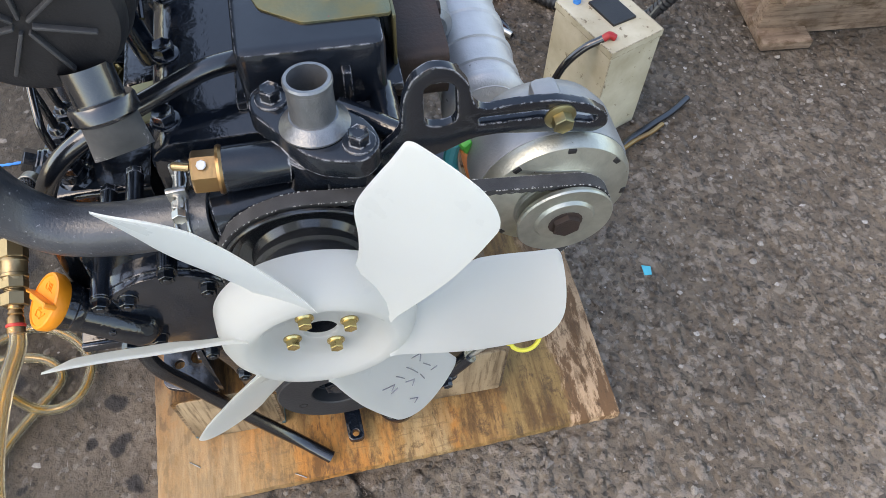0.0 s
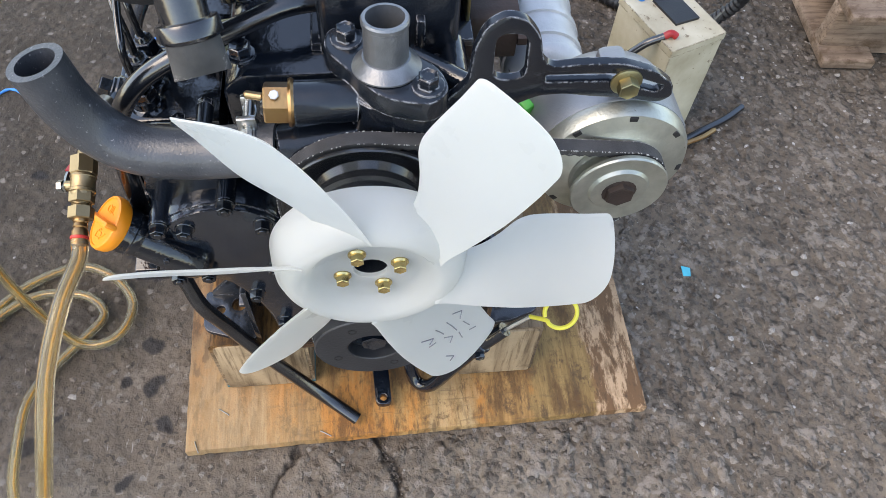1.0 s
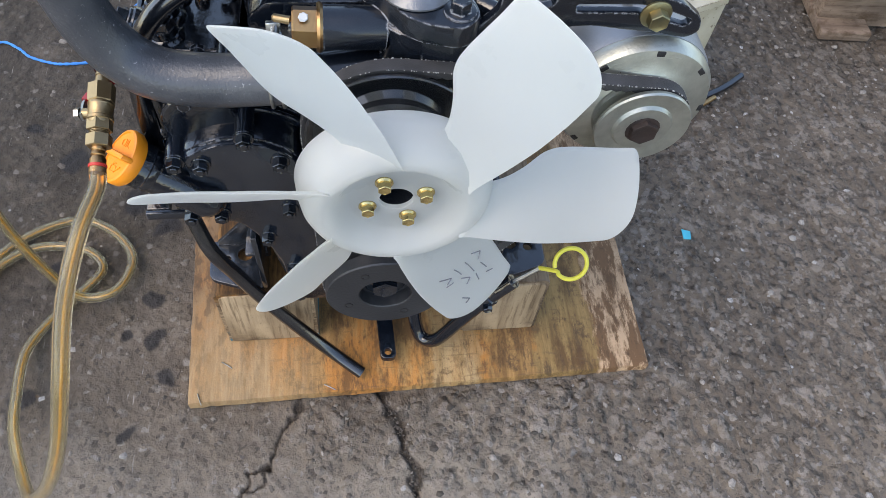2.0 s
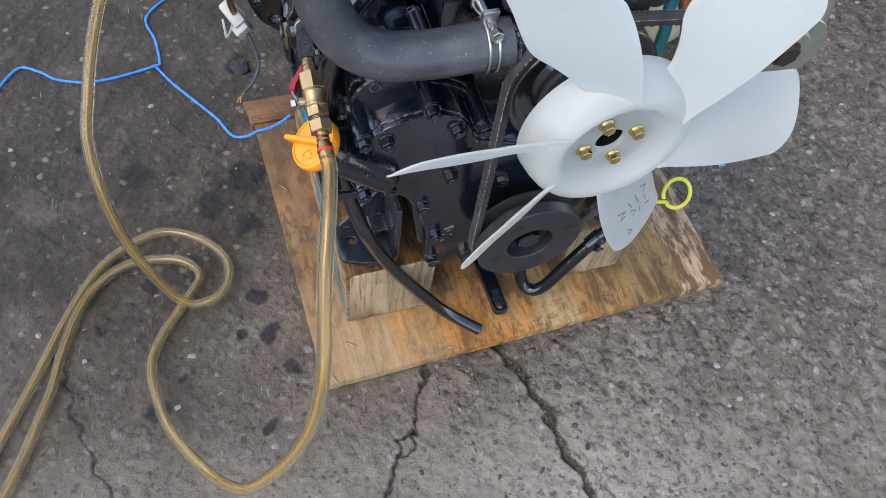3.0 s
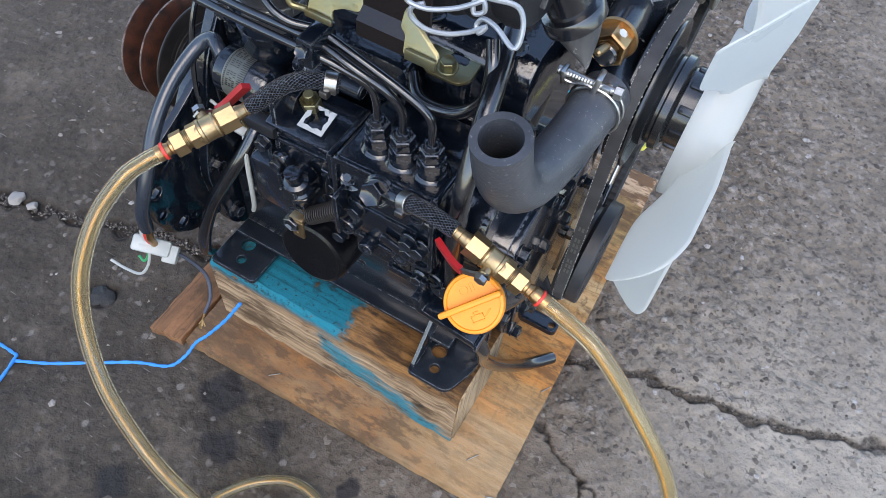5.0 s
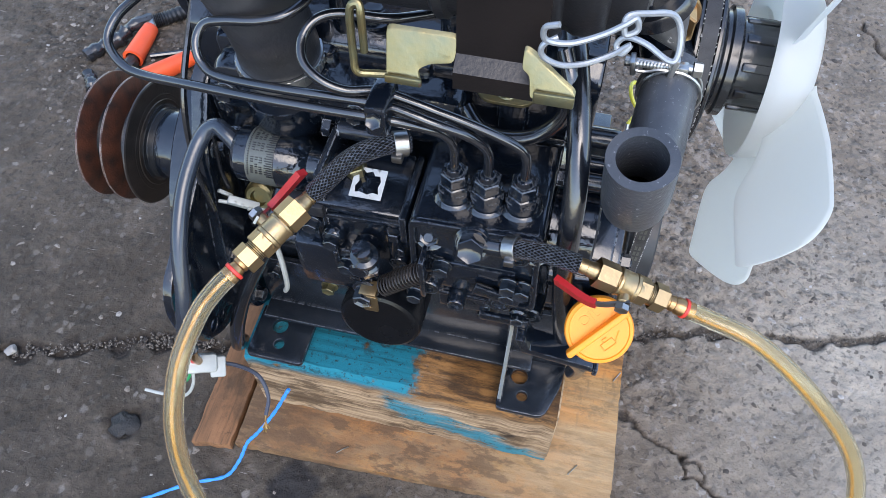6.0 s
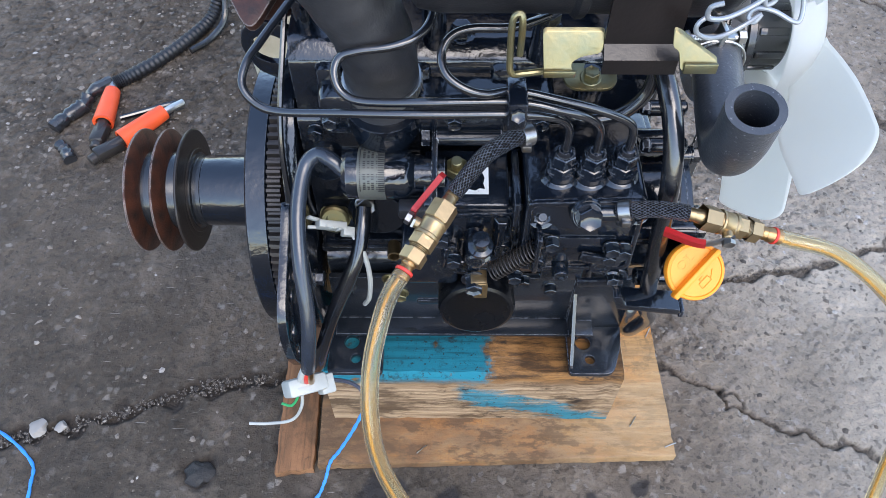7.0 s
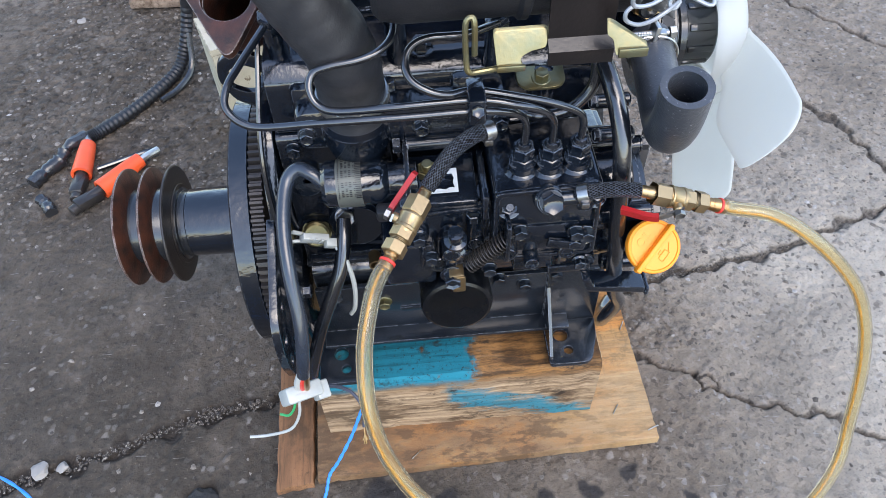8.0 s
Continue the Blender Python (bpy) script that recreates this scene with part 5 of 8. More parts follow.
def fan():
    o = V(0.0, FAN_Y, FAN_Z)
    HUB = [(0.279, 0.0125), (0.2815, 0.0125), (0.2815, 0.034), (0.283, 0.0388), (0.289, 0.0442), (0.2945, 0.049), (0.2965, 0.0533), (0.2955, 0.058), (0.2915, 0.0635), (0.285, 0.068), (0.2755, 0.0708), (0.2625, 0.0728), (0.261, 0.0716), (0.274, 0.0688), (0.2818, 0.0646), (0.2885, 0.0592), (0.2905, 0.0533), (0.2878, 0.0478), (0.2807, 0.0418), (0.2777, 0.0368), (0.2775, 0.0125), (0.279, 0.0125)]
    hub = E_("fan", lathe(B(), o, (1, 0, 0), HUB, 96), fan_white, "six-bladed translucent white nylon cooling fan", 60)
    # leading and trailing edges of a blade: radius, degrees round the hub, depth
    LEAD = [(0.064, 3.0, 0.277), (0.074, 4.5, 0.274), (0.085, 6.4, 0.2715), (0.095, 8.6, 0.2683), (0.1, 9.8, 0.2662), (0.105, 11.2, 0.264), (0.111, 12.4, 0.2618), (0.12, 12.7, 0.2602), (0.13, 11.9, 0.26), (0.145, 10.4, 0.26), (0.16, 9.1, 0.2604), (0.185, 7.9, 0.261)]
    TRAIL = [(0.054, -30.0, 0.2945), (0.064, -27.0, 0.2955), (0.08, -23.6, 0.2968), (0.1, -20.5, 0.298), (0.115, -18.5, 0.299), (0.13, -16.7, 0.299), (0.145, -15.0, 0.299), (0.16, -13.2, 0.299), (0.185, -10.6, 0.299)]
    def edge_at(table, r):
        """Angle and depth of an edge at a radius, smoothed over 6 mm."""
        a = x = 0.0
        for d in (-0.003, -0.0015, 0.0, 0.0015, 0.003):
            q = min(max(r + d, table[0][0]), table[-1][0])
            for (r0, a0, x0), (r1, a1, x1) in zip(table, table[1:]):
                if q <= r1:
                    t = (q - r0) / (r1 - r0)
                    a, x = a + 0.2 * (a0 + (a1 - a0) * t), x + 0.2 * (x0 + (x1 - x0) * t)
                    break
        return a, x
    def skin(a, s, c, off):
        """A place on a blade: s outwards, c across the chord from the trailing edge, off from the middle of its thickness."""
        root = 0.0545 + 0.0125 * c
        tip = 0.1808 + 0.0018 * math.sin(math.pi * c)
        if c < 0.36:
            tip -= 0.0155 * (1 - math.sqrt(max(0, 1 - (1 - c / 0.36) ** 2)))
        if c > 0.91:
            tip -= 0.004 * (1 - math.sqrt(max(0, 1 - ((c - 0.91) / 0.09) ** 2)))
        r = root + (tip - root) * s
        (la, lx), (ta, tx) = edge_at(LEAD, r), edge_at(TRAIL, r)
        ang = a + radians(ta + (la - ta) * c)
        x = tx + (lx - tx) * c + 0.0028 * (1 - (2 * c - 1) ** 2) * min(1, s * 3)
        # thicker towards the root, where it runs into the hub
        th = off * (0.0011 + 0.0008 * (1 - s) + 0.0018 * max(0, 1 - s / 0.12) ** 2)
        return V(x + th, FAN_Y + r * math.cos(ang) + th * 0.5 * math.sin(ang), FAN_Z + r * math.sin(ang) - th * 0.5 * math.cos(ang))
    def blade(k):
        a = radians(-1 + 60 * k)
        bm = bmesh.new()
        NR, NC = 34, 22
        S = [(i / NR) ** 1.05 for i in range(NR + 1)]
        rows = {(d, i, j): bm.verts.new(skin(a, S[i], 0.5 - 0.5 * math.cos(math.pi * j / NC), 1 if d else -1)) for d in (0, 1) for i in range(NR + 1) for j in range(NC + 1)}
        for i in range(NR):
            for j in range(NC):
                for d in (0, 1):
                    bm.faces.new([rows[d, i, j], rows[d, i + 1, j], rows[d, i + 1, j + 1], rows[d, i, j + 1]])
        for i in range(NR):
            for j in (0, NC):
                bm.faces.new([rows[0, i, j], rows[0, i + 1, j], rows[1, i + 1, j], rows[1, i, j]])
        for j in range(NC):
            for i in (0, NR):
                bm.faces.new([rows[0, i, j], rows[0, i, j + 1], rows[1, i, j + 1], rows[1, i, j]])
        return part("blade", bm, fan_white, hub, smooth=70)
    blades = [blade(k) for k in range(6)]
    # faded pen strokes on one blade, no longer readable
    bm = B()
    for s0, c0, s1, c1 in ((0.45, 0.3, 0.5, 0.42), (0.5, 0.42, 0.54, 0.33), (0.56, 0.3, 0.56, 0.4), (0.44, 0.52, 0.54, 0.53), (0.58, 0.5, 0.64, 0.58), (0.64, 0.58, 0.68, 0.5), (0.46, 0.66, 0.62, 0.66), (0.66, 0.66, 0.74, 0.64), (0.44, 0.78, 0.5, 0.86), (0.5, 0.86, 0.55, 0.78), (0.6, 0.78, 0.7, 0.8), (0.74, 0.76, 0.78, 0.84), (0.78, 0.34, 0.84, 0.4), (0.84, 0.4, 0.86, 0.32)):
        tube(bm, [skin(radians(299), s0 + (s1 - s0) * t, c0 + (c1 - c0) * t, 1.1) for t in (0, 0.5, 1)], 0.00055, 6, 2)
    part("pen_marks", bm, pen_ink, blades[5], "faded pen strokes")
    for ang in (19, 114, 199, 293):
        y, z = FAN_Y + 0.0222 * math.cos(radians(ang)), FAN_Z + 0.0222 * math.sin(radians(ang))
        bm = B()
        lathe(bm, V(0.2815, y, z), (1, 0, 0), [(0, 0), (0, 0.0066), (0.001, 0.0066), (0.0022, 0.0053), (0.0022, 0)], 20)
        hexbolt(bm, V(0.2835, y, z), (1, 0, 0), 0.0088, 0.0055)
        part("fan_bolt", bm, bright_gold, hub, "yellow-plated flange bolt")
    bm = B()
    lathe(bm, V(0, FAN_Y, FAN_Z), (1, 0, 0), [(0.224, 0), (0.224, 0.043), (0.2305, 0.044), (0.232, 0.042), (0.2335, 0.0395), (0.236, 0.0395), (0.2375, 0.0425), (0.2435, 0.0425), (0.2455, 0.039), (0.247, 0.0345), (0.2755, 0.0345), (0.2772, 0.033), (0.2772, 0.0128), (0.256, 0.0126), (0.256, 0)], 44)
    spacer = E_("fan_spacer", bm, pulley_black)
    for k in range(10):
        t = math.tau * k / 10
        part("flute", box(B(), V(0.2615, FAN_Y + 0.0345 * math.cos(t), FAN_Z + 0.0345 * math.sin(t)), (0.026, 0.004, 0.007), 0.0015, (math.degrees(t), 0, 0)), pulley_black, spacer)
    return hub


def v_pulley(bm, o, x0, x1, r, hub, seg=64):
    """A pressed single-groove belt pulley, groove between x0 and x1."""
    w = x1 - x0
    return lathe(bm, V(0, o[0], o[1]), (1, 0, 0), [(x0, 0), (x0, r - 0.001), (x0 + 0.001, r), (x0 + 0.003, r), (x0 + w * 0.36, r - 0.012), (x0 + w * 0.64, r - 0.012), (x1 - 0.003, r), (x1 - 0.001, r), (x1, r - 0.001), (x1 - 0.0008, r * 0.95), (x1 - 0.008, r * 0.86), (x1 - 0.01, r * 0.78), (x1 - 0.01, r * 0.66), (x1 - 0.004, r * 0.58), (x1 - 0.001, r * 0.54), (x1 - 0.001, hub), (x1 - 0.001, 0)], seg)


BELT_X = 0.216


def pulleys_and_belt():
    bm = v_pulley(B(), (FAN_Y, FAN_Z), 0.207, 0.226, 0.066, 0.03)
    for k in range(4):
        a = radians(45 + 90 * k)
        hexbolt(bm, V(0.229, FAN_Y + 0.03 * math.cos(a), FAN_Z + 0.03 * math.sin(a)), (1, 0, 0), 0.01, 0.006)
    E_("pump_pulley", bm, pulley_black)
    # crank pulley: flat face with a deep bore; black discs paint the shade of four tapped holes
    bm = lathe(B(), V(0, CRK_Y, CRK_Z), (1, 0, 0), [(0.206, 0), (0.206, 0.059), (0.2075, 0.06), (0.209, 0.06), (0.214, 0.048), (0.218, 0.048), (0.223, 0.06), (0.2345, 0.06), (0.236, 0.0588), (0.236, 0.0275), (0.235, 0.0262), (0.222, 0.0258), (0.222, 0)], 72)
    crank = E_("crank_pulley", bm, grey_paint_plain, "dark grey cast crankshaft pulley with a deep bore", 30)
    part("crank_bolt", hexbolt(B(), V(0.222, CRK_Y, CRK_Z), (1, 0, 0), 0.024, 0.009, 0.021), bolt_paint, crank)
    for k in range(4):
        a = radians(28 + 90 * k)
        part("hole_shade", lathe(B(), V(0.2355, CRK_Y + 0.0425 * math.cos(a), CRK_Z + 0.0425 * math.sin(a)), (1, 0, 0), [(0, 0.0046), (0.0009, 0.0046), (0.0009, 0.0032), (0.0002, 0.003), (0.0002, 0)], 16), ink, crank)
    bm = B()
    for k in range(3):
        box(bm, V(0.236, CRK_Y + 0.041 + 0.004 * k, CRK_Z + 0.02), (0.0008, 0.0012, 0.007), 0)
    part("timing_mark", bm, bolt_paint, crank)
    # belt round crank, pump and alternator: outer tangents of three circles
    cs = [(CRK_Y, CRK_Z, 0.061), (ALT[1], ALT[2], 0.037), (FAN_Y, FAN_Z, 0.067)]
    pts = []
    for i, c in enumerate(cs):
        p, q = cs[i - 1], cs[(i + 1) % 3]
        def tang(a, b):
            d = Vector((b[0] - a[0], b[1] - a[1]))
            L = d.length
            th = math.atan2(d.y, d.x) - math.pi / 2 + math.asin((b[2] - a[2]) / L) * -1
            return th
        t0, t1 = tang(p, c), tang(c, q)
        while t1 < t0:
            t1 += math.tau
        for k in range(19):
            t = t0 + (t1 - t0) * k / 18
            pts.append((c[0], c[1], c[2], t))
    bm = B()
    sec = [(-0.0055, 0.0), (-0.0055, 0.0015), (0.0055, 0.0015), (0.0055, 0.0), (0.0035, -0.0075), (-0.0035, -0.0075)]
    fine = []
    for i, p in enumerate(pts):
        q = pts[(i + 1) % len(pts)]
        a = Vector((p[0] + p[2] * math.cos(p[3]), p[1] + p[2] * math.sin(p[3])))
        b = Vector((q[0] + q[2] * math.cos(q[3]), q[1] + q[2] * math.sin(q[3])))
        n = max(1, int((b - a).length / 0.004))
        for k in range(n):
            fine.append((a.lerp(b, k / n), p[3] if n < 4 else p[3]))
    rows = []
    for i, (p, t) in enumerate(fine):
        nrm = Vector((math.cos(t), math.sin(t)))
        notch = 0.0016 if i % 2 else 0.0
        rows.append([bm.verts.new((BELT_X + sx, p.x + nrm.x * (so + (notch if so < -0.005 else 0)), p.y + nrm.y * (so + (notch if so < -0.005 else 0)))) for sx, so in sec])
    for a, b in zip(rows, rows[1:] + rows[:1]):
        for k in range(6):
            bm.faces.new((a[k], a[(k + 1) % 6], b[(k + 1) % 6], b[k]))
    belt = E_("v_belt", bm, belt_cloth, "worn black rubber V-belt with frayed edges", 25)
    # printed legend on the belt back, as plain bars
    bm = B()
    for r_ in (-0.0026, 0.0008):
        for k in range(9):
            q = 0.27 + k * 0.009
            f = (q - 0.236) / 0.23
            y = CRK_Y - 0.061 + f * (FAN_Y - 0.067 - CRK_Y + 0.061)
            if k % 4 != 3:
                box(bm, V(BELT_X + r_ + 0.001, y - 0.0014, q), (0.0021, 0.0006, 0.006), 0)
    part("legend", bm, dim_silver, belt)
    # frayed cord ends along both edges
    rnd = random.Random(21)
    bm = B()
    for i, (p, t) in enumerate(fine):
        for sx in (-0.0056, 0.0056):
            for rep_ in range(3):
                if rnd.random() < 0.6:
                    sh = rnd.uniform(-0.002, 0.002)
                    q = V(BELT_X + sx, p.x + math.cos(t) * 0.0012 - math.sin(t) * sh, p.y + math.sin(t) * 0.0012 + math.cos(t) * sh)
                    box(bm, q, (rnd.uniform(0.0005, 0.0013), rnd.uniform(0.0004, 0.0012), rnd.uniform(0.0003, 0.0006)), 0, (math.degrees(t) + 90 + rnd.uniform(-30, 30), 0, rnd.uniform(-40, 40)))
    tagged(part("frayed_edge", bm, frayed_cord, belt), "frayed white cord ends", kind="stuff")


ALT = (0.222, 0.199, 0.472)


def alternator():
    o = V(0, ALT[1], ALT[2])
    bm = lathe(B(), o, (1, 0, 0), [(0.125, 0), (0.125, 0.048), (0.131, 0.056), (0.145, 0.0615), (0.185, 0.0625), (0.19, 0.0615), (0.19, 0)], 48)
    body = E_("alternator", bm, alu, "cast aluminium alternator with a zinc fan disc")
    for a in (95, 260):
        part("lug", box(B(), V(0.165, ALT[1] + 0.066 * math.cos(radians(a)), ALT[2] + 0.066 * math.sin(radians(a))), (0.04, 0.022, 0.02), 0.006, (a - 90, 0, 0)), alu, body)
    bm = lathe(B(), o, (1, 0, 0), [(0.189, 0), (0.189, 0.061), (0.197, 0.061), (0.203, 0.058), (0.2055, 0.05), (0.2085, 0.037), (0.2115, 0.034), (0.2115, 0)], 56)
    disc = part("fan_disc", bm, dull_zinc, body, "dull zinc fan disc with square slots")
    # black blocks on the closed disc paint the shade inside the slots
    for k in range(8):
        a = radians(45 * k + 41)
        part("slot", box(B(), V(0.2022, ALT[1] + 0.0543 * math.cos(a), ALT[2] + 0.0543 * math.sin(a)), (0.0046, 0.006, 0.0066), 0.0005, (math.degrees(a), 0, 0)), ink, disc)
    bm = lathe(B(), o, (1, 0, 0), [(0.21, 0), (0.21, 0.036), (0.2125, 0.037), (0.2155, 0.036), (0.217, 0.026), (0.219, 0.026), (0.223, 0.0375), (0.2265, 0.0385), (0.228, 0.0375), (0.2275, 0.033), (0.226, 0.024), (0.2285, 0.022), (0.229, 0.012), (0.229, 0)], 56)
    part("pulley", bm, dull_zinc, body)
    bm = hexbolt(B(), V(0.2275, ALT[1], ALT[2]), (1, 0, 0), 0.02, 0.005, 0.014)
    part("pulley_nut", bm, manifold_brown, body, "rusty brown pulley nut")


def adjusting_arm():
    eye = [(0.05, 0.521), (0.06, 0.538), (0.079, 0.56), (0.081, 0.59), (0.087, 0.608), (0.1, 0.617), (0.114, 0.613), (0.125, 0.598), (0.129, 0.578), (0.137, 0.571), (0.162, 0.573), (0.188, 0.572), (0.213, 0.563), (0.229, 0.55), (0.231, 0.538), (0.222, 0.532), (0.195, 0.538), (0.171, 0.541), (0.148, 0.545), (0.13, 0.544), (0.112, 0.534), (0.093, 0.528), (0.072, 0.512)]
    hole = fillet([(0.0945, 0.602), (0.1165, 0.601), (0.1185, 0.561), (0.0955, 0.561)], 0.0098, 5)
    slot = fillet([(0.133, 0.557), (0.18, 0.556), (0.218, 0.543), (0.222, 0.549), (0.2, 0.558), (0.18, 0.563), (0.133, 0.564)], 0.003)
    bm = prism(B(), [fillet(eye, 0.006, 3), hole, slot], on_x(0.186), 0.007, 0.0012)
    arm = E_("adjusting_arm", bm, grey_paint, "chipped dark grey lifting eye and adjusting arm")
    bm = B()
    lathe(bm, V(0.193, 0.192, 0.5555), (1, 0, 0), [(0, 0), (0, 0.0115), (0.0015, 0.0115), (0.003, 0.009), (0.003, 0)], 22)
    hexbolt(bm, V(0.196, 0.192, 0.5555), (1, 0, 0), 0.0135, 0.008)
    part("arm_bolt", bm, gold, arm, "yellow-plated flange bolt")
    bm = cyl(B(), V(0.12, 0.075, 0.53), V(0.187, 0.075, 0.53), 0.011)
    cyl(bm, V(0.15, 0.04, 0.548), V(0.186, 0.085, 0.548), 0.008)
    E_("arm_post", bm, paint)


def thermostat():
    bm = B()
    prism(bm, [fillet([(0.138, -0.017), (0.16, -0.022), (0.212, 0.018), (0.22, 0.052), (0.205, 0.066), (0.184, 0.06), (0.145, 0.02)], 0.014, 5)], on_z(0.55), 0.017, 0.003)
    prism(bm, [fillet([(0.146, -0.008), (0.163, -0.012), (0.206, 0.02), (0.21, 0.05), (0.2, 0.058), (0.182, 0.05), (0.15, 0.015)], 0.014, 5)], on_z(0.515), 0.034, 0.004)
    cyl(bm, V(0.18, 0.022, 0.46), V(0.18, 0.022, 0.55), 0.026)
    tube(bm, [V(0.184, 0.0, 0.538), V(0.186, -0.02, 0.54), V(0.187, -0.043, 0.541)], 0.0155, 24, 4)
    cyl(bm, V(0.18, 0.02, 0.5), V(0.195, -0.06, 0.5), 0.019)
    house = E_("thermostat_housing", bm, grey_paint)
    c, ax = V(0.179, 0.023, 0.5655), V(-0.1, 0.0, 1).normalized()
    bm = lathe(B(), c, ax, [(0, 0), (0, 0.0245), (0.0012, 0.0245), (0.0075, 0.0175), (0.0085, 0.0168), (0.0088, 0.0156), (0.0335, 0.0153), (0.0345, 0.0163), (0.0375, 0.0164), (0.039, 0.0155), (0.039, 0.0132), (0.03, 0.0128), (0.003, 0.0128), (0.003, 0)], 44)
    part("outlet_neck", bm, neck_metal, house, "bare metal water outlet neck", 20)
    for p in (V(0.153, -0.004, 0.567), V(0.202, 0.05, 0.567)):
        part("housing_bolt", hexbolt(B(), p, (0, 0, 1), 0.013, 0.009, 0.0115), grey_paint, house)
    # temperature sensor with a plug pin
    a, d = V(0.187, -0.043, 0.541), V(0.02, -1, 0.08).normalized()
    bm = lathe(B(), a, d, [(0, 0), (0, 0.0165), (0.002, 0.0175), (0.004, 0.0165), (0.004, 0)], 24)
    hexbolt(bm, a + d * 0.003, d, 0.0255, 0.018)
    sens = E_("coolant_sensor", bm, copper, "brass hexagon coolant sensor")
    part("pin", cyl(B(), a + d * 0.02 + V(0, 0, 0.005), a + d * 0.034 + V(-0.004, 0, 0.004), 0.003), brass, sens)
    part("insulator", cyl(B(), a + d * 0.018 + V(0, 0, -0.003), a + d * 0.0235 + V(0, 0, -0.003), 0.009), gloss_rubber, sens)
    bm = lathe(B(), V(0.1935, -0.055, 0.556), V(0.5, -0.1, 1), [(0, 0), (0.0, 0.0036), (0.0006, 0.003), (0.0006, 0)], 7)
    part("paint_mark", bm, label_white, sens, "white paint dot")


def lower_hose():
    pts = [V(0.196, -0.058, 0.503), V(0.194, -0.085, 0.5), V(0.19, -0.125, 0.495), V(0.185, -0.162, 0.497), V(0.179, -0.186, 0.51), V(0.1755, -0.201, 0.537), V(0.1725, -0.209, 0.573)]
    bm = tube(B(), pts, 0.0197, 30, 9, inner=0.0142)
    hose = E_("radiator_hose", bm, hose_rubber, "open-ended black rubber radiator hose elbow")
    bm = B()
    for d in (-0.004, 0.004):
        tube(bm, [V(0.1945 + 0.0216 * math.cos(a), -0.078 + d, 0.501 + 0.0216 * math.sin(a)) for a in (math.tau * k / 28 for k in range(29))], 0.0012, 6, 1, straight=True)
    tube(bm, [V(0.16 + 0.001 * (k % 2), -0.079 + 0.0014 * k / 40, 0.5225 + 0.0008 * k / 40) if k in (0, 40) else V(0.16 + 0.046 * k / 40, -0.079 + 0.0014 * k / 40, 0.5225 + 0.0008 * k / 40) for k in range(41)], 0.003, 12, 1, wave=lambda i: 1.0 if i % 2 else 0.86, straight=True)
    hexbolt(bm, V(0.2055, -0.0776, 0.5233), (1, 0.03, 0.02), 0.0095, 0.006)
    box(bm, V(0.1915, -0.078, 0.5245), (0.0045, 0.014, 0.019), 0.0012, (0, 8, 4))
    box(bm, V(0.199, -0.078, 0.5225), (0.007, 0.008, 0.007), 0.001)
    box(bm, V(0.166, -0.079, 0.5215), (0.004, 0.011, 0.012), 0.001, (0, -10, 0))
    for d in (-0.004, 0.004):
        tube(bm, [V(0.192, -0.078 + d, 0.522), V(0.184, -0.078 + d, 0.5225), V(0.174, -0.078 + d, 0.519), V(0.166, -0.079 + d, 0.52)], 0.0012, 6, 4)
    part("hose_clamp", bm, zinc, hose, "zinc wire hose clamp")


def flywheel():
    o = V(0, CRK_Y, CRK_Z)
    bm = lathe(B(), o, (1, 0, 0), [(-0.226, 0), (-0.226, 0.1), (-0.223, 0.12), (-0.2235, 0.148), (-0.2215, 0.1505), (-0.203, 0.1505), (-0.201, 0.147), (-0.201, 0), ], 96)
    wheel = E_("flywheel", bm, paint, "black flywheel with a toothed ring gear")
    bm = B()
    n = 104
    prof = []
    for k in range(n):
        a = math.tau * k / n
        for f, r in ((0.08, 0.1485), (0.3, 0.1535), (0.6, 0.1535), (0.85, 0.1485)):
            q = a + f * math.tau / n
            prof.append((CRK_Y + r * math.cos(q), CRK_Z + r * math.sin(q)))
    prism(bm, [prof, circle_pts(CRK_Y, CRK_Z, 0.12, 64)], on_x(-0.2008), 0.0135, 0.0)
    part("ring_gear", bm, dark_steel, wheel, smooth=20)
    bm = lathe(B(), o, (1, 0, 0), [(-0.305, 0), (-0.305, 0.038), (-0.302, 0.041), (-0.232, 0.042), (-0.228, 0.055), (-0.226, 0.055), (-0.226, 0)], 48)
    part("hub", bm, paint, wheel)
    bm = lathe(B(), o, (1, 0, 0), [(-0.372, 0), (-0.372, 0.044), (-0.371, 0.0455), (-0.322, 0.0455), (-0.318, 0.044), (-0.312, 0.044), (-0.311, 0.0405), (-0.303, 0.0405), (-0.3025, 0.038), (-0.287, 0.037), (-0.287, 0)], 56)
    drive = part("drive_pulley", bm, pulley_black, wheel, "dark two-groove drive pulley with rusty rims")
    for x, m in ((-0.374, rust), (-0.3455, rust), (-0.319, dark_steel)):
        k = 0.5 if x > -0.33 else 1.0
        bm = lathe(B(), o, (1, 0, 0), [(x - 0.0075, 0.044), (x - 0.007, 0.0495), (x - 0.0019, 0.0698), (x - 0.0009, 0.0712), (x + 0.0009, 0.0712), (x + 0.0019, 0.0698), (x + 0.002 + 0.005 * k, 0.0495), (x + 0.002 + 0.0055 * k, 0.044), (x - 0.0075, 0.044)], 72)
        part("groove_plate", bm, m, drive, "rust-brown groove flank" if m is rust else "dark greasy groove flank", 25)
    for r, x in ((0.06, -0.316), (0.054, -0.3145)):
        part("step_ring", ring(B(), V(x - 0.002, CRK_Y, CRK_Z), (1, 0, 0), 0.04, r - 0.005, 0.003, 0.0006, 56), dark_steel, drive)


DUST_A, DUST_B = (0.158, -0.108, 0.612), (0.183, -0.1, 0.568)


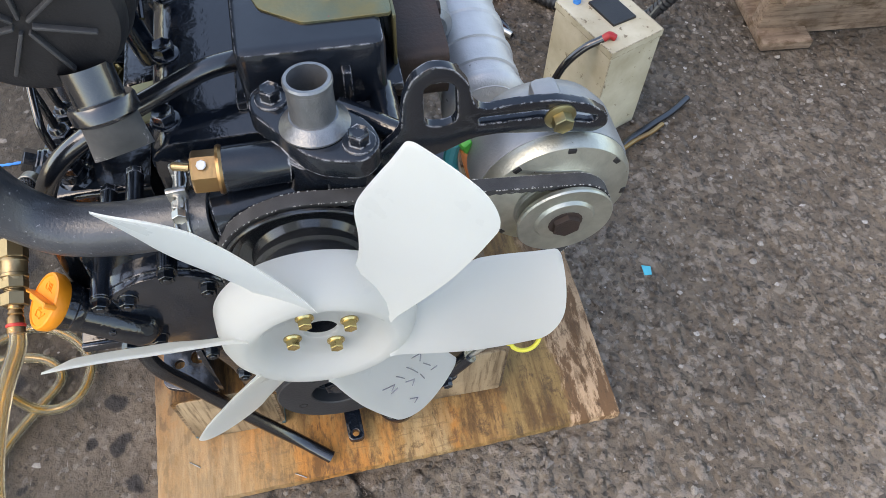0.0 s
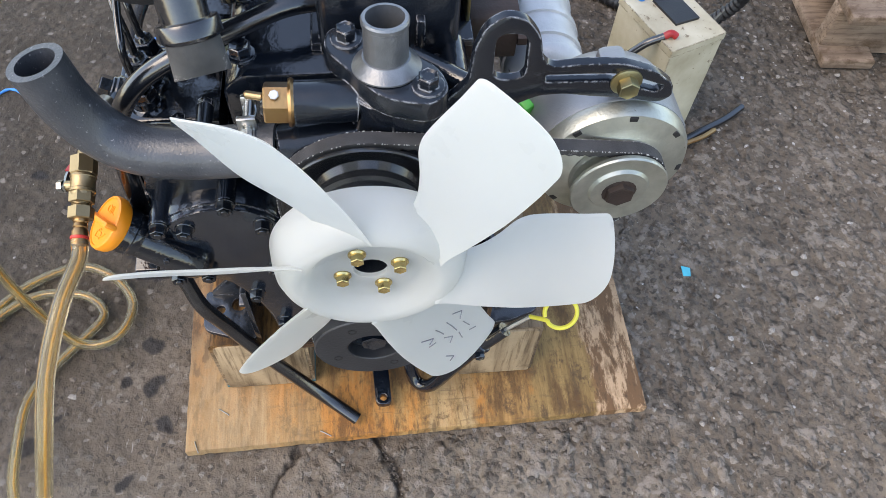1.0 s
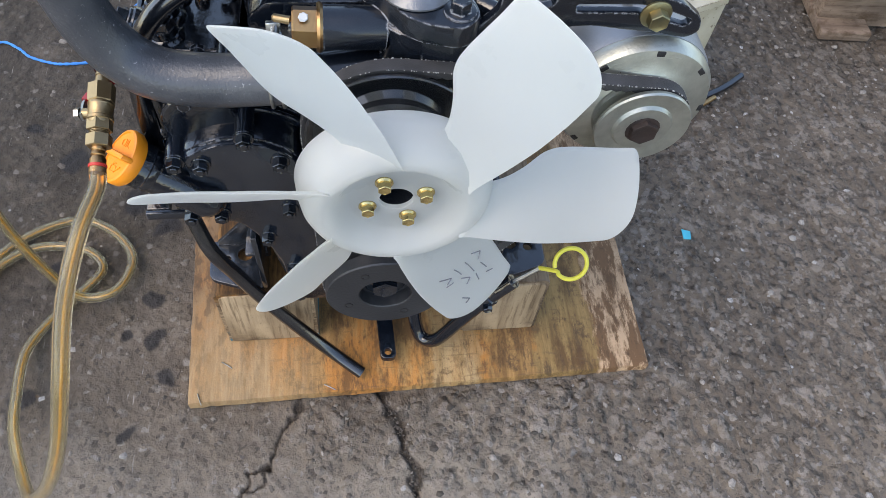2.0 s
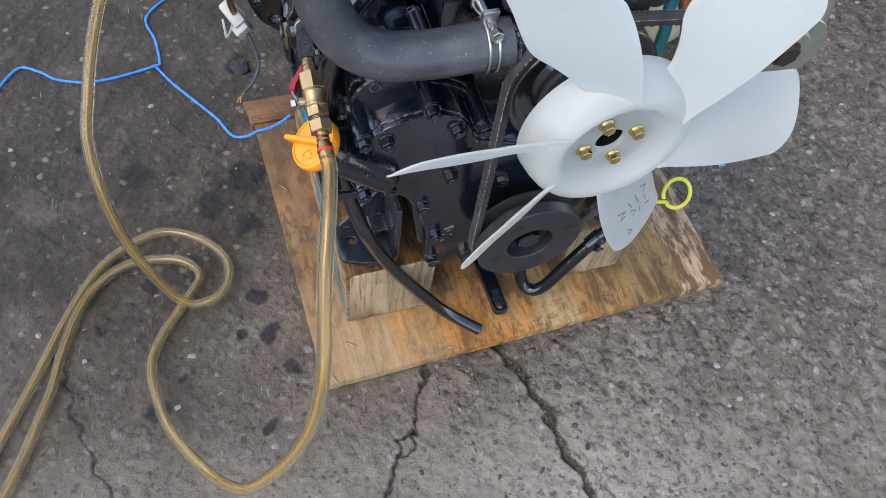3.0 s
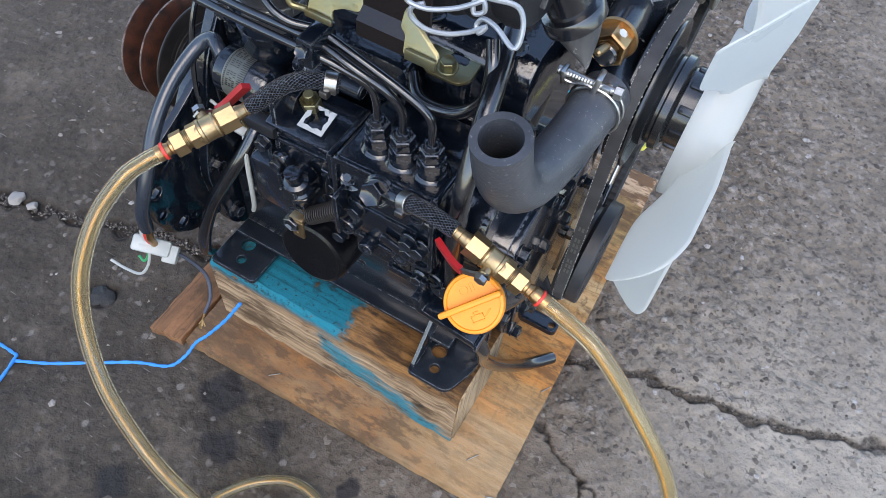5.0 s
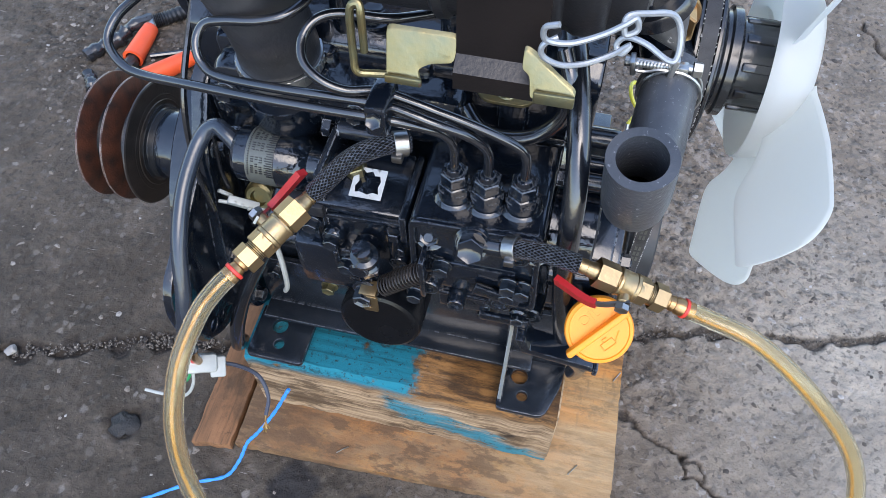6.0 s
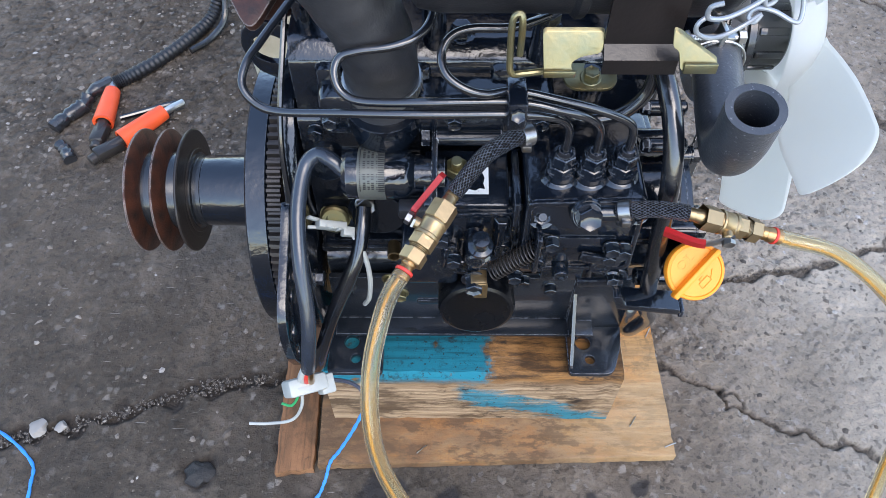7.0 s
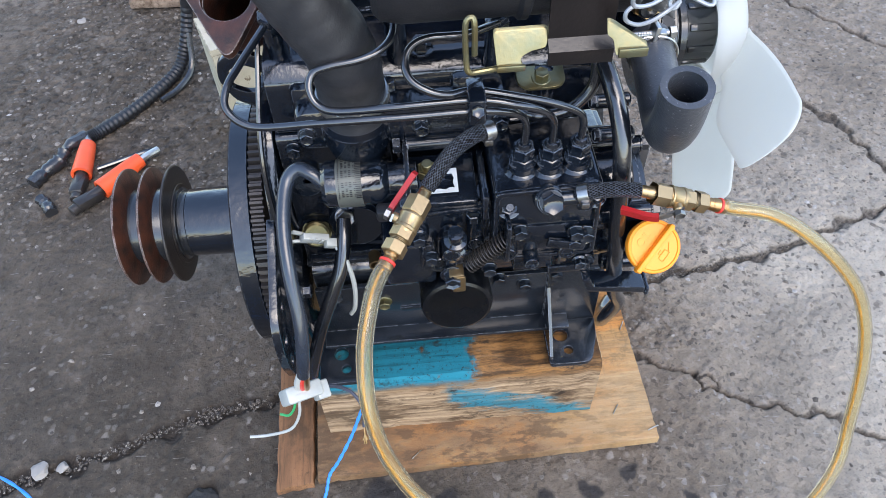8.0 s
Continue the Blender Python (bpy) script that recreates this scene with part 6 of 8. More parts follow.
def air_cleaner():
    cy, cz, r = -0.139, 0.654, 0.05
    o = V(0, cy, cz)
    bm = lathe(B(), o, (1, 0, 0), [(-0.05, 0), (-0.05, 0.04), (-0.045, 0.046), (-0.03, 0.049), (0.05, 0.049), (0.053, 0.052), (0.058, 0.052), (0.06, 0.049), (0.1, 0.049), (0.1, 0)], 56)
    can = E_("air_cleaner", bm, matt_black, "matt black round air cleaner with a ribbed lid")
    cy, cz = -0.128, 0.655
    o = V(0, cy, cz)
    bm = lathe(B(), o, (1, 0, 0), [(0.098, 0), (0.098, 0.059), (0.101, 0.0615), (0.112, 0.0615), (0.116, 0.0595), (0.118, 0.0565), (0.12, 0.0565), (0.124, 0.0585), (0.134, 0.0585), (0.138, 0.0565), (0.14, 0.0535), (0.142, 0.0535), (0.146, 0.055), (0.152, 0.0545), (0.157, 0.051), (0.1585, 0.046), (0.158, 0.02), (0.158, 0)], 64)
    lid = part("lid", bm, matt_black, can, "black plastic lid with raised radial ribs")
    for k in range(7):
        a = radians(-15 + 360 / 7 * k)
        part("rib", box(B(), V(0.159, cy + 0.022 * math.cos(a), cz + 0.022 * math.sin(a)), (0.006, 0.034, 0.0024), 0.0008, (math.degrees(a), 0, 0)), scuffed_plastic, lid)
    # dust valve on a stub under the lid
    p, tip = V(*DUST_A), V(*DUST_B)
    d = (tip - p).normalized()
    L = (tip - p).length
    bm = lathe(B(), p, d, [(-0.006, 0.016), (L * 0.3, 0.016), (L * 0.31, 0.0205), (L * 0.35, 0.0215), (L * 0.5, 0.0215), (L * 0.54, 0.0195), (L * 0.56, 0.018)], 32)
    part("dust_stub", bm, gloss_rubber, can)
    m = Matrix.Translation(p + d * L * 0.52) @ frame_of(d)
    bm = B()
    a = [bm.verts.new(m @ V(0.018 * math.cos(t), 0.018 * math.sin(t), 0)) for t in (math.tau * k / 24 for k in range(24))]
    a2 = [bm.verts.new(m @ V(0.012 * math.cos(t), 0.0185 * math.sin(t), L * 0.25)) for t in (math.tau * k / 24 for k in range(24))]
    b2 = [bm.verts.new(m @ V(0.003 * math.cos(t), 0.0195 * math.sin(t), L * 0.5)) for t in (math.tau * k / 24 for k in range(24))]
    for lo, hi in ((a, a2), (a2, b2)):
        for k in range(24):
            bm.faces.new((lo[k], lo[(k + 1) % 24], hi[(k + 1) % 24], hi[k]))
    bm.faces.new(a)
    bm.faces.new(b2)
    part("dust_valve", bm, grey_rubber, can, "grey-black rubber duckbill dust valve")
    # holding strap
    bm = B()
    for x0, x1, th, rr in ((0.062, 0.108, 0.0022, r),):
        ring(bm, V(x0, cy, cz), (1, 0, 0), rr - 0.0005, rr + th, x1 - x0, 0.0006, 56)
    prism(bm, [[(-0.1985, 0.7), (-0.1985, 0.616), (-0.2065, 0.61), (-0.2065, 0.599), (-0.2037, 0.599), (-0.2037, 0.6085), (-0.1957, 0.6145), (-0.1957, 0.7)]], on_x(0.0685), 0.045)
    part("strap", bm, brown_strap, can, "brown-black enamelled steel strap")
    # wire spring clips on the lid
    bm = B()
    tube(bm, [V(0.1195, -0.2275, 0.667), V(0.1135, -0.2265, 0.6635), V(0.1145, -0.2255, 0.656), V(0.125, -0.223, 0.654), V(0.138, -0.218, 0.657), V(0.147, -0.215, 0.662), V(0.151, -0.213, 0.664), V(0.1525, -0.214, 0.659), V(0.1475, -0.2155, 0.657), V(0.147, -0.213, 0.6645), V(0.156, -0.209, 0.6645), V(0.1665, -0.205, 0.6625), V(0.1715, -0.206, 0.655), V(0.1728, -0.2105, 0.6455), V(0.1695, -0.212, 0.643), V(0.158, -0.207, 0.6465), V(0.149, -0.2045, 0.6465), V(0.1455, -0.2055, 0.642), V(0.1485, -0.208, 0.6395), V(0.1515, -0.2065, 0.644), V(0.144, -0.2085, 0.6385), V(0.133, -0.213, 0.635), V(0.122, -0.2175, 0.636), V(0.1135, -0.219, 0.641), V(0.113, -0.2185, 0.647), V(0.119, -0.2155, 0.65)], 0.00145, 8, 6)
    part("wire_clip", bm, dull_wire, can, "bent zinc wire lid clips")
    # chromated carrier
    bm = B()
    tilt = lambda u, v, w: V(u, -0.206 + 0.5 * (v - 0.598) - 0.87 * w, 0.6 + 0.87 * (v - 0.598) - 0.5 * w)
    prism(bm, [fillet([(0.033, 0.6), (0.052, 0.597), (0.049, 0.606), (0.056, 0.61), (0.068, 0.612), (0.069, 0.625), (0.031, 0.625)], 0.003, 3)], tilt, 0.0026, 0.0006)
    box(bm, V(0.0425, -0.2085, 0.601), (0.02, 0.0026, 0.005), 0.001, (-4, 0, 0))
    wings = [bm]
    bm = B()
    wings.append(bm)
    prism(bm, [fillet([(0.1134, 0.62), (0.1136, 0.6105), (0.1177, 0.608), (0.1195, 0.597), (0.1405, 0.597), (0.141, 0.6025), (0.134, 0.607), (0.1177, 0.6185)], 0.0022, 3)], lambda u, v, w: tilt(u, v, w) + V(-0.0094, -0.0133, 0.0178), 0.0026, 0.0006)
    box(bm, V(0.1216, -0.2218, 0.6175), (0.02, 0.0026, 0.007), 0.001, (-4, 0, 0))
    bm = B()
    prism(bm, [fillet([(-0.014, -0.016), (0.014, -0.016), (0.021, -0.004), (0.021, 0.05), (0.012, 0.058), (0.012, 0.11), (-0.014, 0.11), (-0.021, 0.05), (-0.021, -0.004)], 0.006, 3)], lambda u, v, w: V(0.086 + u, -0.114 + 0.6 * v - 0.15 * w, 0.5095 + 0.1 * v + w), 0.0026, 0.0006)
    carrier = E_("air_cleaner_bracket", bm, gold, "yellow-chromated steel air cleaner bracket")
    for w in wings:
        part("wing", w, gold, carrier)
    part("bracket_bolt", hexbolt(B(), V(0.086, -0.113, 0.5115), (0, -0.15, 1), 0.011, 0.007, 0.0085), gold, carrier)
    bm = tube(B(), [V(0.04, -0.196, 0.593), V(0.022, -0.198, 0.592), V(0.014, -0.2, 0.594), V(0.0125, -0.198, 0.604), V(0.0125, -0.195, 0.63), V(0.017, -0.194, 0.634), V(0.0185, -0.196, 0.628), V(0.0185, -0.197, 0.606)], 0.0022, 10, 6)
    part("hook_rod", bm, gold, carrier)
    # top bracket seen in front of the head
    bm = B()
    prism(bm, [fillet([(0.04, -0.02), (0.085, -0.005), (0.105, 0.025), (0.105, 0.088), (0.04, 0.088)], 0.004, 3)], on_z(0.585), 0.003, 0.0006)
    box(bm, V(0.075, 0.0895, 0.555), (0.06, 0.003, 0.06), 0.001)
    part("top_plate", bm, gold, carrier)
    part("bracket_bolt", hexbolt(B(), V(0.07, 0.047, 0.588), (0, 0, 1), 0.014, 0.009, 0.012), steel, carrier)


def intake_and_exhaust():
    bm = tube(B(), [V(-0.077, -0.112, 0.48), V(-0.077, -0.114, 0.508), V(-0.078, -0.117, 0.54), V(-0.084, -0.121, 0.572), V(-0.098, -0.124, 0.602), V(-0.112, -0.126, 0.635), V(-0.118, -0.128, 0.67), V(-0.12, -0.13, 0.7)], 0.029, 32, 8, wave=lambda i: 1.0 + 0.012 * math.sin(i * 1.3))
    pipe = E_("intake_hose", bm, rubber, "wide scuffed black rubber intake elbow")
    bm = B()
    ring(bm, V(-0.077, -0.1145, 0.506), V(0, -0.08, 1), 0.029, 0.0312, 0.01, 0.0003)
    for k in range(40):
        t = math.tau * k / 40
        box(bm, V(-0.077 + 0.0313 * math.cos(t), -0.115 + 0.0313 * math.sin(t), 0.511), (0.0012, 0.0024, 0.006), 0, (0, 0, math.degrees(t)))
    part("hose_clamp", bm, zinc, pipe, "zinc hose clamp band")
    bm = B()
    lathe(bm, V(-0.077, -0.114, 0.44), V(0, -0.1, 1), [(0, 0), (0, 0.016), (0.012, 0.026), (0.03, 0.0305), (0.05, 0.0305), (0.05, 0)], 32)
    prism(bm, [fillet([(-0.13, 0.46), (-0.13, 0.505), (0.06, 0.505), (0.06, 0.46)], 0.012)], on_y(-0.098), 0.03, 0.008)
    for x in (-0.12, -0.02, 0.05):
        hexbolt(bm, V(x, -0.128, 0.482), (0, -1, 0), 0.011, 0.007, 0.008)
    E_("intake_manifold", bm, paint)
    bm = B()
    prism(bm, [fillet([(-0.115, 0.48), (-0.115, 0.53), (0.09, 0.53), (0.09, 0.48)], 0.012)], on_y(0.135), 0.045, 0.006)
    for x in (-0.09, -0.01, 0.07):
        cyl(bm, V(x, 0.085, 0.5), V(x, 0.12, 0.5), 0.018)
        hexbolt(bm, V(x + 0.018, 0.135, 0.505), (0, 1, 0), 0.012, 0.008)
    E_("exhaust_manifold", bm, manifold_brown, "burnt dark brown cast exhaust manifold")
    c, n = V(-0.174, -0.055, 0.566), V(-0.05, -0.45, 0.89).normalized()
    e1 = (V(1, 0, 0) - n * n.x).normalized()
    e2 = n.cross(e1)
    place = lambda u, v, w: c + e1 * u + e2 * v + n * w
    bm = B()
    prism(bm, [fillet([(-0.048, 0.032), (0.048, 0.032), (0.0, -0.056)], 0.017, 5), circle_pts(0, 0.004, 0.0215, 28)], place, 0.008, 0.001)
    tube(bm, [place(0, 0.004, 0.001), place(0, 0.004, -0.03), V(-0.15, 0.03, 0.51), V(-0.1, 0.1, 0.5)], 0.027, 24, 6, inner=0.0212)
    E_("exhaust_flange", bm, rust, "rusty open exhaust flange")


engine_block()
feet()
timing_cover()
fan()
pulleys_and_belt()
alternator()
adjusting_arm()
thermostat()
lower_hose()
flywheel()
air_cleaner()
intake_and_exhaust()


# ---------------------------------------------------------------- fuel system on the near side of the engine
def injection_pump():
    bm = B()
    prism(bm, [fillet([(-0.05, 0.335), (-0.05, 0.425), (0.035, 0.432), (0.13, 0.432), (0.13, 0.335)], 0.006)], on_y(-0.1), 0.078, 0.004)
    prism(bm, [fillet([(0.036, 0.37), (0.036, 0.462), (0.13, 0.466), (0.132, 0.37)], 0.006)], on_y(-0.115), 0.082, 0.004)
    pump = E_("injection_pump", bm, cast_paint, "black-painted inline fuel injection pump")
    part("pump_boss", box(B(), V(0.085, -0.19, 0.4), (0.06, 0.02, 0.036), 0.004), cast_paint, pump)
    part("governor_lid", box(B(), V(-0.01, -0.155, 0.437), (0.07, 0.052, 0.012), 0.002, (12, 0, 0)), cast_paint, pump)
    part("rib", box(B(), V(0.03, -0.165, 0.44), (0.006, 0.06, 0.03), 0.002), cast_paint, pump)
    part("governor_case", box(B(), V(-0.04, -0.16, 0.36), (0.05, 0.06, 0.06), 0.006), cast_paint, pump)
    part("drive_boss", cyl(B(), V(0.13, -0.15, 0.42), V(0.165, -0.15, 0.42), 0.032), cast_paint, pump)
    # cast lips, bosses, pivots and stops that cover the pump faces
    lip = fillet([(0.036, 0.372), (0.036, 0.464), (0.129, 0.467), (0.132, 0.372)], 0.008)
    hole = fillet([(0.041, 0.377), (0.041, 0.459), (0.124, 0.462), (0.127, 0.377)], 0.007)
    part("flange_lip", prism(B(), [lip, hole], on_y(-0.1965), 0.004, 0.0012), cast_paint, pump)
    part("flange_lip", prism(B(), [fillet([(-0.048, 0.34), (-0.048, 0.423), (0.032, 0.428), (0.032, 0.34)], 0.006), fillet([(-0.043, 0.345), (-0.043, 0.418), (0.027, 0.423), (0.027, 0.345)], 0.005)], on_y(-0.1775), 0.004, 0.0012), cast_paint, pump)
    for x, z, r, y0, y1 in ((-0.03, 0.4, 0.01, -0.176, -0.187), (0.022, 0.385, 0.0085, -0.176, -0.189), (0.05, 0.385, 0.009, -0.196, -0.205), (0.105, 0.385, 0.0105, -0.196, -0.207), (0.072, 0.375, 0.0075, -0.196, -0.21), (0.115, 0.445, 0.0085, -0.196, -0.204), (-0.012, 0.358, 0.011, -0.176, -0.19), (0.128, 0.345, 0.012, -0.15, -0.19), (0.07, 0.345, 0.013, -0.15, -0.186)):
        bm = lathe(B(), V(x, y0, z), (0, -1, 0), [(0, 0), (0, r), (0.002, r), (abs(y1 - y0) - 0.001, r * 0.92), (abs(y1 - y0), r * 0.84), (abs(y1 - y0), r * 0.5), (abs(y1 - y0) - 0.0015, r * 0.45), (abs(y1 - y0) - 0.0015, 0)], 24)
        part("boss", bm, paint, pump)
    for p0, p1, w in ((V(0.048, -0.205, 0.385), V(0.048, -0.208, 0.436), 0.016), (V(0.09, -0.2, 0.352), V(0.13, -0.202, 0.356), 0.01), (V(-0.03, -0.186, 0.36), V(-0.028, -0.19, 0.395), 0.012), (V(0.085, -0.205, 0.4), V(0.12, -0.206, 0.392), 0.011)):
        dd = p1 - p0
        m = Matrix.Translation((p0 + p1) / 2) @ dd.to_track_quat("X", "Z").to_matrix().to_4x4()
        part("lever", absorb(B(), box(B(), V(0, 0, 0), (dd.length, 0.0045, w), 0.0015), m), paint, pump)
    bm = lathe(B(), V(0.002, -0.2, 0.395), (0, -0.25, 1), [(0, 0), (0, 0.009), (0.004, 0.0105), (0.006, 0.0105), (0.008, 0.0085), (0.014, 0.0085), (0.016, 0.0105), (0.02, 0.0105), (0.022, 0.007), (0.034, 0.007), (0.035, 0)], 24)
    hexbolt(bm, V(0.002, -0.2, 0.392), (0, -0.25, 1), 0.019, 0.006)
    part("stop_spindle", bm, bolt_paint, pump)
    part("bolt_row", hexbolt(B(), V(0.12, -0.2, 0.405), (0, -1, 0), 0.012, 0.008, 0.009), bolt_paint, pump)
    # strap under the oil cap
    bm = prism(B(), [fillet([(0.129, 0.35), (0.134, 0.337), (0.186, 0.329), (0.186, 0.32), (0.128, 0.33), (0.121, 0.35)], 0.002, 2)], on_y(-0.195), 0.02, 0.001)
    E_("cap_strap", bm, paint, "black steel strap below the oil cap")
    bm = cyl(B(), V(-0.05, -0.13, 0.3), V(0.13, -0.13, 0.3), 0.016)
    part("rack_tube", bm, paint, pump)
    part("pump_base", box(B(), V(0.03, -0.138, 0.318), (0.19, 0.03, 0.05), 0.006), cast_paint, pump)
    # three delivery valve holders
    for x, y, z in ((0.063, -0.171, 0.466), (0.086, -0.173, 0.467), (0.11, -0.172, 0.468)):
        bm = B()
        lathe(bm, V(x, y, z - 0.012), (0, -0.12, 1), [(0, 0), (0, 0.0155), (0.009, 0.0155), (0.012, 0.013), (0.013, 0.0115), (0.02, 0.0115), (0.02, 0)], 26)
        hexbolt(bm, V(x, y - 0.001, z + 0.007), (0, -0.12, 1), 0.019, 0.009, dish=False)
        hexbolt(bm, V(x, y - 0.0025, z + 0.017), (0, -0.12, 1), 0.0165, 0.011, dish=False)
        lathe(bm, V(x, y - 0.004, z + 0.028), (0, -0.12, 1), [(0, 0.0068), (0.004, 0.005), (0.006, 0)], 16)
        part("delivery_valve", bm, paint, pump)
    # plugs and fittings on the pump faces
    for p, ax, r in ((V(0.05, -0.19, 0.437), (0, -0.75, 0.66), 0.0115), (V(0.125, -0.192, 0.443), (0, -0.75, 0.66), 0.010)):
        bm = lathe(B(), p, ax, [(0, 0), (0, r), (0.003, r), (0.0035, r * 0.8), (0.0035, 0)], 24)
        hexbolt(bm, p + Vector(ax).normalized() * 0.003, ax, r * 1.15, 0.007, stud=0.002)
        part("plug", bm, paint, pump)
    # banjo union feeding from the braided hose
    bm = cyl(B(), V(0.083, -0.178, 0.44), V(0.083, -0.207, 0.458), 0.0135)
    lathe(bm, V(0.083, -0.206, 0.4575), (0, -0.85, 0.53), [(0, 0), (0, 0.0115), (0.003, 0.0115), (0.004, 0.0105), (0.004, 0)], 26)
    hexbolt(bm, V(0.083, -0.2095, 0.4595), (0, -0.85, 0.53), 0.017, 0.009)
    cyl(bm, V(0.083, -0.203, 0.456), V(0.107, -0.204, 0.458), 0.0075)
    part("banjo_union", bm, bolt_paint, pump)
    # torn sticker on the governor cover
    n = V(0, -0.25, 0.97).normalized()
    c = V(-0.004, -0.163, 0.4465)
    rot = Matrix((V(1, 0, 0), n.cross(V(1, 0, 0)), n)).transposed().to_4x4()
    outer = [(-0.0105, -0.0105), (0.0105, -0.0105), (0.0105, 0.0105), (-0.0105, 0.0105)]
    inner = [(-0.0072, -0.0072), (-0.004, -0.0066), (0.001, -0.0078), (0.0042, -0.006), (0.008, -0.0066), (0.0068, -0.002), (0.0078, 0.002), (0.0064, 0.006), (0.003, 0.0058), (0.001, 0.0085), (-0.003, 0.0072), (-0.0055, 0.0092), (-0.0076, 0.006), (-0.0062, 0.001), (-0.008, -0.003)]
    bm = prism(B(), [outer, inner], lambda u, v, w: c + rot.to_3x3() @ V(u * 1.15, v * 1.15, w), 0.0004)
    part("sticker", bm, label_white, pump, "torn white sticker frame")
    # governor levers and clutter on the side face
    for nm, bb in (("stop_lever", lambda m: (box(m, V(-0.002, -0.196, 0.385), (0.012, 0.012, 0.055), 0.003), cyl(m, V(-0.002, -0.18, 0.4), V(-0.002, -0.212, 0.4), 0.008), hexbolt(m, V(-0.002, -0.203, 0.362), (0, -1, 0), 0.014, 0.012, 0.011))),
                   ("governor_arm", lambda m: (box(m, V(0.055, -0.197, 0.395), (0.012, 0.005, 0.05), 0.002), box(m, V(0.05, -0.192, 0.372), (0.03, 0.005, 0.012), 0.002))),
                   ("adjuster", lambda m: (cyl(m, V(0.02, -0.183, 0.372), V(0.02, -0.183, 0.42), 0.006), hexbolt(m, V(0.02, -0.183, 0.415), (0, 0, 1), 0.012, 0.008))),
                   ("lever_plate", lambda m: (box(m, V(0.075, -0.197, 0.365), (0.036, 0.004, 0.022), 0.001),)),
                   ("adjuster", lambda m: (cyl(m, V(0.1, -0.188, 0.34), V(0.1, -0.188, 0.38), 0.005), hexbolt(m, V(0.1, -0.188, 0.372), (0, 0, 1), 0.011, 0.007))),
                   ("bleed_screw", lambda m: (cyl(m, V(0.12, -0.185, 0.36), V(0.12, -0.2, 0.36), 0.007), hexbolt(m, V(0.12, -0.2, 0.36), (0, -1, 0), 0.01, 0.006)))):
        bm = B()
        bb(bm)
        part(nm, bm, paint, pump)
    bm = B()
    prism(bm, [fillet([(-0.006, 0.0), (-0.006, 0.022), (0.006, 0.022), (0.006, 0.0)], 0.002), circle_pts(0, 0.007, 0.0014, 10)], lambda u, v, w: V(0.004 + u, -0.2115 - w, 0.346 + v), 0.002, 0.0004)
    box(bm, V(0.002, -0.206, 0.368), (0.014, 0.014, 0.005), 0.001)
    part("lever_tab", bm, brass, pump, "yellow-plated lever tab")
    bm = tube(B(), [V(0.013 + 0.035 * s + 0.0062 * 0.7 * math.cos(a), -0.2045 + 0.0085 * math.sin(a), 0.374 + 0.036 * s - 0.0085 * 0.7 * math.cos(a)) for s, a in ((k / 168, math.tau * k / 12) for k in range(169))], 0.0008, 6, 1, straight=True)
    tube(bm, [V(0.048, -0.205, 0.41), V(0.056, -0.206, 0.415), V(0.06, -0.2, 0.413)], 0.0008, 6, 3)
    part("return_spring", bm, dark_steel, pump, "coiled dark steel return spring")
    bolts("pump_bolt", [V(-0.03, -0.186, 0.4), V(0.022, -0.18, 0.4), V(0.06, -0.2, 0.415), V(0.11, -0.202, 0.41), V(0.11, -0.2, 0.395), V(-0.02, -0.19, 0.375), V(0.035, -0.19, 0.35), V(0.08, -0.182, 0.345), V(-0.045, -0.184, 0.415)], (0, -1, 0), bolt_paint, pump)
    bm = hexbolt(B(), V(-0.018, -0.15, 0.441), (0, -0.2, 1), 0.016, 0.012, 0.012, 0.007)
    part("bleed_nut", bm, gold, pump, "yellow-plated nut on a stud")
    # stop solenoid
    a = V(-0.112, -0.148, 0.438)
    bm = lathe(B(), a, (1, -0.02, 0.02), [(0, 0), (0, 0.018), (0.004, 0.0215), (0.052, 0.0215), (0.056, 0.019), (0.06, 0.0155), (0.085, 0.0155), (0.085, 0)], 36)
    sol = E_("stop_solenoid", bm, paint, "black stop solenoid with a silver label")
    bm = lathe(B(), a + V(0.0135, 0, 0), (1, -0.02, 0.02), [(0, 0.0214), (0, 0.0221), (0.0225, 0.0221), (0.0225, 0.0214)], 48)
    lab = part("label", bm, dim_silver, sol, "silver label with black print")
    bm = B()
    # black bands and rows of print that follow the turn of the can
    for xx, w, rows in ((0.0155, 0.0007, 0), (0.033, 0.0055, 0), (0.019, 0.0021, 1), (0.0225, 0.0018, 2), (0.0258, 0.0021, 1), (0.0293, 0.001, 2)):
        for k in range(40):
            t = radians(-170 + k * 4.6)
            if not rows or k % (5 if rows == 1 else 3):
                if k not in (9, 10, 22, 23, 24) or not rows:
                    box(bm, a + V(xx, -0.0003 + 0.02225 * math.cos(t), -0.02225 * math.sin(t)), (w, 0.0006, 0.0019 if not rows else 0.0013), 0, (math.degrees(-t) - 90, 0, 0))
    part("print", bm, ink, lab)
    bm = box(B(), V(-0.036, -0.15, 0.432), (0.005, 0.06, 0.07), 0.001)
    cyl(bm, V(-0.036, -0.13, 0.463), V(0.02, -0.13, 0.463), 0.007)
    hexbolt(bm, V(-0.04, -0.13, 0.463), (-1, 0, 0), 0.013, 0.007)
    part("solenoid_plate", bm, grey_paint, sol)
    bm = box(B(), V(-0.05, -0.178, 0.428), (0.032, 0.014, 0.013), 0.003)
    part("socket", bm, matt_black, sol)
    # oil filter
    d = V(0, -0.985, 0.12).normalized()
